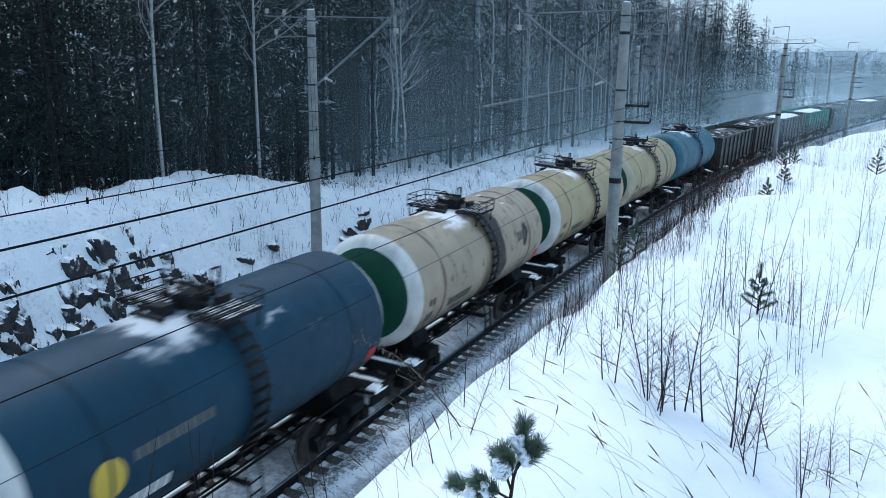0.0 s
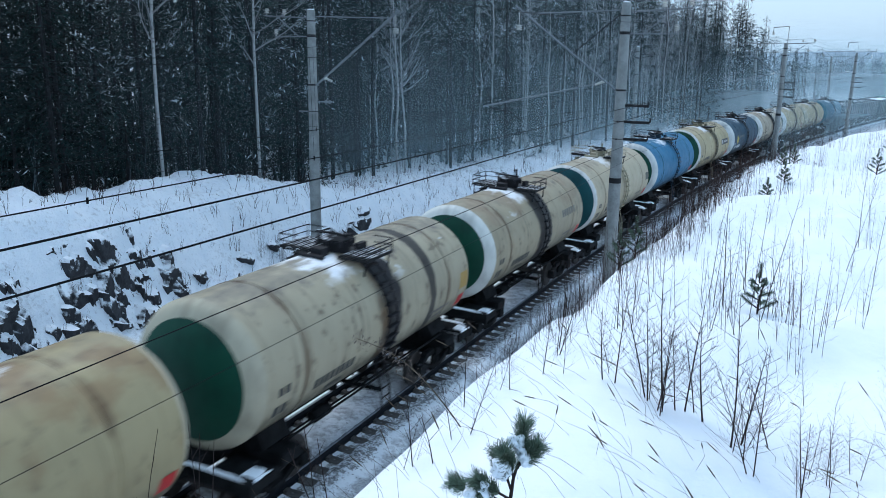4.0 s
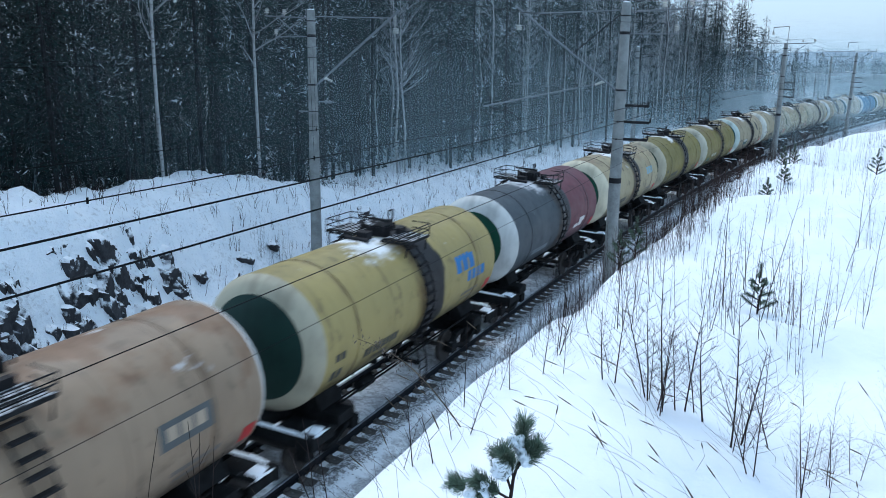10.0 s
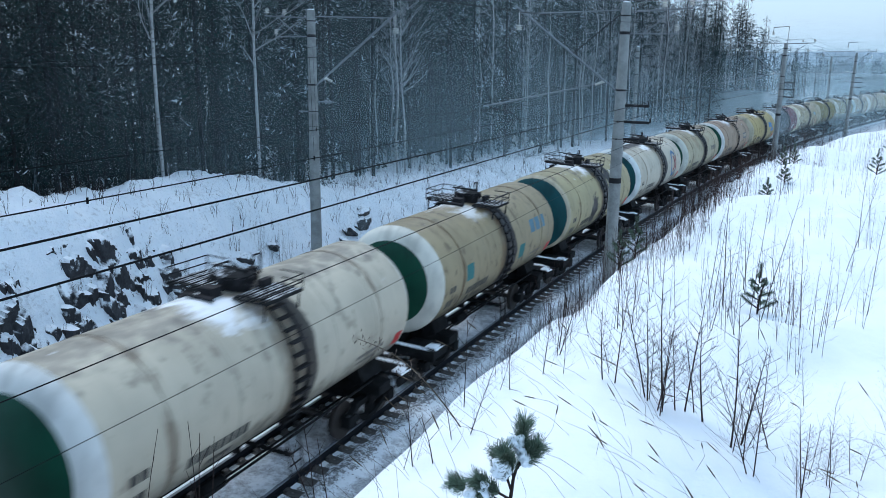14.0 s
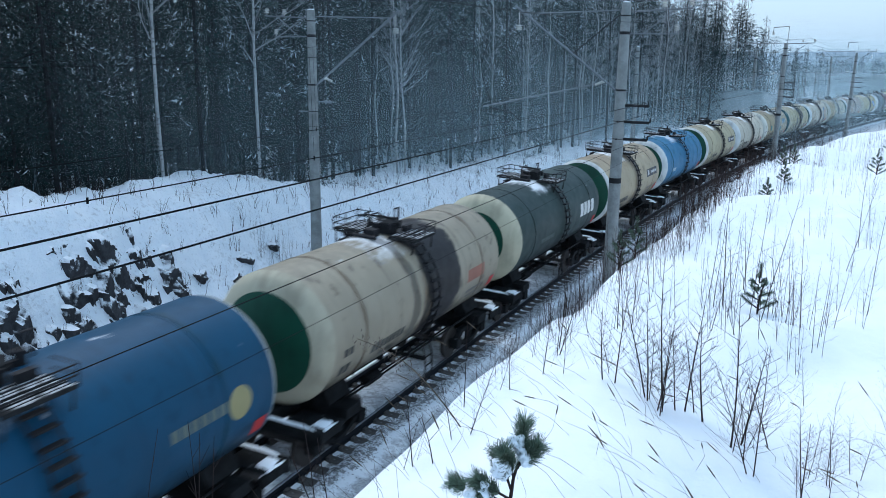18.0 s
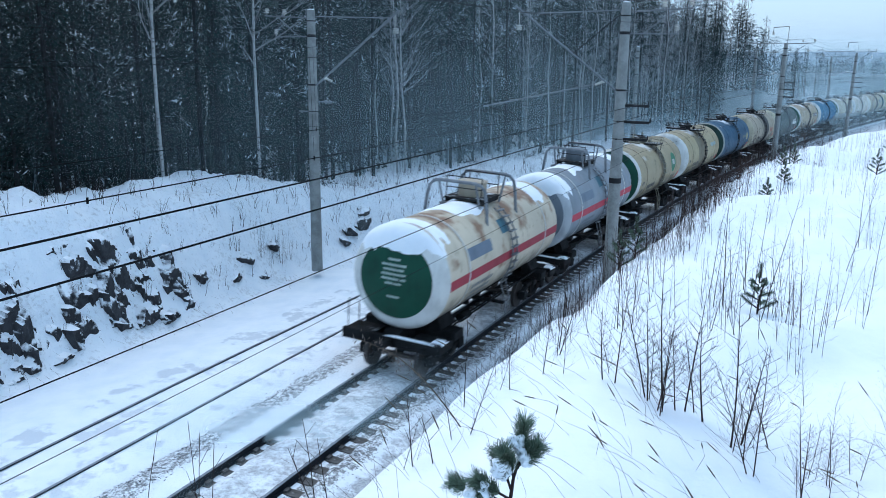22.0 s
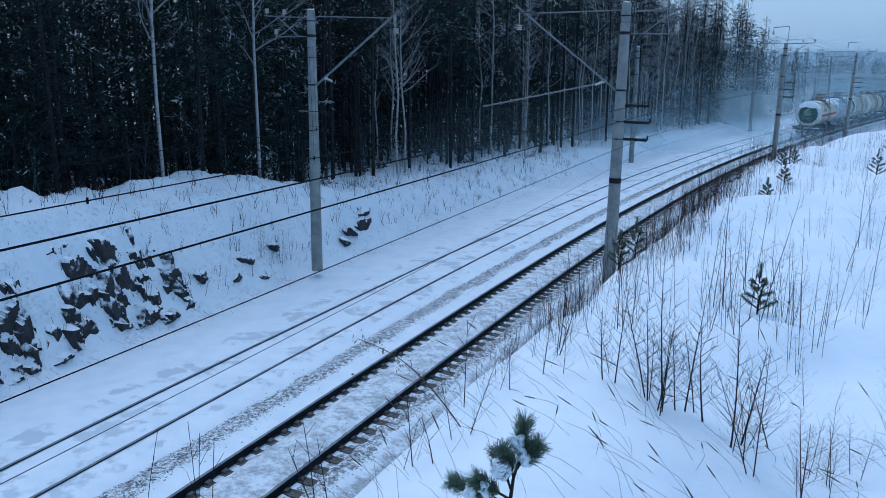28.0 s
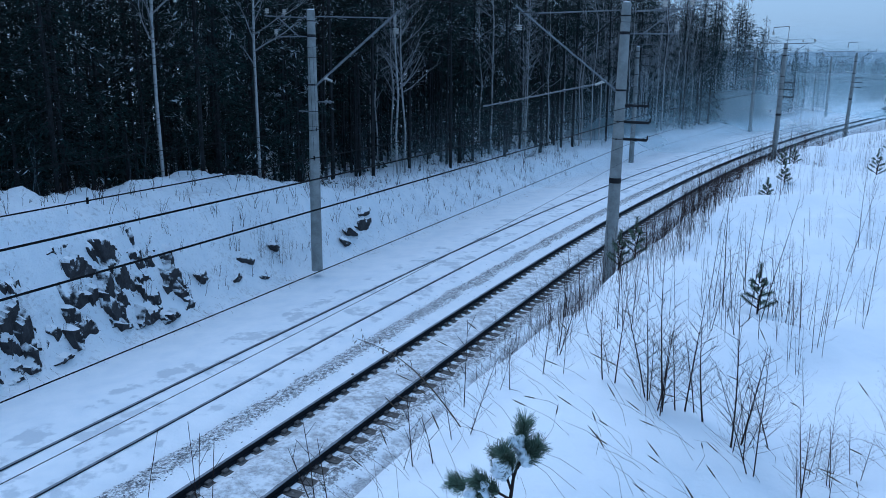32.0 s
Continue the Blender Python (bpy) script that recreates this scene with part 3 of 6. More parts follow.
def deck_mesh(sg):
    """Small gallery beside the hatch: slatted deck on brackets."""
    b = MB()
    b.box((0, sg * 1.17, 4.26), (1.2, 0.03, 0.07))
    return b.mesh("gallery", M_WALK, bevel=0.008)


def bracket_mesh(sg):
    return MB().tube([(0, sg * 0.40, 4.23), (0, sg * 1.12, 4.23), (0, sg * 1.10, 3.90)], 0.03, 4).mesh("bracket", M_WALK)


CROSSBAR = MB().box((0, 0, 4.24), (0.05, 0.76, 0.04)).mesh("crossbar", M_WALK)
SLAT = MB().box((0, 0, 4.27), (1.15, 0.055, 0.03)).mesh("slat", M_WALK)


def rail_mesh(sg):
    b = MB()
    y = sg * 1.17
    for z in (4.42, 4.58):
        b.tube([(-0.6, y - sg * 0.5, z), (-0.6, y, z), (0.6, y, z), (0.6, y - sg * 0.5, z)], 0.014, 5)
    for x in (-0.6, 0.0, 0.6):
        b.tube([(x, y, 4.25), (x, y, 4.58)], 0.014, 5)
    return b.mesh("gallery_rail", M_BLACKSTEEL)


def hatch_mesh():
    b = MB()
    b.turned([(4.2, 0.33), (4.44, 0.33), (4.44, 0.39), (4.50, 0.39), (4.50, 0.3), (4.50, 0.002)], 22, "z")
    for k in range(8):
        t = k * math.pi / 4
        b.box((0.41 * math.cos(t), 0.41 * math.sin(t), 4.46), (0.07, 0.07, 0.14))
    b.box((-0.7, 0, 4.33), (0.3, 0.3, 0.22))
    b.tube([(-0.55, 0.2, 4.45), (-0.2, 0.34, 4.66), (0.25, 0.34, 4.66), (0.5, 0.2, 4.45)], 0.025, 5)
    b.tube([(0.72, 0.1, 4.45), (0.72, 0.1, 4.72), (0.95, 0.1, 4.72), (0.95, 0.1, 4.3)], 0.03, 6)
    b.box((0.3, -0.5, 4.36), (0.35, 0.12, 0.16))
    b.tube([(-1.0, -0.3, 4.30), (-1.0, 0.35, 4.30)], 0.05, 8)
    b.turned([(4.2, 0.1), (4.48, 0.1), (4.48, 0.002)], 12, "z", (0.72, 0.1, 0))
    return b.mesh("hatch", M_BLACKSTEEL, bevel=0.0)


def lid_mesh():
    b = MB()
    b.turned([(4.50, 0.37), (4.54, 0.37), (4.60, 0.22), (4.62, 0.002)], 22, "z")
    b.box((0, 0.1, 4.63), (0.08, 0.85, 0.05))
    return b.mesh("hatch_lid", M_WALK)


def snow_patch_mesh(seed, x0, x1, a0, a1):
    """A blown patch of snow lying on the shell, thick in the middle."""
    nx, na = 16, 12
    r = random.Random(seed)
    ox, oy = r.uniform(0, 50), r.uniform(0, 50)
    vs, fs, keep = [], [], {}
    for i in range(nx + 1):
        for j in range(na + 1):
            u, v = i / nx, j / na
            x, a = x0 + (x1 - x0) * u, radians(a0 + (a1 - a0) * v)
            e = 1 - max(abs(2 * u - 1), abs(2 * v - 1)) ** 2
            d = e + 0.55 * noise.noise((u * 3 + ox, v * 3 + oy, 0)) - 0.25
            h = -0.02 + 0.06 * max(0.0, min(1.0, d * 1.6))
            keep[i, j] = d
            vs.append((x, -(R_TANK + h) * math.cos(a), Z_TANK + (R_TANK + h) * math.sin(a)))
    for i in range(nx):
        for j in range(na):
            if max(keep[i, j], keep[i + 1, j], keep[i, j + 1], keep[i + 1, j + 1]) > 0.0:
                k = i * (na + 1) + j
                fs.append((k, k + na + 1, k + na + 2, k + 1))
    return MB().add(vs, fs).mesh("snow_patch", M_SNOW, fix=False)


def valve_mesh():
    b = MB()
    b.turned([(0.72, 0.12), (1.28, 0.16)], 12, "z")
    b.turned([(-0.5, 0.002), (-0.5, 0.17), (0.5, 0.17), (0.5, 0.002)], 14, "x", (2.0, 0.7, 0.82))
    b.turned([(-0.3, 0.002), (-0.3, 0.14), (0.35, 0.14), (0.35, 0.002)], 14, "x", (-1.5, -0.6, 0.85))
    b.tube([(-4.5, -0.5, 0.75), (4.5, -0.5, 0.75)], 0.025, 6)
    return b.mesh("brake_gear", M_UNDER)


def drift_mesh(sg, x0, x1, y0, y1, z):
    """Snow lying on a platform over the bogie or along the end beam."""
    b = MB()
    nx, ny = 5, 8
    for i in range(nx + 1):
        for j in range(ny + 1):
            u, v = i / nx, j / ny
            h = -0.03 + 0.07 * min(1, min(u, 1 - u, v, 1 - v) * 4) + 0.03 * noise.noise((u * 3 + sg * 7, v * 4 + y0, x0))
            b.v.append((sg * (x0 + (x1 - x0) * u), y0 + (y1 - y0) * v, z + h))
    b.f = [(i * (ny + 1) + j, (i + 1) * (ny + 1) + j, (i + 1) * (ny + 1) + j + 1, i * (ny + 1) + j + 1) for i in range(nx) for j in range(ny)]
    b.m = [0] * len(b.f)
    return b.mesh("snow_drift", M_SNOW)


TM = dict(shell=tank_shell(), frame=frame_mesh(), beam={g: end_beam_mesh(g) for g in (-1, 1)}, hand={g: handrail_mesh(g) for g in (-1, 1)},
          coup={g: coupler_mesh(g) for g in (-1, 1)}, wheel=wheelset_mesh(), side={g: side_frame_mesh(g * 1.02) for g in (-1, 1)}, bolster=bolster_mesh(),
          ladder={g: ladder_mesh(g) for g in (-1, 1)}, deck={g: deck_mesh(g) for g in (-1, 1)}, bracket={g: bracket_mesh(g) for g in (-1, 1)}, drift={g: [drift_mesh(g, 4.5, 5.05, -1.50, -1.1, 1.14), drift_mesh(g, 5.05, 5.19, -1.5, 0.4, 1.15)] for g in (-1, 1)}, rail={g: rail_mesh(g) for g in (-1, 1)},
          hatch=hatch_mesh(), lid=lid_mesh(), valve=valve_mesh(), strap=[strap_mesh(x) for x in (-3.35, 3.35)])
MARKS = {}


def running_gear(root, keyed):
    """Underframe, bogies and couplers, alike for every wagon."""
    part("frame", TM["frame"], root)
    part("brake_gear", TM["valve"], root)
    for g in (-1, 1):
        part("end_beam", TM["beam"][g], root)
        for dm in TM["drift"][g]:
            part("snow_drift", dm, root, "snow lying on the end platform")
        part("coupler", TM["coup"][g], root)
        part("end_handrail", TM["hand"][g], root)
        bg = part("bogie", TM["bolster"], root)
        bg.location = (g * 3.75, 0, 0)
        for q in (-1, 1):
            part("side_frame", TM["side"][q], bg)
        for dx in (-0.925, 0.925):
            w = part("wheelset", TM["wheel"], bg)
            w.location = (dx, 0, 0.475)
            keyed.append(w)


WAGONS = []


def tank_car(label, c, head=H_GREEN, cut=0.75, rim=RIM_C, bands=(), blots=(), dirt=0.5, rust=0.0, second=None, marks=(), gear=M_BLACKSTEEL, seed=1, top=0.25, spill=0.0):
    root = empty("tank_car")
    tagged(root, label, "tank wagon", "wagons of the goods train")
    wheels = []
    running_gear(root, wheels)
    c = sc(c, 0.63) if max(c) > 0.45 else c
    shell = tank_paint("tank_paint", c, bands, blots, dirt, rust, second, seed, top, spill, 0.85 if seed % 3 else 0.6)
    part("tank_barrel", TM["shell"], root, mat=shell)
    for g in (-1, 1):
        part("tank_end_rim", head_mesh(cut, 1.0, g), root, mat=paint_of(rim))
        part("tank_end", head_mesh(0.0, cut, g), root, "painted dished tank end", paint_of(head))
        part("ladder", TM["ladder"][g], root, mat=gear)
        dk = part("gallery", TM["deck"][g], root)
        part("gallery_rail", TM["rail"][g], dk, mat=gear)
        for dx in (-0.55, 0.55):
            part("bracket", TM["bracket"][g], dk).location = (dx, 0, 0)
        for dx in (-0.25, 0.3):
            part("crossbar", CROSSBAR, dk).location = (dx, g * 0.80, 0)
        for k in range(8):
            part("slat", SLAT, dk).location = (0.03 * (k % 3), g * (0.47 + 0.095 * k), 0.008 * (k % 2))
    for sm in TM["strap"]:
        part("strap", sm, root, mat=shell)
    ht = part("hatch", TM["hatch"], root, mat=gear)
    part("hatch_lid", TM["lid"], ht)
    for kind, args, mc in marks:
        key = (kind, args)
        if key not in MARKS:
            if kind == "bars":
                MARKS[key] = bars(*args).mesh("marking", M_MARK, fix=False)
            elif kind == "disc":
                x0, a0, r0 = args
                b = MB()
                vs = [(x0, -(R_TANK + 0.008) * math.cos(radians(a0)), Z_TANK + (R_TANK + 0.008) * math.sin(radians(a0)))]
                for ring in (0.5, 1.0):
                    for k in range(24):
                        t = 2 * math.pi * k / 24
                        a = radians(a0) + ring * r0 * math.sin(t) / R_TANK
                        vs.append((x0 + ring * r0 * math.cos(t), -(R_TANK + 0.008) * math.cos(a), Z_TANK + (R_TANK + 0.008) * math.sin(a)))
                fs = [(0, 1 + k, 1 + (k + 1) % 24) for k in range(24)] + [(1 + k, 25 + k, 25 + (k + 1) % 24, 1 + (k + 1) % 24) for k in range(24)]
                MARKS[key] = b.add(vs, fs).mesh("emblem", M_MARK, fix=False)
            elif kind in ("ring", "cross"):
                b = MB()
                x0, a0, r0 = args[:3]
                if kind == "ring":
                    path = [(math.cos(q) * k, math.sin(q) * k * 1.25) for q in (radians(40 + 280 * j / 20) for j in range(21)) for k in (args[3], r0)]
                    strips = [path]
                else:
                    strips = [[(u * r0 + e * 0.09, g * u * r0 * 1.5) for u in np.linspace(-1, 1, 9) for e in (-1, 1)] for g in (-1, 1)]
                for h, path in enumerate(strips):
                    vs = [(x0 + u, -(R_TANK + 0.012 + 0.004 * h) * math.cos(radians(a0) + v / R_TANK), Z_TANK + (R_TANK + 0.012 + 0.004 * h) * math.sin(radians(a0) + v / R_TANK)) for u, v in path]
                    b.add(vs, [(2 * j, 2 * j + 1, 2 * j + 3, 2 * j + 2) for j in range(len(path) // 2 - 1)])
                MARKS[key] = b.mesh("emblem", M_MARK, fix=False)
            else:
                MARKS[key] = MB().add(*wrap(*args)).mesh("panel", M_MARK, fix=False)
        part({"bars": "marking", "disc": "emblem", "ring": "emblem", "cross": "emblem"}.get(kind, "painted_panel"), MARKS[key], root, mat=paint_of(mc, 0.2))
    WAGONS.append((root, 11.5, wheels))
    return root


def gas_car(label, c, head, cut, rim, rust, seed, stripe=(0.30, 0.03, 0.05)):
    """Pressure-gas tank wagon with a tall dome box and two arched guard rails."""
    root = empty("gas_tank_car")
    tagged(root, label, "tank wagon", "wagons of the goods train")
    wheels = []
    running_gear(root, wheels)
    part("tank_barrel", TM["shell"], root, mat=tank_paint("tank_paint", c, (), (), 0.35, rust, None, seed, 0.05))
    for g in (-1, 1):
        part("tank_end_rim", head_mesh(cut, 1.0, g), root, mat=paint_of(rim))
        part("tank_end", head_mesh(0.0, cut, g), root, "painted dished tank end", paint_of(head))
        part("ladder", TM["ladder"][g], root, mat=M_GALV)
        # an arched guard across the tank before and behind the dome
        x0 = g * 1.25
        b = MB()
        b.tube([(x0, -1.08, 3.70), (x0, -1.0, 4.45), (x0, -0.93, 4.78), (x0, -0.80, 4.93), (x0, -0.6, 4.98), (x0, 0.6, 4.98), (x0, 0.80, 4.93), (x0, 0.93, 4.78), (x0, 1.0, 4.45), (x0, 1.08, 3.70)], 0.055, 8)
        for y in (-0.62, 0.62):
            b.tube([(x0, y, 4.97), (x0 - g * 0.12, y, 4.7), (x0 - g * 0.45, y, 4.12)], 0.04, 6)
        part("guard_rail", b.mesh("guard_rail", M_GUARD), root, "bent grey pipe guard rail")
    for sm in TM["strap"]:
        part("strap", sm, root, mat=paint_of(RIM_W))
    part("deck", MB().box((0, 0, 4.36), (1.5, 1.3, 0.06)).box((0, 0.6, 4.28), (1.4, 0.06, 0.12)).box((0, -0.6, 4.28), (1.4, 0.06, 0.12)).mesh("deck", M_WALK), root)
    dome = MB()
    dome.turned([(4.2, 0.45), (4.78, 0.45), (4.80, 0.48), (4.86, 0.48), (4.88, 0.40), (4.9, 0.002)], 24, "z")
    part("dome", dome.mesh("dome", M_MARK), root, mat=paint_of(sc(c, 0.7)))
    for sx in (-0.7, 0.7):
        b = MB()
        for z in (4.7, 5.05):
            b.tube([(sx, -0.6, z), (sx, 0.6, z)], 0.018, 5)
        for y in (-0.6, 0.6):
            b.tube([(sx, y, 4.35), (sx, y, 5.05)], 0.018, 5)
        part("deck_rail", b.mesh("deck_rail", M_BLACKSTEEL), root)
    part("stripe", MB().add(*wrap(-X_SHELL, X_SHELL, -8, 3, 0.004, 12, 4)).mesh("stripe", M_MARK, fix=False), root, "dark red painted stripe", paint_of(stripe, 0.3))
    part("snow_patch", snow_patch_mesh(21 + seed, -2.6, -0.2, 55, 125), root, "thin blown snow")
    part("snow_patch", snow_patch_mesh(22 + seed, -4.7, -3.7, 20, 160), root, "thin blown snow")
    part("snow_patch", snow_patch_mesh(23 + seed, 3.1, 4.6, 30, 150), root, "thin blown snow")
    cap = MB()
    idx = {}
    for i in range(25):
        for k in range(33):
            yy, zz = -1.0 + 2.0 * k / 32, 0.2 + 0.8 * i / 24
            rr2 = math.hypot(yy, zz)
            if rr2 > 1.0:
                yy, zz, rr2 = yy / rr2, zz / rr2, 1.0
            low = 0.54 + 0.16 * noise.noise((yy * 2.5, seed * 3.0, 0)) + 0.07 * noise.noise((yy * 8, seed, 2))
            h = 0.05 * min(1.0, max(-0.3, (zz - low) * 4))
            idx[i, k] = (len(cap.v), zz - low)
            xx = X_SHELL + (X_END - X_SHELL) * math.sqrt(max(0, 1 - rr2 ** 2))
            cap.v.append((-(xx + h), R_TANK * yy * (1 + max(h, 0) * 0.5), Z_TANK + R_TANK * zz * (1 + max(h, 0) * 0.5)))
    for i in range(24):
        for k in range(32):
            q = [idx[i, k], idx[i, k + 1], idx[i + 1, k + 1], idx[i + 1, k]]
            if max(w for _, w in q) > 0:
                cap.f.append(tuple(j for j, _ in q))
                cap.m.append(0)
    part("snow_cap", cap.mesh("snow_cap", M_SNOW, fix=True), root, "snow lodged on the tank end")
    for k, (cnt, zz) in enumerate(((3, 0.55), (6, 0.40), (5, 0.27), (6, 0.14), (6, 0.01), (4, -0.12), (3, -0.5))):
        q = []
        for j in range(cnt * 2 + 1):
            yy = (j - cnt) * 0.062
            q += [(yy, zz), (yy, zz + 0.065)]
        row = MB().add([(-(X_SHELL + (X_END - X_SHELL) * math.sqrt(1 - (a * a + b * b) / R_TANK ** 2) + 0.008), a, Z_TANK + b) for a, b in q], [(2 * j, 2 * j + 2, 2 * j + 3, 2 * j + 1) for j in range(cnt * 2)])
        part("marking", row.mesh("marking", M_MARK, fix=False), root, "row of small pale lettering", paint_of((0.32, 0.40, 0.36)))
    for row in range(4):
        key = ("bars", (-3.0 + 0.1 * row, -20 - 9 * row, 9 - row, 0.12, 0.13, 0.5))
        part("marking", bars(*key[1]).mesh("marking", M_MARK, fix=False), root, mat=paint_of((0.12, 0.14, 0.16)))
    part("painted_panel", MB().add(*wrap(-3.3, -1.6, 14, 28)).mesh("painted_panel", M_MARK, fix=False), root, mat=paint_of((0.14, 0.18, 0.23)))
    part("painted_panel", MB().add(*wrap(-0.6, 0.1, 26, 44)).mesh("painted_panel", M_MARK, fix=False), root, mat=paint_of((0.06, 0.14, 0.18)))
    WAGONS.append((root, 11.30, wheels))
    return root


DK = (0.05, 0.05, 0.045)
NUM = ("bars", (-3.0, -24, 8, 0.15, 0.24), DK)
NUM2 = ("bars", (-2.4, -35, 5, 0.10, 0.14), DK)
END = ("bars", (-4.3, -10, 2, 0.16, 0.18), DK)
END2 = ("bars", (-4.35, -28, 2, 0.18, 0.26), DK)
TXT = ("bars", (2.4, -22, 9, 0.10, 0.10), (0.14, 0.13, 0.12))
TXT2 = ("bars", (2.5, -29, 7, 0.10, 0.08), (0.14, 0.13, 0.12))
HAZ = ("panel", (4.2, 4.55, -32, -18), (0.45, 0.03, 0.03))
STD = (NUM, NUM2, END, END2, TXT, TXT2, HAZ)
BAN = ("panel", (1.9, 4.1, 4, 19), (0.045, 0.045, 0.05))
BANL = ("bars", (2.75, 9, 7, 0.13, 0.13, 0.35, 0.012), (0.5, 0.5, 0.48))
BANS = ("bars", (2.1, 7, 1, 0.3, 0.25, 0.35, 0.012), (0.5, 0.5, 0.48))

gas_car("cream pressure-gas tank wagon, rust streaked, red stripe, green end under snow", (0.56, 0.50, 0.38), H_GREEN, 0.74, RIM_W, 0.8, 1)
gas_car("grey pressure-gas tank wagon with a red stripe and snowy top", (0.21, 0.25, 0.285), (0.15, 0.18, 0.21), 0.82, (0.40, 0.44, 0.47), 0.1, 2, (0.42, 0.03, 0.06))
tank_car("cream tank wagon with green ends and a round green emblem", CREAM, H_GREEN, 0.93, RIM_W, [(0.35, 0.16, 0.85)], marks=STD + (("disc", (2.6, 12, 0.55), (0.03, 0.16, 0.08)), ("bars", (2.35, 6, 3, 0.13, 0.3, 0.3, 0.014), (0.55, 0.55, 0.5))), seed=3, gear=paint_of((0.20, 0.19, 0.14)))
tank_car("cream tank wagon smeared with grey soot, green end", CREAM2, H_GREEN, 0.72, RIM_W, [(-0.9, 0.55, 0.55), (0.5, 0.2, 0.6)], marks=STD + (("bars", (1.9, 12, 7, 0.18, 0.24), (0.25, 0.36, 0.38)),), dirt=0.6, seed=4)
tank_car("mid-blue tank wagon with a dark end", BLUE, H_DARK, 0.95, (0.3, 0.32, 0.3), [], dirt=0.4, marks=(("bars", (2.0, 2, 7, 0.17, 0.2), (0.12, 0.15, 0.13)), ("disc", (3.7, 4, 0.3), (0.30, 0.27, 0.13)), NUM2, HAZ), seed=5)
tank_car("grey-cream tank wagon with a wide black oil spill", (0.50, 0.44, 0.32), H_GREEN, 0.74, RIM_C, [(0.8, 0.72, 1.0), (-0.9, 0.12, 0.6)], marks=STD + (("panel", (2.3, 3.5, -8, 6), (0.30, 0.13, 0.09)),), dirt=0.7, seed=6)
tank_car("dark green tank wagon with white block letters and a cream-rimmed end", DGREEN, H_GREEN, 0.64, (0.50, 0.47, 0.34), [], dirt=0.3, marks=(("bars", (2.0, -6, 4, 0.38, 0.52, 0.3), (0.62, 0.63, 0.6)), ("bars", (-2.6, -14, 8, 0.13, 0.16), (0.1, 0.13, 0.12)), HAZ), seed=7)
tank_car("tan-cream tank wagon with a dark banner and full green end", (0.60, 0.49, 0.31), H_GREEN, 0.92, RIM_W, [(0.35, 0.18, 0.8)], marks=STD + (BAN, BANL, BANS), rust=0.15, seed=8)
tank_car("light blue tank wagon with a grey-rimmed green end", LBLUE, H_GREEN, 0.82, RIM_W, [], dirt=0.45, marks=(NUM2, ("bars", (-3.4, -12, 5, 0.14, 0.2), (0.4, 0.5, 0.55)), HAZ), seed=9)
tank_car("yellowish cream tank wagon with a dark banner", (0.62, 0.54, 0.33), H_GREEN, 0.92, RIM_W, [(0.35, 0.2, 0.7)], marks=STD + (BAN, BANL, BANS), seed=10)
tank_car("off-white tank wagon, grey smears on top, dark ladder band", WHITE, H_GREEN, 0.76, (0.6, 0.62, 0.6), [(0.45, 0.15, 0.9)], marks=STD, dirt=0.45, top=0.55, seed=11)
tank_car("cream tank wagon with black band, blue letters and teal square", CREAM, H_GREEN, 0.76, (0.62, 0.62, 0.55), [(0.35, 0.28, 1.0)], [(-2.7, 1.9, 0.2)], marks=STD + (("bars", (2.2, 10, 3, 0.42, 0.44, 0.25), (0.09, 0.19, 0.25)), ("panel", (1.1, 1.6, -16, 2), (0.03, 0.16, 0.16)), ("panel", (-3.2, -2.7, -6, 12), (0.03, 0.16, 0.16))), dirt=0.8, seed=12)
tank_car("yellowed cream tank wagon with black oil blotches and teal end", (0.55, 0.49, 0.27), H_TEAL, 0.93, RIM_C, [(0.4, 0.38, 1.0)], [(-1.3, 2.6, 0.5), (1.4, 3.5, 0.55)], marks=STD, dirt=0.8, seed=13)
tank_car("dirty white tank wagon with black band and blue and red emblem", (0.76, 0.71, 0.56), H_TEAL, 0.86, (0.6, 0.66, 0.66), [(0.75, 0.32, 1.0)], marks=STD + (("ring", (2.75, 8, 0.62, 0.46), (0.05, 0.13, 0.25)), ("cross", (3.02, 8, 0.27), (0.25, 0.05, 0.06))), dirt=0.4, top=0.3, seed=14, spill=0.9)
tank_car("khaki tank wagon with black spill and faded letters", KHAKI, H_GREEN, 0.80, (0.5, 0.52, 0.46), [(0.4, 0.42, 1.0)], marks=STD + (("bars", (2.1, 2, 5, 0.22, 0.3), (0.12, 0.12, 0.10)),), rust=0.35, dirt=0.7, top=0.5, seed=15)
tank_car("pinkish tan tank wagon with rust band and white-rimmed green end", TAN, H_GREEN, 0.88, RIM_W, [], rust=0.45, marks=STD + (("panel", (2.1, 3.4, 0, 17), (0.10, 0.11, 0.11)), ("bars", (2.25, 5, 3, 0.25, 0.22, 0.3, 0.012), (0.42, 0.34, 0.25))), dirt=0.4, seed=16)
tank_car("yellow tank wagon with black spill and blue lettering", YELLOW, H_DARK, 0.76, RIM_C, [(0.55, 0.4, 1.0)], marks=STD + (("bars", (1.9, 8, 3, 0.32, 0.42), (0.03, 0.17, 0.42)), ("bars", (2.6, -6, 4, 0.24, 0.3), (0.03, 0.17, 0.42)), ("bars", (1.9, 20, 4, 0.18, 0.16), (0.03, 0.17, 0.42))), dirt=0.5, seed=17)
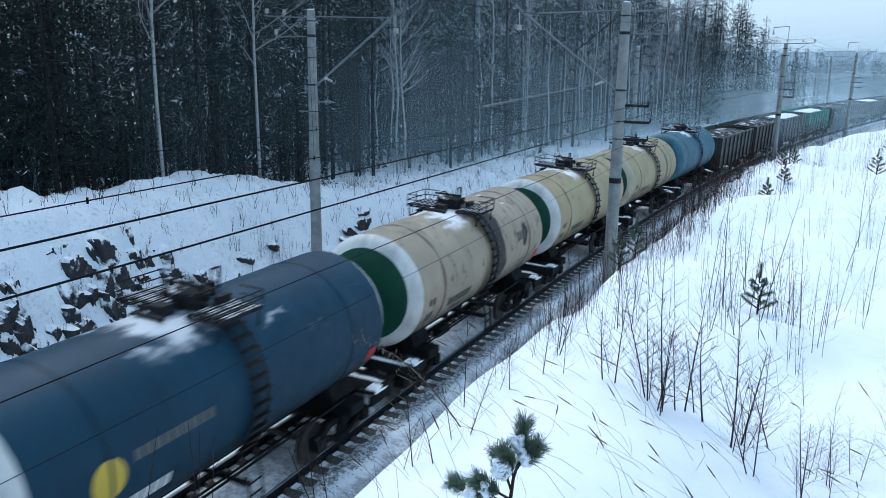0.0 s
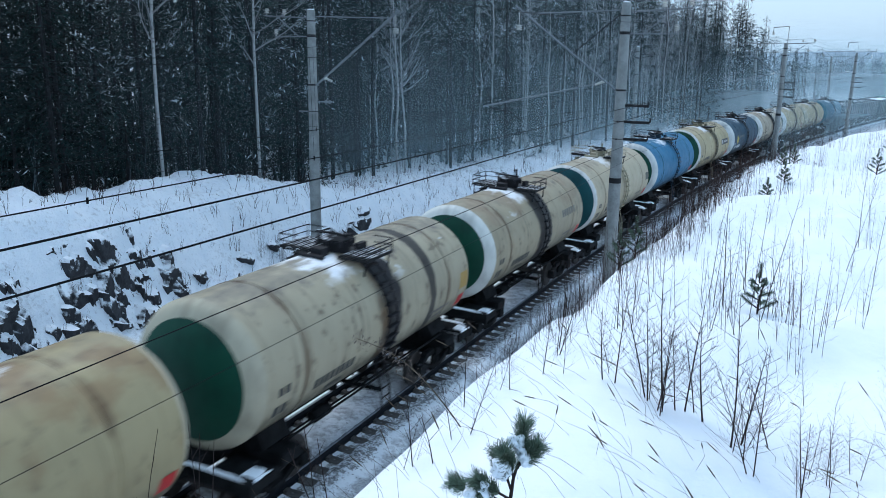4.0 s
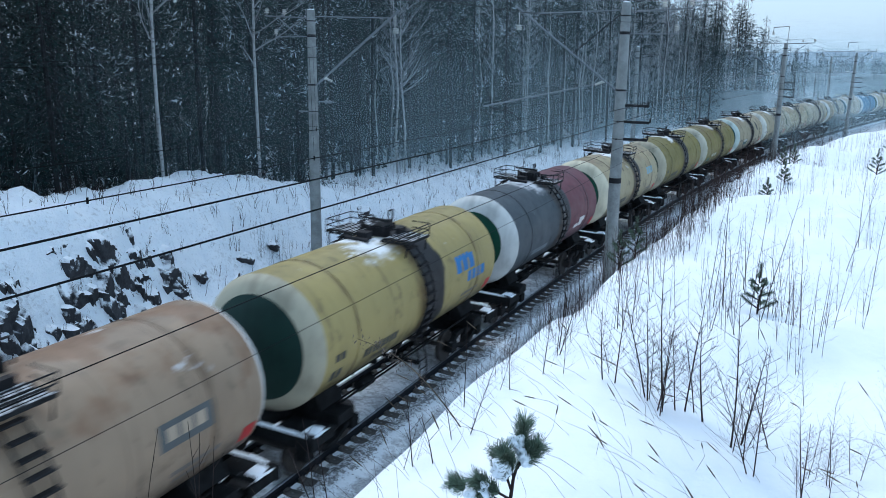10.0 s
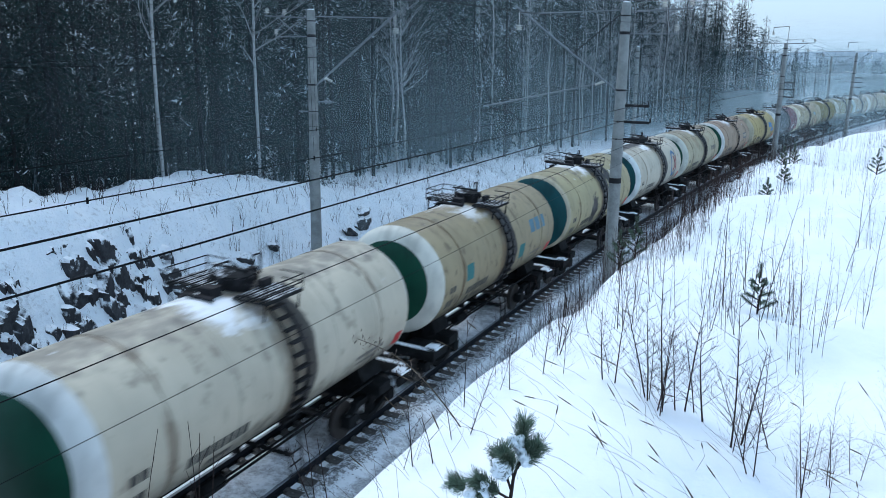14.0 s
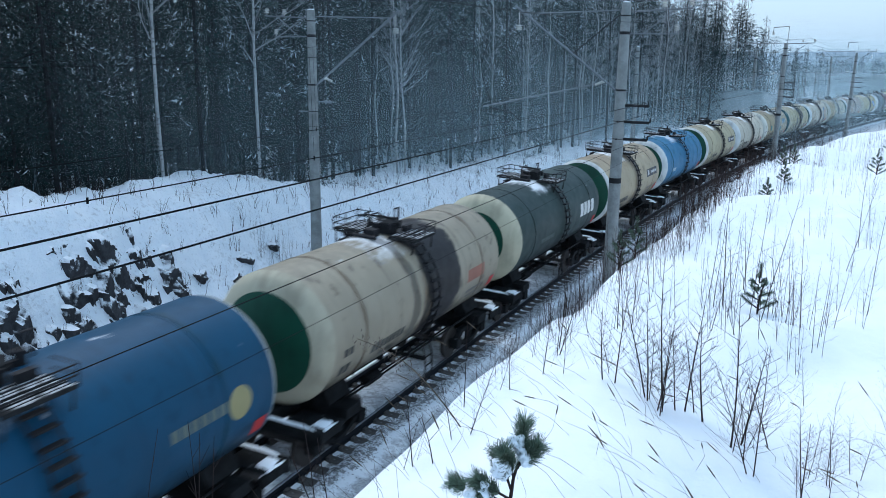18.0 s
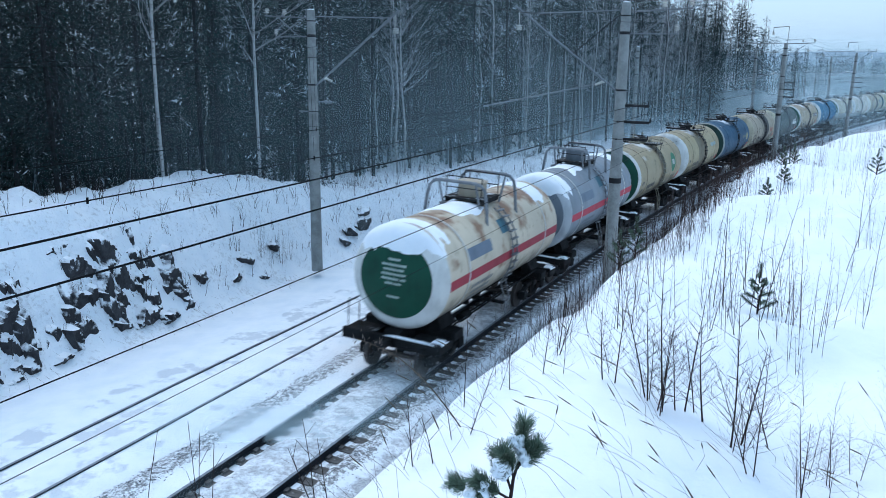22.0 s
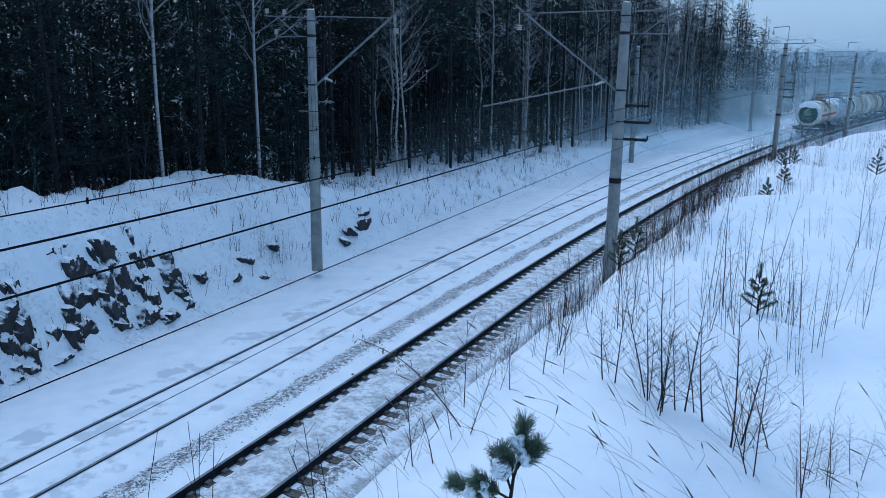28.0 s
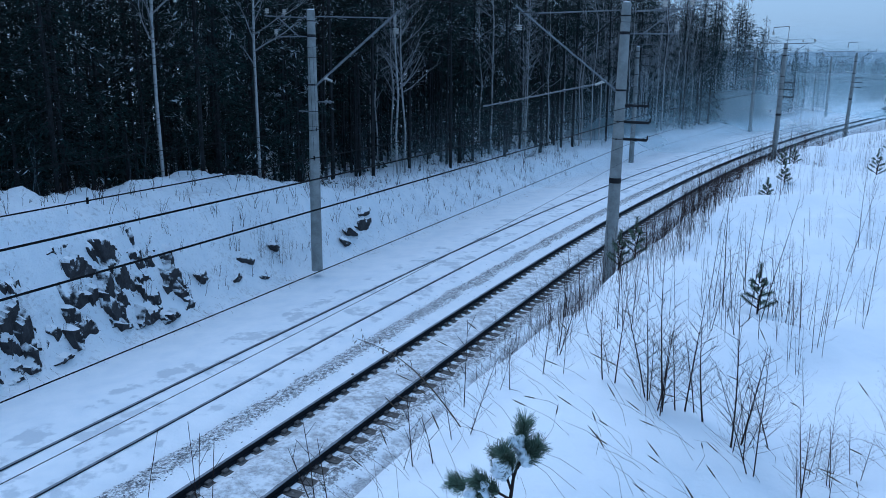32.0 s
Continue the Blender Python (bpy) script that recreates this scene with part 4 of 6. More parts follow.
tank_car("grey tank wagon with a maroon front half and white scroll", GREY, H_GREEN, 0.68, RIM_W, [(0.75, 0.14, 0.9)], second=(1.0, (0.115, 0.028, 0.036)), marks=(("bars", (1.7, -20, 2, 0.5, 0.16, 0.15), (0.62, 0.62, 0.6)), ("bars", (2.3, -14, 1, 0.7, 0.2), (0.62, 0.62, 0.6)), ("bars", (-3.0, -26, 8, 0.15, 0.2), (0.2, 0.23, 0.25)), HAZ), dirt=0.4, top=0.3, seed=18)
tank_car("cream tank wagon with rust-brown runs and pale blue letters", CREAM2, H_GREEN, 0.72, (0.64, 0.6, 0.45), [(0.1, 0.14, 0.8), (0.75, 0.13, 1.0)], rust=0.3, marks=STD + (("bars", (2.3, 10, 3, 0.34, 0.36, 0.25), (0.20, 0.34, 0.38)),), dirt=0.9, seed=19)
tank_car("olive-yellow tank wagon with black spill", OLIVE, H_DARK, 0.74, RIM_C, [(0.5, 0.36, 1.0)], marks=STD, dirt=0.7, top=0.5, seed=20)
tank_car("olive-yellow tank wagon, sooty top, cream-rimmed dark end", OLIVE, H_DARK, 0.74, (0.5, 0.48, 0.38), [(0.45, 0.1, 0.7)], marks=(("bars", (-3.0, -20, 8, 0.15, 0.22), (0.4, 0.4, 0.3)), ("panel", (-3.9, -3.3, -30, -20), (0.05, 0.2, 0.18)), HAZ), dirt=0.8, rust=0.35, top=0.95, seed=21)
tank_car("cream tank wagon with black spill, dark sign and mottled teal end", CREAM, H_TEAL, 0.80, (0.5, 0.58, 0.54), [(0.45, 0.42, 1.0)], [(2.3, 3.4, 0.3)], marks=(END, END2, TXT, TXT2, HAZ, ("panel", (-3.0, -1.5, -24, -6), (0.03, 0.07, 0.06)), ("bars", (-2.85, -14, 6, 0.16, 0.2, 0.35, 0.012), (0.45, 0.45, 0.4))), rust=0.25, dirt=0.8, seed=22)
tank_car("cream tank wagon with a green end, lightly soiled", CREAM, H_GREEN, 0.76, (0.62, 0.62, 0.55), [(0.4, 0.06, 0.6)], marks=STD, dirt=0.4, seed=23)
tank_car("soiled cream tank wagon with reddish runs below the hatch", CREAM2, H_GREEN, 0.8, RIM_C, [(0.4, 0.12, 0.5)], marks=STD, rust=0.4, dirt=0.6, seed=24)
tank_car("cream tank wagon with two black oil bands", (0.58, 0.52, 0.36), H_GREEN, 0.80, RIM_C, [(0.3, 0.26, 1.0), (2.4, 0.13, 0.9)], marks=STD + (("panel", (4.1, 4.6, -10, 8), (0.36, 0.24, 0.07)),), dirt=0.8, top=0.5, seed=25)
tank_car("khaki-cream tank wagon with a wide black-brown spill", (0.54, 0.47, 0.31), H_GREEN, 0.82, (0.62, 0.64, 0.6), [(0.1, 0.5, 0.95)], marks=STD + (("bars", (2.0, 8, 6, 0.2, 0.26), (0.13, 0.13, 0.11)),), rust=0.25, dirt=0.6, seed=26)
tank_car("off-white tank wagon with a white-rimmed teal end", (0.68, 0.59, 0.40), H_TEAL, 0.93, RIM_W, [], marks=STD + (("panel", (4.0, 4.6, 0, 14), (0.09, 0.09, 0.07)),), dirt=0.25, seed=27, gear=paint_of((0.32, 0.29, 0.2)))
tank_car("light blue tank wagon with a white-rimmed green end", LBLUE, H_GREEN, 0.82, RIM_W, [], marks=(HAZ,), dirt=0.3, seed=28, gear=paint_of((0.01, 0.03, 0.05)))
tank_car("yellow-cream tank wagon with a black banner and full green end", (0.62, 0.51, 0.28), H_GREEN, 0.93, RIM_W, [(0.55, 0.16, 0.75)], marks=STD + (BAN, BANL, BANS), dirt=0.35, seed=29, gear=paint_of((0.16, 0.14, 0.09)))
tank_car("dark blue tank wagon with a yellow emblem and white-rimmed green end", NAVY, H_GREEN, 0.74, RIM_W, [], marks=(("disc", (-3.4, 2, 0.32), (0.5, 0.38, 0.05)), ("bars", (-2.9, 5, 9, 0.15, 0.18), (0.10, 0.11, 0.11)), ("bars", (-4.0, -26, 9, 0.16, 0.26), (0.6, 0.62, 0.62)), ("bars", (-4.6, -14, 2, 0.2, 0.2), (0.3, 0.34, 0.4)), HAZ), dirt=0.3, seed=30)
tank_car("cream tank wagon with black runs below the hatch", (0.58, 0.50, 0.36), H_GREEN, 0.80, RIM_W, [(0.6, 0.35, 0.95)], [(2.9, 3.1, 0.3)], marks=STD + (("bars", (2.2, 8, 4, 0.15, 0.3), (0.08, 0.07, 0.06)),), dirt=0.9, seed=31)
tank_car("pale cream tank wagon with green end", CREAM2, H_GREEN, 0.80, RIM_W, [(0.4, 0.08, 0.6)], marks=STD, dirt=0.4, seed=32)
tank_car("pale cream tank wagon with dark runs", CREAM2, H_GREEN, 0.8, RIM_C, [(2.4, 0.12, 0.7)], marks=STD, dirt=0.5, seed=33)
tank_car("teal-blue tank wagon next to the open wagons", (0.03, 0.11, 0.16), (0.03, 0.09, 0.13), 0.8, (0.05, 0.14, 0.18), [], marks=(NUM2,), dirt=0.3, seed=34)


def gondola_meshes():
    L, Wd, z0, z1 = 11.9, 3.1, 1.22, 3.35
    b = MB()
    for y in (-1, 1):
        b.box((0, y * (Wd / 2 - 0.03), (z0 + z1) / 2), (L, 0.06, z1 - z0))
        b.box((0, y * Wd / 2, z1), (L, 0.12, 0.12))
        for i in range(9):
            x = -L / 2 + 0.08 + i * (L - 0.16) / 8
            b.box((x, y * (Wd / 2 + 0.05), (z0 + z1) / 2), (0.16, 0.10, z1 - z0))
    for x in (-1, 1):
        b.box((x * (L / 2 - 0.03), 0, (z0 + z1) / 2), (0.06, Wd - 0.12, z1 - z0))
        b.box((x * L / 2, 0, z1), (0.12, Wd, 0.12))
        for i in range(4):
            b.box((x * (L / 2 + 0.04), -1.2 + i * 0.8, (z0 + z1) / 2), (0.08, 0.14, z1 - z0))
    b.box((0, 0, z0), (L, Wd - 0.1, 0.08))
    body = b.mesh("wagon_body", M_MARK, bevel=0.01)
    vs, fs = [], []
    nx, ny = 26, 9
    for i in range(nx + 1):
        for j in range(ny + 1):
            u, v = i / nx, j / ny
            h = 3.02 + 0.42 * math.sin(math.pi * v) * (0.7 + 0.3 * math.sin(u * 19)) + 0.08 * noise.noise((u * 14, v * 5, 3))
            if u in (0, 1):
                h = 2.9
            vs.append((-5.85 + 11.7 * u, -1.46 + 2.92 * v, h))
    for i in range(nx):
        for j in range(ny):
            k = i * (ny + 1) + j
            fs.append((k, k + ny + 1, k + ny + 2, k + 1))
    load = MB().add(vs, fs).mesh("load", M_COAL)
    return body, load


GB, GL = gondola_meshes()


def gondola(label, c, snowy=False):
    root = empty("open_wagon")
    tagged(root, label, "open wagon", "wagons of the goods train")
    wheels = []
    running_gear(root, wheels)
    part("wagon_body", GB, root, mat=tank_paint("wagon_paint", c, dirt=0.7, rust=0.2, seed=len(WAGONS), top=0))
    part("load", GL, root, "snow-dusted heap" if snowy else "coal heap", M_SNOW if snowy else M_COAL)
    WAGONS.append((root, 13.4, wheels))


for gc, gs, gl in (((0.035, 0.042, 0.04), False, "dark green open wagon heaped with coal"), ((0.03, 0.032, 0.033), False, "black open wagon heaped with coal"), ((0.035, 0.05, 0.045), True, "dark open wagon with a snowy load"),
                   ((0.03, 0.19, 0.15), True, "sea-green open wagon with a snowy load"), ((0.028, 0.03, 0.03), False, "black open wagon heaped with coal"), ((0.035, 0.036, 0.038), False, "black open wagon heaped with coal"),
                   ((0.04, 0.045, 0.04), True, "dark open wagon with a snowy load"), ((0.03, 0.032, 0.033), False, "black open wagon heaped with coal"), ((0.03, 0.04, 0.038), False, "dark open wagon heaped with coal"),
                   ((0.03, 0.032, 0.033), False, "black open wagon heaped with coal"), ((0.03, 0.032, 0.033), False, "black open wagon heaped with coal"), ((0.03, 0.032, 0.033), False, "black open wagon heaped with coal")):
    gondola(gl, gc, gs)

# ---------------------------------------------------------------- the two tracks
def rail_strip(lat, dz, s0, s1):
    """A flat-bottomed rail along the line; dz lifts its running surface."""
    prof = [(-0.0375, -0.012, 1), (-0.03, 0.0, 1), (0.03, 0.0, 1), (0.0375, -0.012, 1), (0.035, -0.04, 0), (0.009, -0.055, 0), (0.009, -0.145, 0), (0.075, -0.165, 0), (0.075, -0.18, 0), (-0.075, -0.18, 0), (-0.075, -0.165, 0), (-0.009, -0.145, 0), (-0.009, -0.055, 0), (-0.035, -0.04, 0)]
    ss = np.concatenate([np.arange(s0, 140, 1.0), np.arange(140, s1, 6.0)])
    b = MB()
    n = len(prof)
    vs, fs, mi = [], [], []
    for s in ss:
        for y, z, _ in prof:
            vs.append(at(s, lat + y, z + dz))
    for i in range(len(ss) - 1):
        for k in range(n):
            q = (k + 1) % n
            fs.append((i * n + k, i * n + q, (i + 1) * n + q, (i + 1) * n + k))
            mi.append(1 if k in (0, 1, 2) else 0)
    b.v, b.f, b.m = vs, fs, mi
    return b.mesh("rail", [M_RAIL, M_RAIL_TOP])


near_track = empty("railway_track", Matrix.Identity(4))
tagged(near_track, "snowy railway track with dark rails on concrete sleepers", "railway track", kind="structure")
far_track = empty("railway_track", Matrix.Identity(4))
tagged(far_track, "railway track drifted over to its rail heads", "railway track", kind="structure")
part("rail", rail_strip(0.7975, 0.7975 * CANT, -120, 700), near_track)
part("rail", rail_strip(-0.7975, -0.7975 * CANT, -120, 700), near_track)
part("rail", rail_strip(SPACING + 0.7975, 0.012, -120, 700), far_track)
part("rail", rail_strip(SPACING - 0.7975, 0.006, -120, 700), far_track)


def sleeper_mesh():
    b = MB()
    prof = [(-1.35, -0.165), (-1.05, -0.165), (-0.55, -0.195), (0.55, -0.195), (1.05, -0.165), (1.35, -0.165)]
    vs, fs = [], []
    for y, z in prof:
        vs += [(-0.13, y, z), (0.13, y, z), (0.15, y, -0.42), (-0.15, y, -0.42)]
    for i in range(5):
        for k in range(4):
            q = (k + 1) % 4
            fs.append((i * 4 + k, i * 4 + q, i * 4 + 4 + q, i * 4 + 4 + k))
    fs += [(0, 1, 2, 3), (23, 22, 21, 20)]
    b.add(vs, fs)
    for y in (-0.92, -0.68, 0.68, 0.92):
        b.box((0, y, -0.155), (0.16, 0.09, 0.06))
    return b.mesh("sleeper", M_SLEEPER)


SLEEPER = sleeper_mesh()

# ---------------------------------------------------------------- stones and rocks
def stone_mesh(seed, size, rough=0.35, sub=1):
    bm = bmesh.new()
    bmesh.ops.create_icosphere(bm, subdivisions=sub, radius=1.0)
    r = random.Random(seed)
    sx, sy, sz = (r.uniform(0.7, 1.3) for _ in range(3))
    for v in bm.verts:
        k = 1 + rough * noise.noise(v.co * 1.3 + Vector((seed * 3.1, 0, 0))) * 1.6
        v.co = Vector((v.co.x * sx * k, v.co.y * sy * k, v.co.z * sz * k)) * size
    me = bpy.data.meshes.new("stone")
    bm.to_mesh(me)
    bm.free()
    return me


def ballast():
    """Loose stones that stick out of the snow beside the rails."""
    r = random.Random(11)
    ico = stone_mesh(1, 1.0, 0.3, 1)
    base = [v.co.copy() for v in ico.vertices]
    fcs = [tuple(p.vertices) for p in ico.polygons]
    b = MB()
    for i in range(5600):
        s = -6 + 70 * r.random() ** 1.4
        u = r.random()
        if u < 0.70:
            lat = 1.92 + r.gauss(0, 0.25)
        elif u < 0.97:
            lat = -1.35 - abs(r.gauss(0, 0.35))
        else:
            lat = r.uniform(-0.6, 0.6)
        size = r.uniform(0.008, 0.026)
        c = Vector(at(s, lat, float(ground_z(s, lat)) - size * 0.15))
        m = Euler((r.uniform(0, 6), r.uniform(0, 6), r.uniform(0, 6))).to_matrix()
        b.add([tuple(c + m @ (v * size)) for v in base], fcs)
    ob = new("ballast_stones", b.mesh("ballast_stones", M_STONE, soft=False, fix=False))
    tagged(ob, "dark ballast stones poking through packed snow", "ballast", kind="stuff")


ballast()


def rock(name, s, lat, dz, size, squash, seed, label):
    """An angular block set into the cutting."""
    bm = bmesh.new()
    r = random.Random(seed)
    for k in range(15):
        v = Vector((r.gauss(0, 1), r.gauss(0, 1), r.gauss(0, 1))).normalized() * r.uniform(0.75, 1.1)
        bm.verts.new((v.x * squash[0] * size, v.y * squash[1] * size, v.z * squash[2] * size))
    hull = bmesh.ops.convex_hull(bm, input=bm.verts[:])
    junk = [g for g in hull["geom_interior"] if isinstance(g, bmesh.types.BMVert)]
    bmesh.ops.delete(bm, geom=junk, context="VERTS")
    bmesh.ops.subdivide_edges(bm, edges=bm.edges[:], cuts=4, use_grid_fill=True)
    for v in bm.verts:
        q = v.co * (2.2 / size) + Vector((seed * 3.3, 0, 0))
        v.co += v.co.normalized() * size * (0.22 * noise.noise(q * 0.8) + 0.16 * abs(noise.noise(q * 1.7)) + 0.12 * noise.noise(q * 3.6))
    bmesh.ops.recalc_face_normals(bm, faces=bm.faces)
    me = bpy.data.meshes.new(name)
    bm.to_mesh(me)
    bm.free()
    me.materials.append(M_ROCK)
    me.polygons.foreach_set("use_smooth", [True] * len(me.polygons))
    ob = new(name, me)
    ob.matrix_basis = Matrix.Translation(at(s, lat, float(ground_z(s, lat)) + dz)) @ pose(0, 0, 0, r.uniform(-15, 15), r.uniform(-25, 25), 90 - math.degrees(head_angle(s)) + r.uniform(-25, 25))
    return tagged(ob, label, "rock", "rock outcrop of the cutting")


def outcrop(seed, s0, s1, l0, l1, cover, label):
    """A stretch of broken rock wall: upright blocks with ledges between, partly drifted under."""
    r = random.Random(seed)
    step = 0.055
    ns, nl = int((s1 - s0) / step), int((l1 - l0) / step)
    ss, ll = np.meshgrid(np.linspace(s0, s1, ns + 1), np.linspace(l0, l1, nl + 1), indexing="ij")
    warp_s = ss + 0.14 * lump(ss, ll, 5.0, seed) + 0.07 * lump(ss, ll, 11.0, seed + 7)
    warp_l = ll + 0.08 * lump(ss, ll, 6.0, seed + 1)
    count = int((s1 - s0) * (l1 - l0) / 0.13)
    best, cell = np.full(ss.shape, 1e9), np.zeros(ss.shape, int)
    centre, push = [], []
    for k in range(count):
        cs, cl = r.uniform(s0, s1), r.uniform(l0, l1)
        centre.append(cl)
        push.append(r.uniform(-0.22, 0.24))
        d = ((warp_s - cs) * 1.25) ** 2 + (warp_l - cl) ** 2
        near = d < best
        best, cell = np.where(near, d, best), np.where(near, k, cell)
    mid, out = np.array(centre)[cell], np.array(push)[cell]
    bare = lump(ss, ll, 1.9, seed + 2) + 0.6 * lump(ss, ll, 4.5, seed + 3)
    edge = np.minimum(np.minimum(ss - s0, s1 - ss), np.minimum(ll - l0, l1 - ll) * 1.2)
    sink = 0.45 * (1 - smooth(edge, 0.0, 0.35)) + 0.35 * (1 - smooth(bare, cover - 0.2, cover + 0.15))
    fine = 0.035 * lump(ss, ll, 16.0, seed + 4) + 0.025 * lump(ss, ll, 30.0, seed + 5)
    lat = mid + 0.22 * (ll - mid) - out - 0.02 + sink + fine
    z = ground_z(ss, ll) + 0.03 * lump(ss, ll, 12.0, seed + 6) - 0.3 * sink
    b = MB()
    for i in range(ns + 1):
        for j in range(nl + 1):
            b.v.append(at(ss[i, j], lat[i, j], z[i, j]))
    for i in range(ns):
        for j in range(nl):
            k = i * (nl + 1) + j
            b.f.append((k, k + nl + 1, k + nl + 2, k + 1))
    b.m = [0] * len(b.f)
    ob = new("rock", b.mesh("rock", M_ROCK, fix=False))
    return tagged(ob, label, "rock", "rock outcrop of the cutting")


RL = "dark craggy rock face with snow lodged on its ledges"
for k, (s0, s1, l0, l1, cover) in enumerate(((-1.5, 2.6, 8.9, 10.6, 0.0), (1.7, 4.1, 8.8, 10.6, -0.45), (3.3, 5.7, 8.8, 10.7, -0.3), (4.9, 7.3, 8.9, 10.9, -0.55), (6.5, 8.9, 8.85, 10.9, -0.65), (8.0, 10.2, 8.8, 10.7, -0.35))):
    outcrop(200 + 10 * k, s0, s1, l0, l1, cover, RL)
for s, lat, dz, size in ((10.9, 9.7, 0.0, 0.35), (12.6, 9.55, 0.0, 0.32), (13.6, 9.9, 0.0, 0.36), (14.1, 9.35, 0.0, 0.24), (15.6, 10.0, 0.0, 0.4), (20.2, 9.5, 0.05, 0.42), (21.0, 9.7, 0.05, 0.5), (22.1, 9.8, 0.05, 0.55), (22.9, 10.2, 0.1, 0.45)):
    rock("boulder", s, lat, dz, size, (1.2, 0.7, 0.75), int(s * 10), "dark boulder half buried in the snowy bank")

# ---------------------------------------------------------------- masts of the overhead line
def insulator(b, p, n=3, r=0.11):
    x, y, z = p
    b.turned([(z, 0.03)] + [q for k in range(n) for q in ((z - 0.07 * k - 0.01, r), (z - 0.07 * k - 0.045, r * 0.9), (z - 0.07 * k - 0.05, 0.04))], 12, "z", (x, y, 0))
    return b


def mast(s, lat, z0, top, lean=0.0, brackets=True, hoop=False, label="grey concrete overhead-line mast with a lattice of brackets"):
    """A tapered concrete mast; local x points to its track, y along the line."""
    g = 1 if lat < 0 else -1
    ps = head_angle(s)
    u = Vector((-math.cos(ps), math.sin(ps), 0)) * g
    w = Vector((math.sin(ps), math.cos(ps), 0)) * g
    m = Matrix(((u.x, w.x, 0, 0), (u.y, w.y, 0, 0), (0, 0, 1, 0), (0, 0, 0, 1)))
    root = empty("overhead_line_mast", Matrix.Translation(at(s, lat, 0)) @ m @ pose(0, 0, 0, 0, lean, 0))
    tagged(root, label, "mast", "masts of the overhead line")
    part("shaft", MB().turned([(z0 - 0.6, 0.23), (z0 + 4, 0.205), (top - 0.05, 0.155), (top, 0.14), (top, 0.002)], 18, "z").mesh("shaft", M_CONCRETE), root)
    part("snow_cap", MB().turned([(top + 0.002, 0.13), (top + 0.02, 0.12), (top + 0.035, 0.07), (top + 0.04, 0.002)], 14, "z").mesh("snow_cap", M_SNOW), root, "small cap of snow")
    for z, h in ((top - 0.42, 0.02), (top - 0.95, 0.022), (top - 1.0, 0.022), (7.65, 0.03), (6.02, 0.012), (6.62, 0.012)):
        rc = 0.165 + 0.05 * (top - z) / top
        b = MB().turned([(z - h, rc - 0.02), (z - h, rc + 0.008), (z + h, rc + 0.008), (z + h, rc - 0.02)], 16, "z")
        b.box((0.0, -rc - 0.03, z), (0.05, 0.07, 0.05))
        part("clamp", b.mesh("clamp", M_BLACKSTEEL), root)
    if brackets:
        b = MB().turned([(4.50, 0.2), (4.50, 0.21), (4.68, 0.21), (4.68, 0.2)], 16, "z")
        part("plate", b.mesh("plate", M_BLACKSTEEL), root, "black painted band")
    b = MB()
    for y in (-0.05, 0.05):
        b.tube([(0.18, y, 7.64), (3.9, y, 10.42)], 0.028, 6)
    for t in (0.2, 0.5, 0.8):
        b.box((0.18 + 3.72 * t, 0, 7.64 + 2.78 * t), (0.05, 0.14, 0.04))
    part("cantilever", b.mesh("cantilever", M_GALV), root, "inclined galvanised double bar")
    part("tie_rod", MB().tube([(0.15, 0, 10.25), (3.52, 0, 10.15)], 0.025, 6).mesh("tie_rod", M_GALV), root)
    if brackets:
        part("stay", MB().tube([(0.15, 0, top - 0.35), (1.75, 0, 8.82)], 0.02, 6).mesh("stay", M_BLACKSTEEL), root)
    if brackets:
        b = MB()
        b.tube([(0.7, 0, 7.86), (5.0, 0, 6.9)], 0.026, 8)
        for t in (0.3, 0.75, 0.85):
            b.turned([(-0.05, 0.05), (0.05, 0.05)], 8, "x", (0.7 + 4.3 * t, 0, 7.86 - 0.96 * t))
        part("registration_arm", b.mesh("registration_arm", M_GALV), root)
        part("steady_arm", MB().tube([(4.75, 0, 6.88), (4.4, 0, 6.8), (4.0, 0, 6.78), (3.62, 0, 6.5)], 0.018, 6).mesh("steady_arm", M_BLACKSTEEL), root)
    part("insulator", insulator(MB().tube([(3.75, 0, 10.25), (3.75, 0, 9.75)], 0.015, 5), (3.75, 0, 9.78), 3, 0.12).mesh("insulator", M_INSUL), root)
    part("insulator", insulator(MB().tube([(0.55, 0, 7.95), (0.9, 0, 7.8)], 0.05, 6), (0.62, 0, 7.98), 2, 0.07).mesh("insulator", M_INSUL), root)
    if brackets:
        part("jumper", MB().tube([(4.9 + 0.25 * math.sin(k * 0.5), 0.05, 9.2 - 0.28 * k) for k in range(9)] + [(4.7, 0.05, 6.6), (4.4, 0.05, 6.5)], 0.012, 5).mesh("jumper", M_CABLE), root)
    # outer cross arms
    part("cross_arm", MB().tube([(-0.1, 0, 10.2), (-2.15, 0, 10.3)], 0.032, 6).mesh("cross_arm", M_GALV), root)
    part("cross_arm", MB().tube([(-0.1, 0, 9.5), (-1.7, 0, 9.5)], 0.028, 6).mesh("cross_arm", M_GALV), root)
    part("brace", MB().tube([(-0.6, 0, 9.5), (-1.6, 0, 10.26)], 0.025, 6).mesh("brace", M_GALV), root)
    for x, z in ((-1.25, 10.5), (-2.1, 10.55), (-1.68, 9.75)):
        part("insulator", insulator(MB().tube([(x, 0, z - 0.28), (x, 0, z)], 0.014, 5), (x, 0, z + 0.04), 3, 0.085).mesh("insulator", M_INSUL), root)
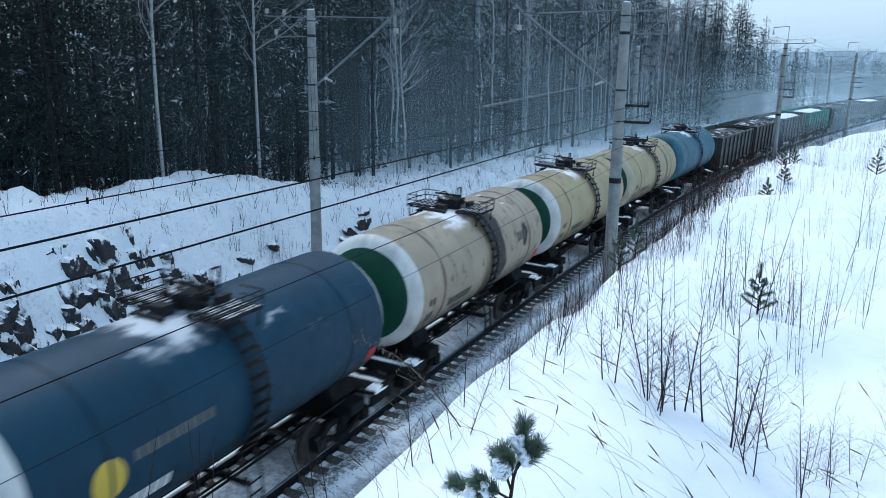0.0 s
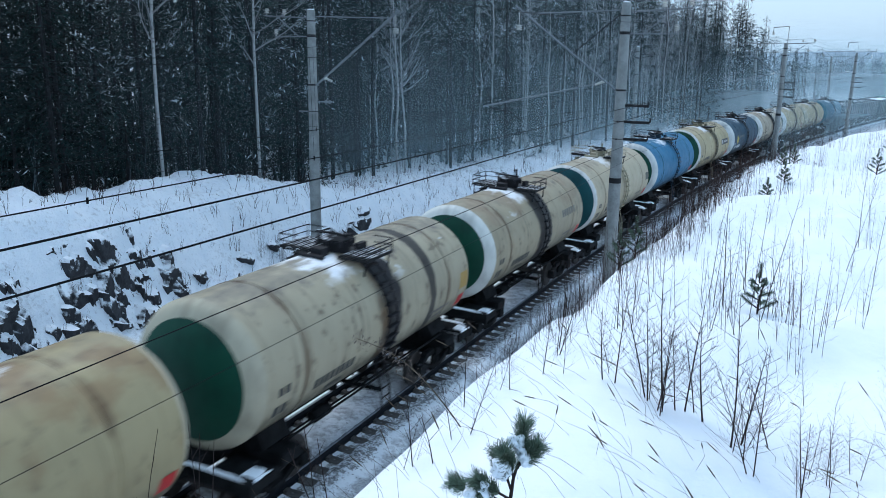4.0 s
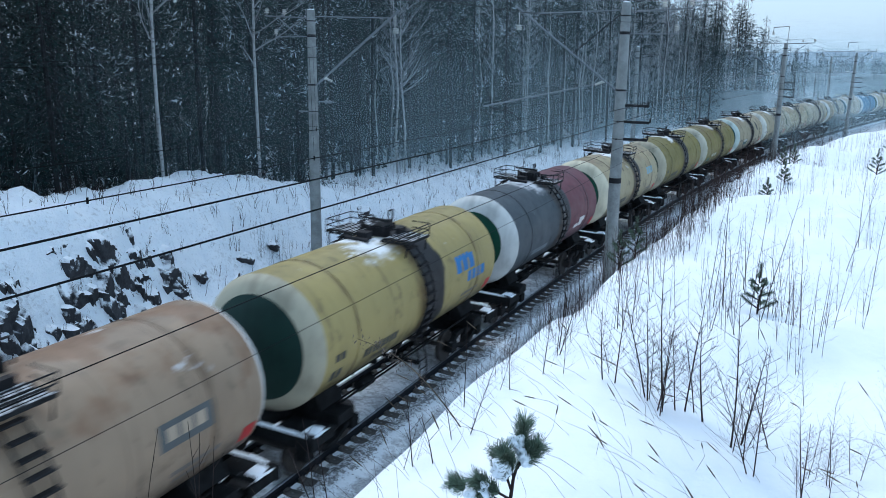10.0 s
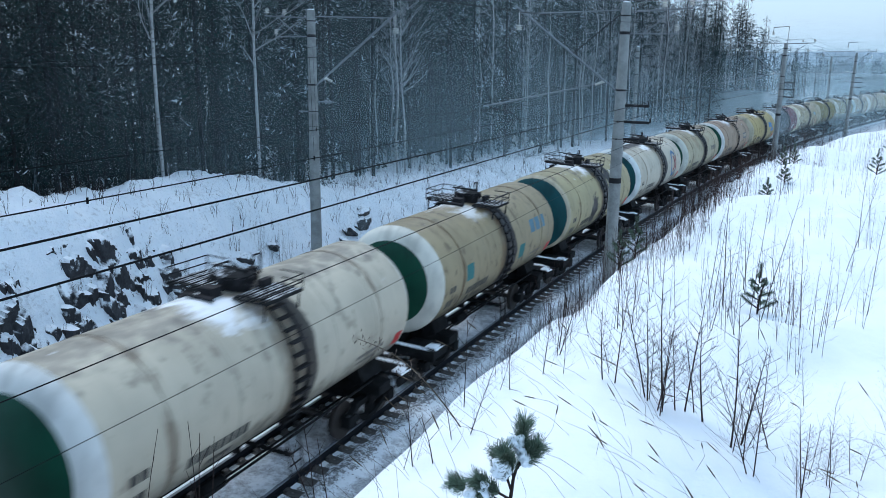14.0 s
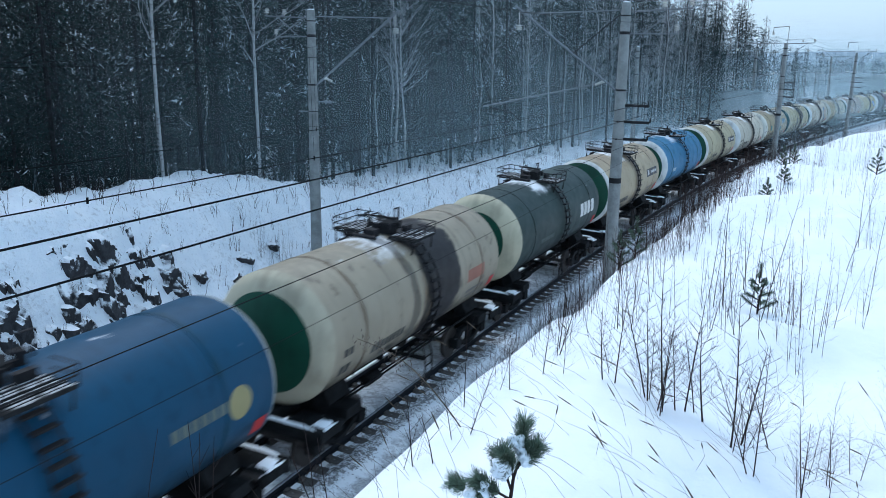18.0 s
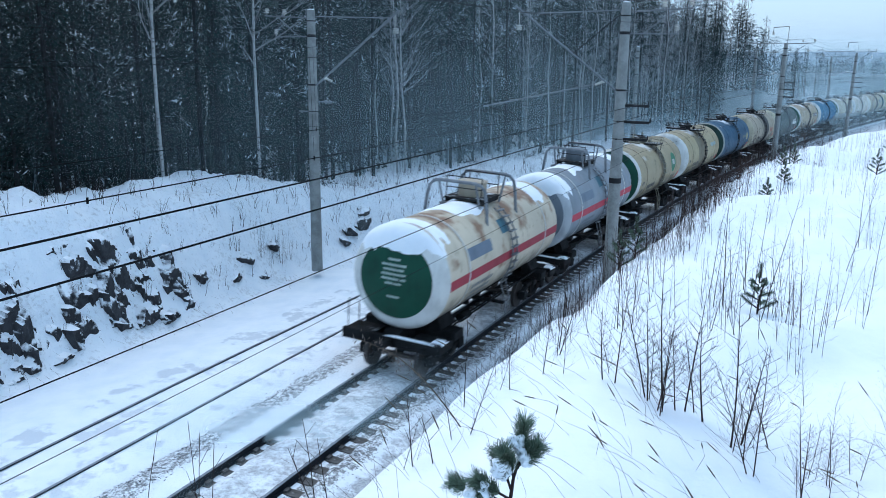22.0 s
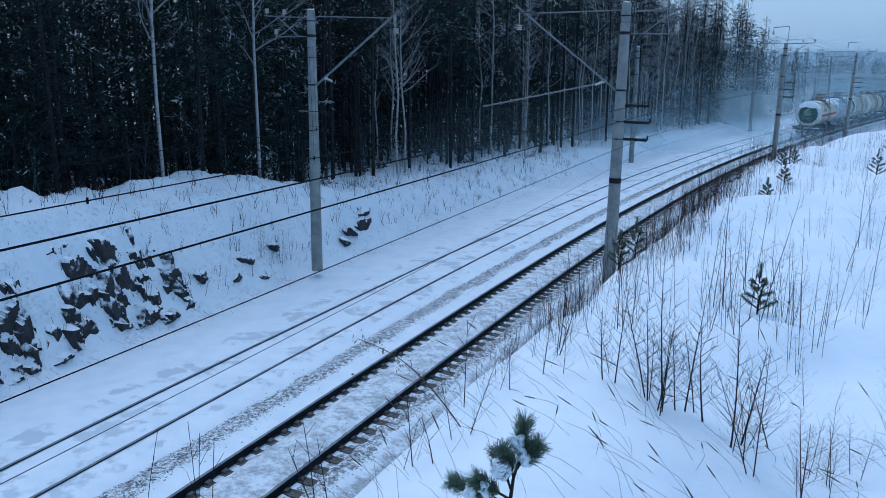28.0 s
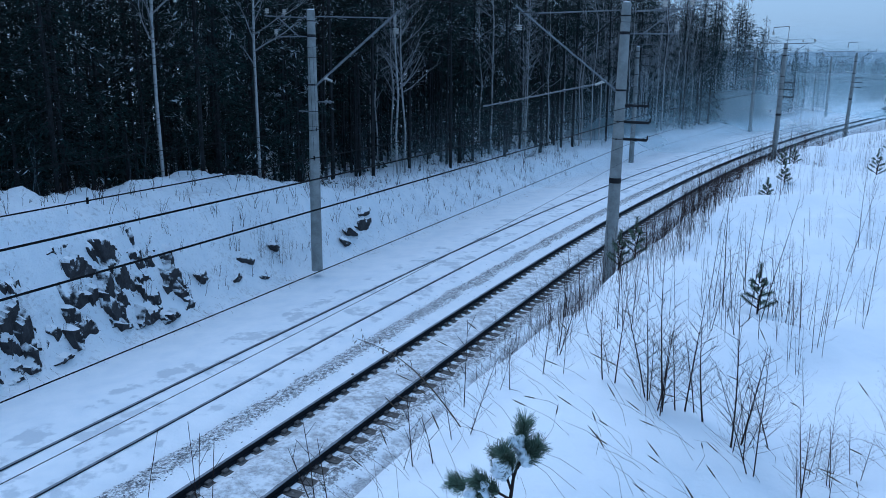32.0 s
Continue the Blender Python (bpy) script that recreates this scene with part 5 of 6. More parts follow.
    if brackets:
        for x1, z in ((-0.95, 7.15), (-1.05, 6.6), (-1.0, 6.02)):
            part("feeder_bracket", MB().box((-0.55 + (x1 + 0.95) / 2, 0, z), (0.85, 0.08, 0.09)).tube([(x1, 0, z), (x1, 0, z + 0.16)], 0.03, 6).mesh("feeder_bracket", M_BLACKSTEEL, bevel=0.006), root, "short black bracket")
    else:
        part("feeder_bracket", MB().box((0.5, 0, 7.0), (0.9, 0.05, 0.05)).turned([(-0.18, 0.03), (-0.1, 0.07), (0, 0.03), (0.1, 0.07), (0.18, 0.03)], 10, "x", (0.7, 0, 7.0)).mesh("feeder_bracket", M_GALV), root)
        part("feeder_bracket", MB().box((-0.3, 0, 6.6), (0.75, 0.06, 0.05)).mesh("feeder_bracket", M_GALV), root)
    if hoop:
        b = MB()
        b.tube([(-0.1, 0, top - 0.3), (-0.1, 0, top + 1.3), (1.05, 0, top + 1.22), (1.05, 0, top + 0.8)], 0.035, 6)
        part("gantry_post", b.mesh("gantry_post", M_BLACKSTEEL), root, "dark angle post above the mast")
        part("insulator", insulator(MB(), (1.05, 0, top + 0.85), 3, 0.1).mesh("insulator", M_INSUL), root)
    return root


mast(16.6, -3.8, 0.3, 10.49, -0.9)
mast(16.2, 8.3, 0.7, 10.5, 0.3, brackets=False)
mast(62.3, -3.8, 0.3, 10.25, -1.1, hoop=True)
mast(62.5, 8.3, -0.2, 10.05, 0.4, brackets=False)
mast(103.6, -3.9, 0.2, 10.05, -1.6, hoop=True)
mast(106.0, 8.2, -0.2, 10.4, 0, brackets=False)
mast(148, -3.9, 0, 10.1, 0, hoop=True)
mast(150, 8.2, 0, 10.2, 0, brackets=False)
mast(-28, -3.9, 0, 10.3)
mast(-28, 8.2, 0, 10.3, 0, brackets=False)

MAST_S = (-28, 16.5, 62.4, 104.5, 149, 196)


def wire(name, lat, z, r, sag, label, zz=None):
    """A conductor from mast to mast, hanging by sag in each bay."""
    pts = []
    for a, b in zip(MAST_S[:-1], MAST_S[1:]):
        for k in range(12):
            t = k / 12
            pts.append(at(a + (b - a) * t, lat, z - sag * 4 * t * (1 - t)))
    pts.append(at(MAST_S[-1], lat, z))
    ob = new(name, MB().tube(pts, r, 6).mesh(name, M_CABLE))
    return tagged(ob, label, "overhead wire", "overhead wires")


for side in (0.0, SPACING):
    wire("contact_wire", side - 0.1, 6.52, 0.012, 0.12, "dark contact wire strung over the track")
    wire("messenger_wire", side - 0.05, 9.5, 0.006, 1.1, "sagging messenger wire over the track")
    for a, b in zip(MAST_S[:-1], MAST_S[1:]):
        for k in range(1, 7):
            t = k / 7
            s = a + (b - a) * t
            z1, z0 = 9.5 - 1.1 * 4 * t * (1 - t), 6.52 - 0.12 * 4 * t * (1 - t)
            tagged(new("dropper", MB().tube([at(s, side - 0.05, z1), at(s, side - 0.1, z0 - 0.03)], 0.003, 4).box(at(s, side - 0.1, z0), (0.03, 0.03, 0.1)).mesh("dropper", M_CABLE)), "thin dropper between the two wires", "overhead wire", "droppers")
wire("feeder_cable", -4.72, 7.22, 0.0105, 0.12, "black feeder cable on the masts' outer side")
wire("feeder_cable", -4.78, 6.86, 0.0105, 0.12, "black feeder cable on the masts' outer side")
wire("feeder_cable", -4.75, 6.06, 0.006, 0.12, "thin steel wire on the masts' outer side")
wire("feeder_cable", -4.75, 5.62, 0.0035, 0.33, "thin steel wire on the masts' outer side")
wire("line_wire", -5.05, 10.55, 0.007, 0.5, "thin line wire on the top cross arm")
wire("line_wire", -5.9, 10.6, 0.007, 0.5, "thin line wire on the top cross arm")
wire("line_wire", -5.48, 9.8, 0.007, 0.5, "thin line wire on the lower cross arm")
wire("line_wire", 10.35, 10.6, 0.007, 0.5, "thin line wire on the top cross arm")
wire("line_wire", 9.95, 9.8, 0.007, 0.5, "thin line wire on the lower cross arm")

# ---------------------------------------------------------------- woods beyond the cutting
def quads_mesh(name, quads, mat):
    """Loose small faces, each an island; quads is an array (n, 4, 3)."""
    n = len(quads)
    me = bpy.data.meshes.new(name)
    me.vertices.add(n * 4)
    me.vertices.foreach_set("co", quads.reshape(-1).astype(np.float32))
    me.loops.add(n * 4)
    me.loops.foreach_set("vertex_index", np.arange(n * 4, dtype=np.int32))
    me.polygons.add(n)
    me.polygons.foreach_set("loop_start", np.arange(0, n * 4, 4, dtype=np.int32))
    me.polygons.foreach_set("loop_total", np.full(n, 4, dtype=np.int32))
    me.materials.append(mat)
    me.update(calc_edges=True)
    me.validate()
    return me


def sprigs(centres, out_dir, length, width, rng):
    """Flat, slightly folded needle sprays at centres, pointing about out_dir."""
    n = len(centres)
    d = out_dir + rng.normal(0, 0.55, (n, 3))
    d /= np.linalg.norm(d, axis=1)[:, None] + 1e-9
    up = rng.normal(0, 0.5, (n, 3)) + np.array([0, 0, 1.0])
    a = np.cross(d, up)
    a /= np.linalg.norm(a, axis=1)[:, None] + 1e-9
    L = (length * rng.uniform(0.6, 1.4, n))[:, None]
    Wd = (width * rng.uniform(0.6, 1.5, n))[:, None]
    p0 = centres
    p1 = centres + d * L * 0.55 + a * Wd - np.array([0, 0, 0.03])
    p2 = centres + d * L - np.array([0, 0, 0.10]) * L
    p3 = centres + d * L * 0.5 - a * Wd - np.array([0, 0, 0.03])
    return np.stack([p0, p1, p2, p3], 1)


def conifer_meshes(seed, height, low, spread, branches, per, pine=False, fine=1.0):
    """Trunk with bare dead snags below, boughs above; fine below 1 gives smaller sprays."""
    rng = np.random.RandomState(seed)
    r = random.Random(seed)
    base, out = [], []
    limbs = MB()
    for i in range(branches):
        u = (i + r.random()) / branches
        h = height * (low + (0.985 - low) * u ** 0.9)
        a = i * 2.39996 + r.uniform(-0.4, 0.4)
        L = spread * ((1 - u) ** 0.75 + 0.10) * r.uniform(0.45, 1.2)
        if pine:
            L = spread * (math.sin(math.pi * min(1, 0.25 + u * 0.78)) ** 0.8) * r.uniform(0.4, 1.2)
        droop = r.uniform(0.10, 0.45) if not pine else r.uniform(-0.35, 0.1)
        d = np.array([math.cos(a), math.sin(a), -droop])
        if L > 0.8 and height > 5:
            limbs.tube([(0, 0, h), tuple(d * L * 0.55 + np.array([0, 0, h]))], [0.03, 0.010], 3, False)
        k = max(3, int(per * L / spread))
        t = rng.uniform(0.15, 1.0, k) ** 0.75
        c = d * (t * L)[:, None] + np.array([0, 0, h]) - np.array([0, 0, 0.12]) * (t * t * L)[:, None] + rng.normal(0, 0.07 + 0.05 * L, (k, 3)) * np.array([1, 1, 0.45])
        base.append(c)
        out.append(np.repeat(d[None], k, 0))
    for i in range(int(26 * low * (height > 5))):
        h, a, L = height * low * r.uniform(0.15, 1.0), r.uniform(0, 6.28), r.uniform(0.5, 1.5)
        limbs.tube([(0, 0, h), (math.cos(a) * L, math.sin(a) * L, h - 0.25 * L)], [0.016, 0.005], 3, False)
    base, out = np.concatenate(base), np.concatenate(out)
    crown = quads_mesh("crown", sprigs(base, out, 0.30 * fine, 0.030 * fine, rng), M_NEEDLE)
    lean = r.uniform(-0.01, 0.01) * height
    limbs.tube([(0, 0, -0.6), (0, 0, height * 0.3), (lean, 0, height * 0.7), (lean, 0, height * 0.99)], [0.115, 0.095, 0.06, 0.012], 6, False)
    trunk = limbs.mesh("trunk", M_BARK, fix=False)
    return trunk, crown


NEAR_CONIFERS = [conifer_meshes(1, 17.5, 0.05, 2.4, 150, 50, False, 0.9), conifer_meshes(2, 19.5, 0.08, 2.2, 150, 50, False, 0.9), conifer_meshes(3, 16.0, 0.03, 2.1, 140, 50, False, 0.9), conifer_meshes(6, 18.5, 0.22, 1.9, 140, 50, False, 0.9), conifer_meshes(4, 20.0, 0.36, 2.3, 110, 74, True, 0.9)]
PINES = [conifer_meshes(7, 19.0, 0.40, 2.2, 80, 52, True), conifer_meshes(8, 18.0, 0.34, 2.4, 90, 50, True), conifer_meshes(9, 20.0, 0.48, 2.1, 70, 52, True)]
CONIFERS = [conifer_meshes(10, 17.5, 0.18, 2.1, 110, 34), conifer_meshes(11, 19.5, 0.24, 1.9, 110, 34), conifer_meshes(12, 16.5, 0.14, 1.9, 100, 32)]


def branch_tube(b, p, d, L, r0, r, n=4, sides=4, curl=0.25):
    """A crooked tapering branch; returns points along it with directions."""
    pts, dirs = [Vector(p)], []
    d = Vector(d).normalized()
    for k in range(n):
        d = (d + Vector((r.uniform(-1, 1), r.uniform(-1, 1), r.uniform(-0.6, 0.9))) * curl).normalized()
        pts.append(pts[-1] + d * (L / n))
        dirs.append(d.copy())
    b.tube(pts, [r0 * (1 - 0.8 * k / n) for k in range(n + 1)], sides, False)
    return pts[1:], dirs


def birch_meshes(seed, height, limbs, sub=2):
    r = random.Random(seed)
    tb = MB()
    wob = [(r.uniform(-0.25, 0.25), r.uniform(-0.25, 0.25)) for _ in range(7)]
    pts = [Vector((wob[k][0] * k / 6 * 2, wob[k][1] * k / 6 * 2, height * k / 6 - (0.5 if k == 0 else 0))) for k in range(7)]
    rad = [0.066, 0.06, 0.053, 0.044, 0.033, 0.02, 0.005]
    tb.tube(pts, rad, 8, False)
    trunk = tb.mesh("trunk", M_BIRCH, fix=False)
    cb = MB()
    for i in range(limbs):
        u = 0.28 + 0.70 * (i + r.random()) / limbs
        k = min(5, int(u * 6))
        f = u * 6 - k
        p = pts[k].lerp(pts[k + 1], f)
        a = r.uniform(0, 6.28)
        L = height * 0.20 * (1.25 - u) * r.uniform(0.7, 1.3)
        q, ds = branch_tube(cb, p, (math.cos(a), math.sin(a), r.uniform(0.55, 1.1)), L, 0.026 * (1.35 - u) + 0.008, r, 5, 4, 0.2)
        for pp, dd in zip(q, ds):
            for _ in range(sub):
                v = (dd + Vector((r.uniform(-1, 1), r.uniform(-1, 1), r.uniform(-0.5, 0.7)))).normalized()
                q2, d2 = branch_tube(cb, pp, v, L * r.uniform(0.2, 0.4), 0.010 if sub > 1 else 0.012, r, 3, 3, 0.3)
                v2 = (v + Vector((r.uniform(-1, 1), r.uniform(-1, 1), r.uniform(-1.2, 0.2)))).normalized()
                branch_tube(cb, q2[1], v2, L * r.uniform(0.15, 0.3), 0.006, r, 2, 3, 0.3)
    return trunk, cb.mesh("crown", M_LIMB, fix=False)


BIRCHES = [birch_meshes(11, 16.0, 26), birch_meshes(12, 17.5, 30), birch_meshes(13, 14.5, 24), birch_meshes(14, 13.0, 30)]


FAR_BIRCHES = [birch_meshes(31, 16.0, 26, 1), birch_meshes(32, 17.5, 30, 1), birch_meshes(33, 14.5, 24, 1)]


def plant_tree(kind, meshes, s, lat, size, spin, label, category, group):
    z = float(ground_z(s, lat))
    root = empty(kind, Matrix.Translation(at(s, lat, z)) @ pose(0, 0, 0, 0, 0, spin) @ Matrix.Diagonal((size, size, size, 1)))
    tagged(root, label, category, group)
    part("trunk", meshes[0], root)
    part("crown", meshes[1], root)
    return root


def edge_lat(s):
    return float(np.interp(s, (-20, 10, 20, 40, 60, 90, 120, 170), (14.5, 14.5, 14.0, 13.0, 12.6, 12.5, 12.5, 13)))


def tree_size(s):
    return float(np.interp(s, (0, 80, 100, 118, 135, 400), (1.0, 1.05, 1.08, 0.85, 0.55, 0.46)))


def in_view(s, lat):
    return s > -14 + (lat + 10) * 0.72 - 6


rt = random.Random(77)
spots = []


def free_spot(s, lat, gap):
    if any((s - a) ** 2 + (lat - b) ** 2 < gap * gap for a, b in spots):
        return False
    spots.append((s, lat))
    return True


# single birches that stand out at the wood's edge
for s, lat, k, size in ((14.0, 14.2, 1, 1.1), (19.4, 13.6, 0, 1.15), (33.5, 14.5, 3, 1.15), (36.0, 15.5, 2, 1.1)):
    spots.append((s, lat))
    plant_tree("birch", BIRCHES[k], s, lat, size, rt.uniform(0, 360), "leafless white-barked birch at the edge of the wood", "birch tree", "trees of the wood")
made = 0
for i in range(4000):
    s, lat = rt.uniform(2, 125), 0
    lat = edge_lat(s) + 0.5 + 13 * rt.random() ** 1.2
    if not in_view(s, lat) or not free_spot(s, lat, 2.1):
        continue
    birchy = (0.0 if s < 46 else 0.4) if lat < edge_lat(s) + 6 else 0.06
    if rt.random() < birchy:
        plant_tree("birch", rt.choice(FAR_BIRCHES), s, lat, tree_size(s) * rt.uniform(0.85, 1.2), rt.uniform(0, 360), "leafless white-barked birch at the edge of the wood", "birch tree", "trees of the wood")
    else:
        if s < 30 and lat < edge_lat(s) + 7:
            kin = NEAR_CONIFERS if s < 20 or rt.random() < 0.45 else PINES
        else:
            kin = NEAR_CONIFERS if s > 88 else PINES if rt.random() < 0.55 else CONIFERS
        text = "tall conifer with a bare lower trunk, dusted with snow" if kin is PINES else "dark dense conifer dusted with snow"
        plant_tree("conifer", rt.choice(kin), s, lat, tree_size(s) * rt.uniform(0.75, 1.1), rt.uniform(0, 360), text, "conifer", "trees of the wood")
    made += 1
    if made >= 215:
        break


made = 0
while made < 58:
    s = rt.uniform(58, 116)
    lat = edge_lat(s) + 0.5 + 11 * rt.random() ** 1.2
    if not free_spot(s, lat, 1.5):
        continue
    made += 1
    if rt.random() < 0.62:
        plant_tree("birch", rt.choice(FAR_BIRCHES), s, lat, rt.uniform(0.95, 1.25), rt.uniform(0, 360), "leafless white-barked birch at the edge of the wood", "birch tree", "trees of the wood")
    else:
        plant_tree("conifer", rt.choice(NEAR_CONIFERS), s, lat, rt.uniform(0.85, 1.1), rt.uniform(0, 360), "dark dense conifer dusted with snow", "conifer", "trees of the wood")
SMALL_CONIFERS = [conifer_meshes(21, 3.4, 0.02, 1.1, 44, 13), conifer_meshes(22, 2.6, 0.02, 1.0, 40, 12)]
made = 0
while made < 84:
    s = rt.uniform(3, 26) if made < 66 else rt.uniform(26, 62)
    lat = edge_lat(s) + 0.8 + 8 * rt.random()
    if not in_view(s, lat) or not free_spot(s, lat, 0.9):
        continue
    made += 1
    plant_tree("young_conifer", rt.choice(SMALL_CONIFERS), s, lat, rt.uniform(0.6, 1.3), rt.uniform(0, 360), "dark young conifer under the taller trees", "conifer", "young trees under the wood")


def deep_wood():
    """The close-grown wood behind its edge, and the woods farther off."""
    rng = np.random.RandomState(9)
    r = random.Random(9)
    allq = []
    trunks = MB()
    n = 0
    while n < 1680:
        if n < 730:
            s = r.uniform(4, 60) if n < 360 else r.uniform(40, 135)
            lat = edge_lat(s) + 7 + 30 * r.random()
        else:
            s = r.uniform(110, 420)
            lat = 11 + 80 * r.random() ** 1.9 if r.random() < 0.85 else -r.uniform(12, 60)
        if not in_view(s, lat):
            continue
        n += 1
        k = tree_size(s) if lat > 0 else 0.4
        h = 18 * k * r.uniform(0.8, 1.15)
        x, y, z = at(s, lat, float(ground_z(s, lat)))
        m = 150 if s < 110 else 380 if s < 220 else 130
        far = s > 220
        u = rng.uniform(0.0, 1, m) ** 1.3
        a = rng.uniform(0, 6.283, m)
        rad = 2.4 * k * ((1 - u) ** 0.7 + 0.08) * rng.uniform(0.3, 1.0, m)
        c = np.stack([x + rad * np.cos(a), y + rad * np.sin(a), z + u * h], 1)
        o = np.stack([np.cos(a), np.sin(a), -0.35 + 0 * a], 1)
        allq.append(sprigs(c, o, (1.0 if far else 0.7 if s < 110 else 0.55) * k, (0.14 if far else 0.085 if s < 110 else 0.06) * k, rng))
        trunks.tube([(x, y, z - 0.4), (x, y, z + h)], [0.09 * k, 0.02], 4, False)
    wood = quads_mesh("deep_wood", np.concatenate(allq), M_NEEDLE_FAR)
    root = empty("deep_wood", Matrix.Identity(4))
    tagged(root, "dark close-grown conifer wood dusted with snow", "woodland", kind="stuff")
    tagged(part("crowns", wood, root), kind="stuff")
    tagged(part("trunks", trunks.mesh("trunks", M_BARK, fix=False), root), kind="stuff")


deep_wood()


def undergrowth():
    """Thin bare saplings between the trunks and along the top of the cutting."""
    r = random.Random(21)
    b = MB()
    for i in range(520):
        s = 3 + 92 * r.random()
        lat = edge_lat(s) - 1.0 + 9 * r.random()
        if not in_view(s, lat):
            continue
        p = Vector(at(s, lat, float(ground_z(s, lat)) - 0.05))
        H = r.uniform(0.8, 3.6)
        q, d = branch_tube(b, p, (r.uniform(-0.1, 0.1), r.uniform(-0.1, 0.1), 1), H, 0.012, r, 4, 3, 0.10)
        for pp, dd in zip(q, d):
            branch_tube(b, pp, (r.uniform(-1, 1), r.uniform(-1, 1), 0.7), H * 0.2, 0.005, r, 2, 3, 0.2)
    ob = new("undergrowth", b.mesh("undergrowth", M_TWIG, fix=False))
    tagged(ob, "thin bare saplings along the wood's edge", "undergrowth", kind="stuff")


undergrowth()

# ---------------------------------------------------------------- shrubs, weeds and young pines on the banks
def stem_mesh(seed, H, lean, twigs, thick, mat, far=False):
    """One upright shoot with fine twigs rising from it."""
    r = random.Random(seed)
    b = MB()
    a = r.uniform(0, 6.28)
    q, d = branch_tube(b, (0, 0, -0.06), (math.cos(a) * lean, math.sin(a) * lean, 1), H, thick, r, 6, 3 if far else 5, 0.035)
    for k in range(twigs):
        u = 0.12 + 0.83 * (k + r.random()) / twigs
        i = min(5, int(u * 6))
        w = k * 2.4 + r.uniform(-0.5, 0.5)
        v = Vector((math.cos(w), math.sin(w), r.uniform(0.55, 1.2))).normalized()
        L = H * (r.uniform(0.10, 0.30) if far else r.uniform(0.2, 0.5)) * (1.2 - u)
        q2, d2 = branch_tube(b, q[i - 1].lerp(q[i], u * 6 - i) if i else q[0] * (u * 6), v, L, thick * (0.34 if far else 0.30), r, 3, 3, 0.07)
        for _ in range(1 if far else 3):
            j = r.randrange(0, 3)
            v2 = (d2[j] * 1.3 + Vector((r.uniform(-1, 1), r.uniform(-1, 1), r.uniform(-0.1, 0.7)))).normalized()
            branch_tube(b, q2[j], v2, L * r.uniform(0.25, 0.55), thick * (0.22 if far else 0.16), r, 1 if far else 2, 3, 0.1)
    return b.mesh("stem", mat, fix=False)


FAR_STEMS = {m.name: [stem_mesh(300 + k, 0.55 + 0.09 * (k % 5), 0.02 + 0.03 * (k % 4), 10 + k % 3, 0.0026 + 0.0006 * (k % 3), m, True) for k in range(9)] for m in (M_SHRUB, M_SHRUB_RED)}
STEMS = {m.name: [stem_mesh(100 + k, 0.60 + 0.09 * (k % 5), 0.06 + 0.08 * (k % 4), 20 + 2 * (k % 4), 0.0040 + 0.0009 * (k % 3), m) for k in range(9)] for m in (M_SHRUB, M_SHRUB_RED)}


def shrub(x, y, H, n, seed, mat=None, s_lat=None, label="leafless dark-stemmed shrub standing in the snow"):
    r = random.Random(seed)
    mat = mat or M_SHRUB
    if s_lat:
        x, y, z = at(s_lat[0], s_lat[1], float(ground_z(*s_lat)))
    else:
        z = ground_at(x, y)
    root = empty("shrub", Matrix.Translation((x, y, z)) @ pose(0, 0, 0, 0, 0, r.uniform(0, 360)))
    tagged(root, label, "shrub", "shrubs on the banks")
    for k in range(n):
        ob = part("stem", r.choice((FAR_STEMS if (s_lat and s_lat[0] > -9) or y > 5 else STEMS)[mat.name]), root)
        f = H / 0.72 * r.uniform(0.6, 1.1)
        ob.matrix_basis = pose(r.gauss(0, 0.05) * n ** 0.5 * 0.7, r.gauss(0, 0.05) * n ** 0.5 * 0.7, 0, r.gauss(0, 4.5), r.gauss(0, 4.5), r.uniform(0, 360)) @ Matrix.Diagonal((f, f, f, 1))
    return root


def line_of(x, y):
    """Plan place (x, y) as (s, lat)."""
    i = int(np.argmin((_x - x) ** 2 + (_y - y) ** 2))
    ps = _psi[i]
    return float(S_AX[i] + (x - _x[i]) * math.sin(ps) + (y - _y[i]) * math.cos(ps)), float(-((x - _x[i]) * math.cos(ps) - (y - _y[i]) * math.sin(ps)))


def ground_at(x, y):
    s, lat = line_of(x, y)
    return float(ground_z(s, lat) + line_z(s))


for k, (x, y, H, n) in enumerate(((1.06, 4.07, 0.66, 4), (1.17, 3.98, 0.72, 4), (1.28, 4.02, 0.62, 3), (0.92, 4.3, 0.5, 3), (1.49, 3.80, 0.6, 2), (1.43, 3.56, 0.62, 2), (1.60, 3.75, 0.4, 3), (1.66, 3.50, 0.42, 3), (1.80, 3.46, 0.36, 3), (1.76, 3.62, 0.30, 2), (1.40, 3.70, 0.40, 2), (2.02, 3.55, 0.36, 3), (1.98, 3.25, 0.3, 3),
                                  (1.2, 5.43, 0.62, 4), (1.02, 5.1, 0.45, 3), (0.75, 4.85, 0.42, 3), (2.62, 5.9, 0.62, 3), (2.78, 6.1, 0.62, 3), (2.9, 5.95, 0.5, 3), (3.2, 6.1, 0.55, 3), (3.45, 6.6, 0.6, 4), (0.62, 4.5, 0.4, 2), (1.75, 5.9, 0.45, 3), (3.9, 7.6, 0.7, 4), (4.4, 8.4, 0.7, 4), (0.1, 4.0, 0.4, 2), (0.35, 4.35, 0.4, 2), (-0.15, 3.75, 0.3, 2), (2.3, 3.9, 0.3, 2), (2.2, 4.4, 0.25, 2))):
    shrub(x, y, H * 1.15, n, 500 + k)
rs = random.Random(31)
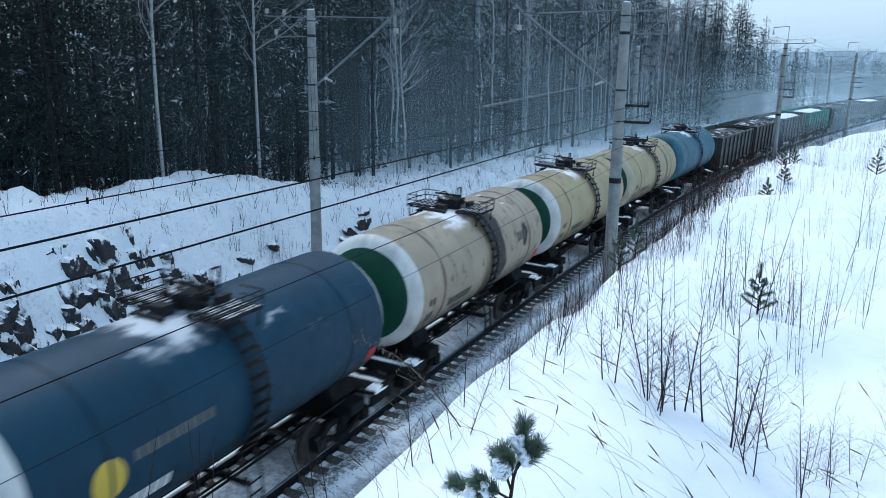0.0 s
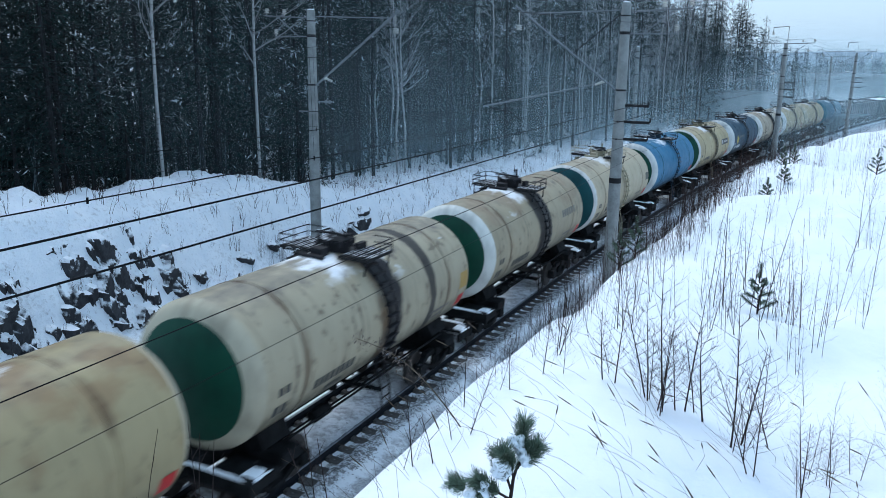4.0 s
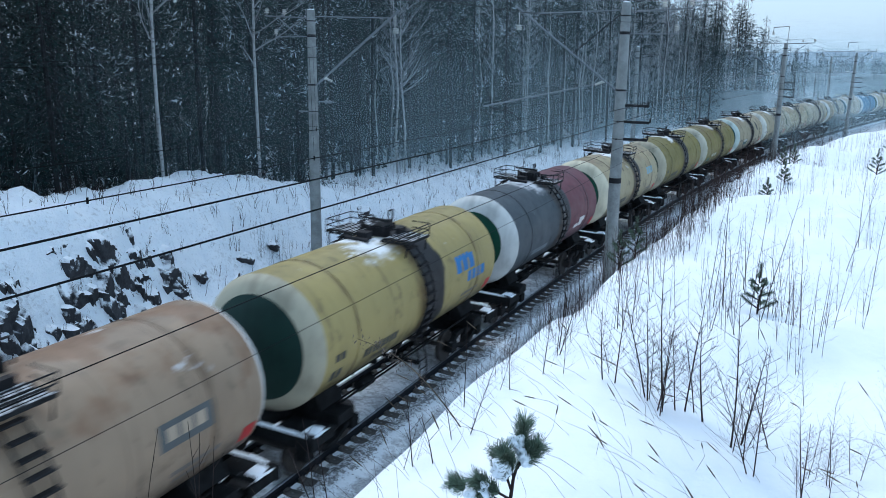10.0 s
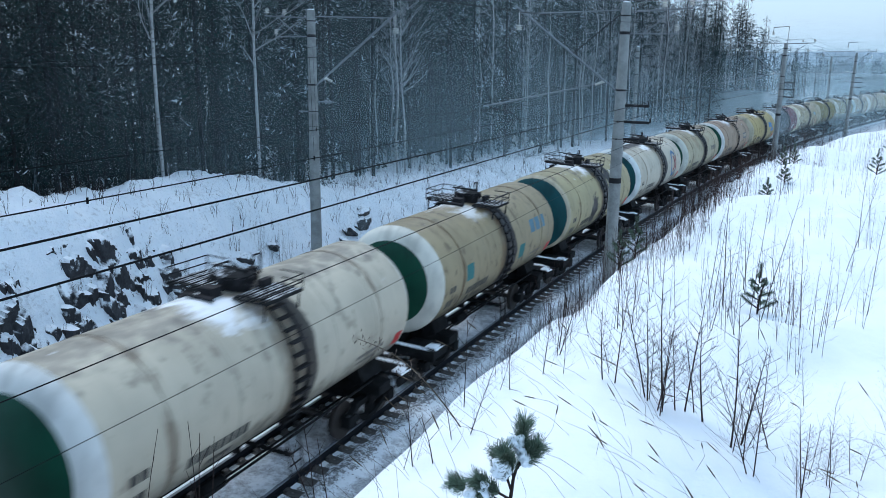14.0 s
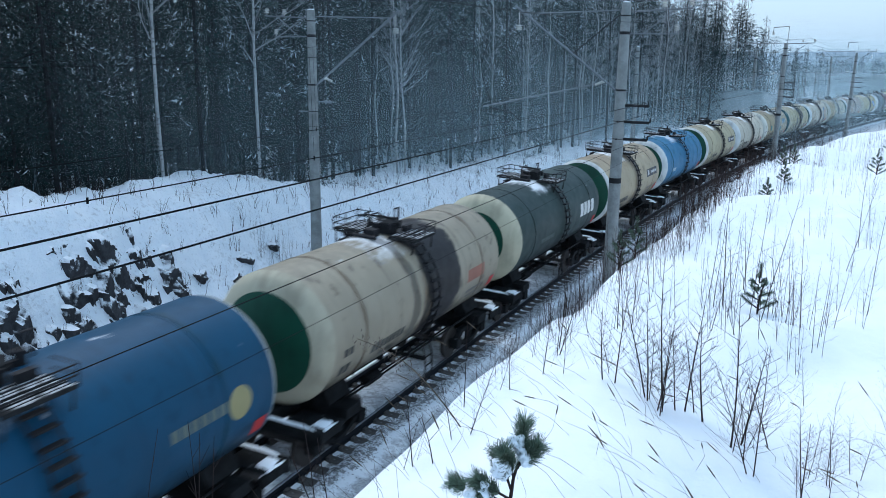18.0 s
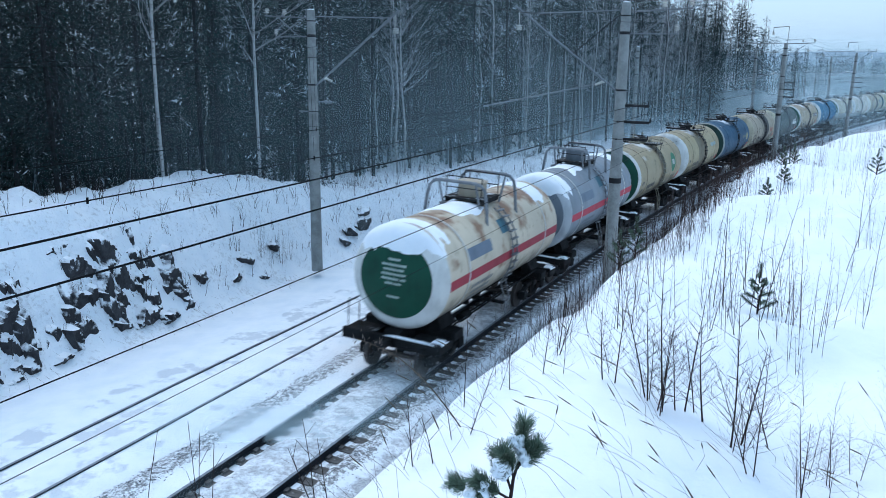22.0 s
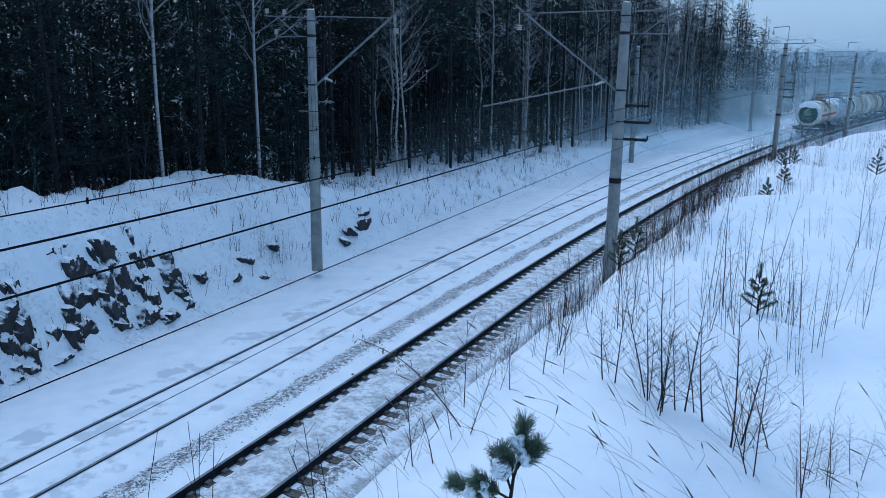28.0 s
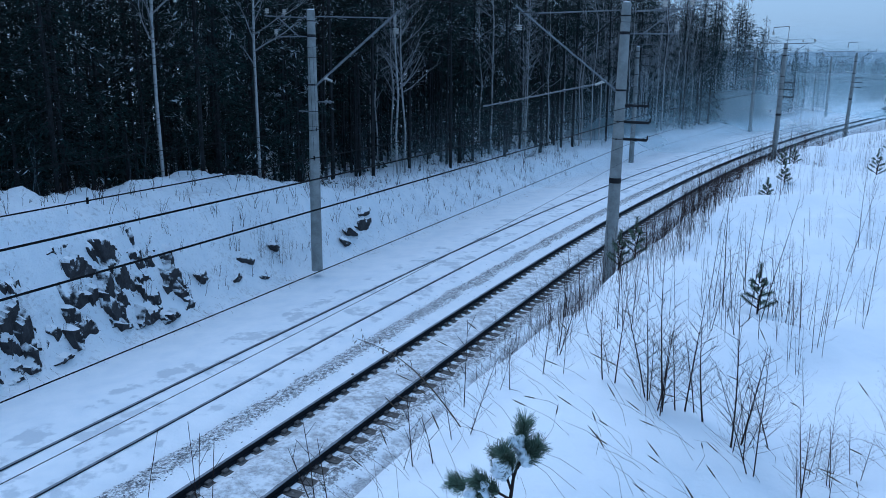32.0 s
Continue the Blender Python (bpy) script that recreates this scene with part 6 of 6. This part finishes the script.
for k in range(50):
    s = -6.5 + 20 * rs.random() if k < 25 else 1.0 + 9 * rs.random()
    lat = -rs.uniform(8.4, 9.6) - max(0, s - 3) * 0.12
    red = rs.random() < 0.55
    shrub(0, 0, rs.uniform(0.4, 0.9) if s > -3 else rs.uniform(0.2, 0.4), rs.randint(3, 5), 700 + k, M_SHRUB_RED if red else M_SHRUB, (s, lat), "thin bare reddish shrub on the crest of the bank" if red else "leafless dark-stemmed shrub standing in the snow")
for count, s0, s1, l0, l1, h0, h1, stems, red, text in ((28, 0.5, 16, 8.5, 10.0, 0.5, 1.0, 5, 0.7, "thicket of bare reddish-brown shoots on the crest"),
                                                        (66, -5.6, 1.0, 8.45, 9.25, 0.35, 0.68, 5, 0.5, "thicket of bare reddish-brown shoots on the crest"),
                                                        (14, -6.5, -4.5, 9.6, 10.4, 0.45, 0.9, 4, 0.2, "tall straight bare shoots standing in deep snow"),
                                                        (30, -7.4, -5.0, 8.4, 8.95, 0.3, 0.5, 4, 0.4, "low bare scrub along the edge of the bank")):
    for k in range(count):
        s = rs.uniform(s0, s1)
        lat = -rs.uniform(l0, l1) - max(0, s - 3) * 0.10
        shrub(0, 0, rs.uniform(h0, h1), rs.randint(stems - 1, stems + 1), 2000 + count * 100 + k, M_SHRUB_RED if rs.random() < red else M_SHRUB, (s, lat), text)


def bank_scrub():
    """Countless fine shoots: a dense hem on the crest of the bank, thinner over the snow behind it."""
    for mat, text, fields in ((M_SHRUB, "dense dark scrub on the crest of the snowy bank", ((620, -3.8, 7.5, 8.4, 9.2, 0.26, 0.58), (150, 5, 24, 8.6, 9.8, 0.3, 0.8), (110, -2.5, 12, 9.4, 12.4, 0.2, 0.5))),
                              (M_SHRUB_RED, "thin reddish shoots scattered over the snowy bank", ((220, -3.8, 7.5, 8.4, 9.4, 0.25, 0.55), (330, -3.0, 12, 9.3, 12.6, 0.2, 0.5), (130, 5, 24, 8.8, 12, 0.3, 0.7)))):
        kin = []
        for me in FAR_STEMS[mat.name]:
            co = np.zeros(len(me.vertices) * 3)
            me.vertices.foreach_get("co", co)
            kin.append((co.reshape(-1, 3), [tuple(f.vertices) for f in me.polygons]))
        b = MB()
        for count, s0, s1, l0, l1, h0, h1 in fields:
            for k in range(count):
                s = rs.uniform(s0, s1)
                lat = -rs.uniform(l0, l1) - max(0, s - 3) * 0.10
                x, y, z = at(s, lat, float(ground_z(s, lat)))
                f = rs.uniform(h0, h1) / 0.72
                m = pose(0, 0, 0, rs.gauss(0, 6), rs.gauss(0, 6), rs.uniform(0, 360)).to_3x3()
                co, fs = rs.choice(kin)
                b.add((co @ (np.array(m).T * f) + np.array((x, y, z))).tolist(), fs)
        tagged(new("bank_scrub", b.mesh("bank_scrub", mat, soft=False, fix=False)), text, "scrub", kind="stuff")


bank_scrub()
for k in range(20):
    s = -4 + 34 * rs.random()
    lat = -rs.uniform(9.6, 13.5)
    if math.hypot(*(Vector(at(s, lat)).xy)) < 5.5:
        continue
    shrub(0, 0, rs.uniform(0.25, 0.6), rs.randint(2, 3), 900 + k, M_SHRUB_RED if rs.random() < 0.4 else M_SHRUB, (s, lat), "thin leafless shrub on the snowy bank")
def bank_weeds():
    """Sparse bare weeds all over the far cutting and the near slope."""
    r = random.Random(61)
    b = MB()
    for k in range(1500):
        s = 1 + 55 * r.random() ** 1.1
        lat = 9.3 + 4.6 * r.random() if r.random() < 0.70 else -r.uniform(2.6, 7.6)
        if k >= 1150:
            s, lat = -6 + 24 * r.random(), -r.uniform(2.1, 8.2)
        p = Vector(at(s, lat, float(ground_z(s, lat)) - 0.04))
        H = r.uniform(0.15, 0.75) if lat > 0 else r.uniform(0.25, 0.7)
        for _ in range(r.randint(1, 3)):
            q, d = branch_tube(b, p + Vector((r.uniform(-0.1, 0.1), r.uniform(-0.1, 0.1), 0)), (r.uniform(-0.35, 0.35), r.uniform(-0.35, 0.35), 1), H * r.uniform(0.6, 1), 0.010 if lat > 0 else 0.007, r, 4, 3, 0.12)
            for pp, dd in zip(q[1:], d[1:]):
                branch_tube(b, pp, dd + Vector((r.uniform(-1, 1), r.uniform(-1, 1), 0.2)), H * 0.28, 0.0055 if lat > 0 else 0.0036, r, 2, 3, 0.25)
    ob = new("bank_weeds", b.mesh("bank_weeds", M_SHRUB, fix=False))
    tagged(ob, "sparse bare weeds on the snowy cutting", "weeds", kind="stuff")


bank_weeds()
for k in range(9):
    shrub(0, 0, rs.uniform(1.0, 1.6), 3, 1600 + k, M_SHRUB, (14.0 + rs.uniform(0, 2.2), 9.4 + rs.uniform(0, 1.2)), "tall bare shrub beside the mast")


def grass():
    """Dry stalks, some with seed heads, scattered over the banks."""
    r = random.Random(41)
    b = MB()
    for i in range(1300):
        near = i < 180
        if near:
            x, y = (r.uniform(-0.7, 1.2), r.uniform(2.7, 5.0)) if i < 120 else (r.uniform(0.7, 2.3), r.uniform(2.7, 4.6))
            s, lat = line_of(x, y)
            if lat > -8.35:
                continue
        else:
            s = -5 + 45 * r.random()
            lat = -r.uniform(2.2, 8.2) if r.random() < 0.6 else 8.0 + 3.5 * r.random()
        p = Vector(at(s, lat, float(ground_z(s, lat)) - 0.02))
        H = r.uniform(0.12, 0.42) if near else r.uniform(0.15, 0.45)
        lean = Vector((r.gauss(-0.55, 0.45), r.gauss(0.0, 0.45), 0.8)).normalized()
        mid = p + lean * H * 0.6
        tip = p + lean * H + Vector((-0.12 * H, 0, -0.04 * H))
        w = 0.0009 if near else 0.0026
        b.tube([p, mid, tip], [w, w, w * 0.6], 3, False)
        if r.random() < (0.4 if near else 0.2):
            d = (tip - mid).normalized()
            b.tube([tip, tip + d * 0.015, tip + d * 0.06, tip + d * 0.085], [w, w * 3.4, w * 3.0, w * 0.5], 5, False)
    ob = new("dry_grass", b.mesh("dry_grass", M_STRAW, fix=False))
    tagged(ob, "dry grass stalks sticking out of the snow", "grass", kind="stuff")


grass()


def near_stalk(base, tip, bend, seed):
    """A single bare stalk with a few short side twigs, standing on the edge of the bank."""
    r = random.Random(seed)
    x, y = base
    p, q = Vector((x, y, ground_at(x, y) - 0.05)), Vector(tip)
    pts = [p.lerp(q, k / 7) + Vector((bend * math.sin(math.pi * k / 7), 0, 0)) for k in range(8)]
    b = MB().tube(pts, [0.0034 - 0.0003 * k for k in range(8)], 5, False)
    for k in range(3, 7):
        side = -1 if k % 2 else 1
        b.tube([pts[k], pts[k] + Vector((side * r.uniform(0.02, 0.07), r.uniform(-0.03, 0.03), r.uniform(0.06, 0.12)))], [0.0018, 0.0008], 3, False)
    tagged(new("bare_stalk", b.mesh("bare_stalk", M_SHRUB, fix=False)), "thin bare stalk on the edge of the snowy bank", "weed", "stalks on the edge of the bank")


for k, (base, tip, bend) in enumerate((((-1.16, 2.85), (-1.24, 3.34, 6.94), -0.07), ((-0.98, 2.95), (-1.14, 3.44, 6.93), 0.02), ((-0.96, 2.92), (-1.02, 3.42, 6.87), 0.0), ((-0.95, 2.93), (-1.10, 3.47, 6.86), -0.02), ((-0.55, 3.3), (-0.66, 3.63, 6.86), 0.01),
                                       ((-0.52, 3.25), (-0.71, 3.51, 6.77), 0.0), ((-0.50, 3.4), (-0.59, 3.61, 6.77), 0.0), ((0.12, 4.3), (0.14, 4.4, 7.11), 0.0), ((-0.14, 3.7), (-0.17, 3.74, 6.92), 0.0), ((-0.04, 3.7), (-0.10, 3.72, 6.83), 0.01))):
    near_stalk(base, tip, bend, 820 + k)


def dry_weed(base, top, seed):
    """A brown withered weed that leans out from the bank, with curled leaves along its arching top."""
    r = random.Random(seed)
    x, y = base
    p, q = Vector((x, y, ground_at(x, y) - 0.04)), Vector(top)
    root = empty("dry_weed", Matrix.Translation(p))
    tagged(root, "withered brown weed with curled leaves leaning out from the bank", "weed")
    up = Vector((0, 0, 0.10))
    pts = [p.lerp(q, k / 10) + up * math.sin(math.pi * k / 10) - p for k in range(11)]
    part("stem", MB().tube(pts, [0.004 - 0.00025 * k for k in range(11)], 5, False).mesh("stem", M_STRAW, fix=False), root)
    leaf = MB()
    for k in range(5):
        v = k / 4
        w = 0.007 * math.sin(math.pi * (0.1 + 0.85 * v))
        leaf.v += [(v * 0.045, -w, -0.02 * v * v), (v * 0.045, w, -0.02 * v * v + 0.004)]
    leaf.f = [(2 * k, 2 * k + 2, 2 * k + 3, 2 * k + 1) for k in range(4)]
    leaf.m = [0] * 4
    leaf_me = leaf.mesh("leaf", M_DEAD_LEAF, fix=False)
    for k in range(120):
        i = 4 + 6 * r.random()
        c = pts[int(i)].lerp(pts[min(10, int(i) + 1)], i % 1)
        ob = part("leaf", leaf_me, root)
        f = r.uniform(0.2, 0.5)
        ob.matrix_basis = Matrix.Translation(c + Vector((r.gauss(0, 0.02), r.gauss(0, 0.02), r.gauss(0.0, 0.022)))) @ pose(0, 0, 0, r.uniform(-40, 40), r.uniform(-20, 70), r.uniform(0, 360)) @ Matrix.Diagonal((f, f, f, 1))


dry_weed((0.12, 4.07), (-0.43, 3.95, 7.15), 5)


def needle_shoot(rng, p, d, L, n, length, width):
    """Needles standing round a shoot from p along d."""
    d = d / np.linalg.norm(d)
    t = rng.uniform(0.05, 1.0, n)
    c = p + d * (t * L)[:, None]
    v = rng.normal(0, 1, (n, 3))
    v -= (v @ d)[:, None] * d
    v /= np.linalg.norm(v, axis=1)[:, None]
    v = v * 0.8 + d * rng.uniform(0.5, 1.0, n)[:, None]
    v /= np.linalg.norm(v, axis=1)[:, None]
    a = np.cross(v, rng.normal(0, 1, (n, 3)))
    a /= np.linalg.norm(a, axis=1)[:, None]
    Ln = (length * rng.uniform(0.7, 1.2, n))[:, None]
    return np.stack([c - a * width, c + a * width, c + v * Ln + a * width * 0.4, c + v * Ln - a * width * 0.4], 1)


def young_pine(x, y, H, seed, shoots, snowy, label, z=None, length=0.058, width=0.0013, count=850):
    rng = np.random.RandomState(seed)
    z = ground_at(x, y) if z is None else z
    root = empty("young_pine", Matrix.Translation((x, y, z)))
    tagged(root, label, "pine sapling", "young pines on the bank")
    stem = MB()
    stem.tube([(0, 0, -0.1), (0.01, 0, H * 0.2), (0.06 * H, 0, H * 0.5), (0.16 * H, 0, H * 0.85)], [0.011 * H / 0.4, 0.009 * H / 0.4, 0.007 * H / 0.4, 0.004], 6)
    lumps = []
    for k, (px, pz, dx, dy, dz, L) in enumerate(shoots):
        p = np.array([px * H, 0.0, pz * H])
        d = np.array([dx, dy, dz], float)
        d /= np.linalg.norm(d)
        e = p + d * L * H
        stem.tube([tuple(p), tuple(p + d * L * H * 0.5), tuple(e)], [0.006, 0.005, 0.003], 5)
        part("shoot", quads_mesh("shoot", needle_shoot(rng, p + d * L * H * 0.25, d, L * H * 0.8, count, length, width), M_PINE_NEAR), root)
        lumps.append(p + d * L * H * 0.62)
    part("stem", stem.mesh("stem", M_SHRUB), root)
    if snowy:
        for c in lumps:
            for j in range(3):
                me = stone_mesh(seed + int(c[2] * 100) + 31 * j, 0.026 - 0.005 * j, 0.7, 3)
                me.materials.append(M_SNOW)
                me.polygons.foreach_set("use_smooth", [True] * len(me.polygons))
                ob = part("snow_clump", me, root, "clump of snow on the needles")
                ob.location = (c[0] - 0.012 + 0.014 * (j - 1), c[1] - 0.016 + 0.01 * j, c[2] + 0.004 - 0.022 * j)
    return root


young_pine(0.26, 2.98, 0.38, 3, ((0.02, 0.25, -0.7, -0.1, 0.5, 0.42), (0.04, 0.35, -0.35, 0.1, 1.0, 0.42), (0.10, 0.60, 0.12, 0, 1.0, 0.50), (0.10, 0.62, 0.6, -0.2, 0.8, 0.32), (0.06, 0.5, -0.25, -0.4, 0.8, 0.40), (0.01, 0.2, -0.95, 0.2, 0.30, 0.60)), True, "snow-clotted young pine sapling leaning out of deep snow")
PINE_SHOOTS = tuple((0.0, 0.08 + 0.065 * k, math.cos(k * 2.4), math.sin(k * 2.4), 0.55, 0.42 * (1.05 - 0.065 * k)) for k in range(12)) + ((0.0, 0.75, 0.05, 0, 1, 0.4),)
for k, (x, y, H) in enumerate(((2.52, 6.36, 0.36), (7.5, 14.26, 0.42), (7.9, 14.0, 0.36), (7.0, 16.5, 0.34), (6.3, 15.3, 0.34), (8.4, 12.6, 0.3), (9.3, 17.2, 0.4), (4.9, 12.4, 0.3), (5.6, 13.5, 0.3), (2.0, 8.4, 0.36), (1.75, 8.0, 0.34))):
    young_pine(x, y, H, 60 + k, PINE_SHOOTS, False, "small dark young pine on the snowy bank", length=0.030, width=0.0011, count=260)

# ---------------------------------------------------------------- blown snow hanging over the line
def dust_material():
    """Fine airborne snow: mostly clear, thicker in wisps."""
    n = Nodes("airborne_snow", 1.0)
    t = n.t
    x, y, z = n.xyz()
    ex = n.math("SUBTRACT", 1.0, n.math("MULTIPLY", x, x), clamp=True)
    ez = n.math("SUBTRACT", 1.0, n.step(z, -0.6, 1.0))
    wisp = n.step(n.noise(1.6, 4, n.gen((1.2, 1, 1.0))), 0.25, 0.75)
    dens = n.math("MULTIPLY", n.math("MULTIPLY", ex, ez), n.math("ADD", 0.45, n.math("MULTIPLY", wisp, 0.55)))
    info = t.nodes.new("ShaderNodeObjectInfo")
    amount = n.math("MULTIPLY", dens, info.outputs["Alpha"])
    d = t.nodes.new("ShaderNodeBsdfDiffuse")
    d.inputs[0].default_value = (0.66, 0.86, 0.93, 1)
    tl = t.nodes.new("ShaderNodeBsdfTranslucent")
    tl.inputs[0].default_value = (0.66, 0.86, 0.93, 1)
    tr = t.nodes.new("ShaderNodeBsdfTransparent")
    m1, m2 = t.nodes.new("ShaderNodeMixShader"), t.nodes.new("ShaderNodeMixShader")
    t.links.new(d.outputs[0], m1.inputs[1])
    t.links.new(tl.outputs[0], m1.inputs[2])
    t.links.new(amount, m2.inputs[0])
    t.links.new(tr.outputs[0], m2.inputs[1])
    t.links.new(m1.outputs[0], m2.inputs[2])
    t.links.new(m2.outputs[0], t.nodes["Material Output"].inputs[0])
    return n.mat


M_DUST = dust_material()
DUST_ME = MB()
for i in range(13):
    for j in range(7):
        u, v = -1 + i / 6, -1 + j / 3
        DUST_ME.v.append((u, 0.12 * (1 - u * u) + 0.05 * math.sin(5 * v + 3 * u), v))
DUST_ME.f = [(i * 7 + j, i * 7 + 7 + j, i * 7 + 8 + j, i * 7 + j + 1) for i in range(12) for j in range(6)]
DUST_ME.m = [0] * len(DUST_ME.f)
DUST = DUST_ME.mesh("snow_dust", M_DUST, fix=False)


def dust_pose(s, lat, w, h):
    x, y, z = at(s, lat, h * 0.82)
    return Matrix.Translation((x, y, z)) @ pose(0, 0, 0, 0, 0, -math.degrees(math.atan2(x, y))), (w / 2, w / 10, h)


DRIFTS = []
TRAIL = []
for s, lat, w, h, k in ((10, 12.5, 26, 13, 0.06), (24, 12.2, 28, 13, 0.10), (36, 12.0, 26, 13, 0.12), (50, 11.6, 30, 13, 0.18), (17, 12.2, 26, 13, 0.08), (40, 11, 26, 4.0, 0.14),
                        (70, 8, 40, 5.5, 0.36), (104, 8, 60, 8.0, 0.42), (160, 6, 120, 11, 0.42), (300, 0, 260, 15, 0.42)):
    m, size = dust_pose(s, lat, w, h)
    ob = new("snow_dust", DUST)
    ob.matrix_basis = m @ Matrix.Diagonal((*size, 1))
    ob.color = (1, 1, 1, k)
    tagged(ob, "thin veil of wind-blown snow over the line", "blown snow", kind="stuff")
    DRIFTS.append((ob, s, lat, w, h, (2 if s == 17 else 1) if h == 13 else 0))

for back, w, h, k in ((4.5, 8.0, 1.2, 0.40), (13.0, 10.0, 1.5, 0.42)):
    m, size = dust_pose(20 - back, 0, w, h)
    ob = new("snow_dust", DUST)
    ob.matrix_basis = m @ Matrix.Diagonal((*size, 1))
    ob.color = (1, 1, 1, k)
    tagged(ob, "powder snow whirled up behind the train", "blown snow", kind="stuff")
    TRAIL.append((ob, back, w, h))

# ---------------------------------------------------------------- sleepers of the near track, one by one
for k in range(300):
    s = -7.0 + 0.545 * k
    ob = part("sleeper", SLEEPER, near_track)
    ob.matrix_basis = Matrix.Translation(at(s)) @ Euler((math.atan(CANT), 0, math.pi / 2 - head_angle(s))).to_matrix().to_4x4()

# ---------------------------------------------------------------- what moves
TAIL_POLY = (-87.3364, 254.3759, -0.3973, -9.5812, -4.8411, 5.3086, 3.7756)


def train_tail(t):
    """Place along the line of the train's last beam, t seconds into the shot."""
    u = (t - 16.0) / 16.0
    return sum(k * u ** i for i, k in enumerate(TAIL_POLY))


def wagon_pose(s, half):
    """A wagon whose bogies stand on the line half metres before and behind s."""
    a, b = Vector(at(s - half)), Vector(at(s + half))
    d = b - a
    rot = Euler((math.atan(CANT), -math.atan2(d.z, math.hypot(d.x, d.y)), math.atan2(d.y, d.x))).to_matrix().to_4x4()
    return Matrix.Translation((a + b) / 2) @ rot


def motions():
    offset = -0.585
    for root, pitch, wheels in WAGONS:
        walk(root, [(i * 1.0, wagon_pose(train_tail(i * 1.0) + offset + pitch / 2, 3.75)) for i in range(33)])
        offset += pitch
    # the wheelsets of the last wagons turn as they roll
    for root, pitch, wheels in WAGONS[:2]:
        for w in wheels:
            x = w.location.x
            rows = []
            for i in range(961):
                t = i / 30
                rows.append((t, Matrix.Translation((x, 0, 0.475)) @ Matrix.Rotation((train_tail(t) / 0.475) % (2 * math.pi), 4, "Y")))
            walk(w, rows)
    for ob, back, w, h in TRAIL:
        size = ob.scale.copy()
        walk(ob, [(i * 1.0, dust_pose(train_tail(i * 1.0) - back, 0.2, w, h)[0]) for i in range(33)])
        ob.scale = size
    # the wind of the train holds the powder up beside it; then it drifts off into the wood
    for ob, s, lat, w, h, drawn in DRIFTS:
        size = ob.scale.copy()
        rows = []
        for i in range(33):
            q = s + 0.05 * i + (1.0 * max(0, 12 - i) if drawn == 2 else 0)
            side = 0.06 * i + (5.0 * (1 - float(smooth(i, 3, 15))) if drawn and s < 30 else 0)
            if drawn:
                side += 24 * float(smooth(train_tail(i * 1.0), q - 2, q + 62))
            rows.append((i * 1.0, dust_pose(q, lat + side, w, h)[0]))
        walk(ob, rows)
        ob.scale = size


motions()
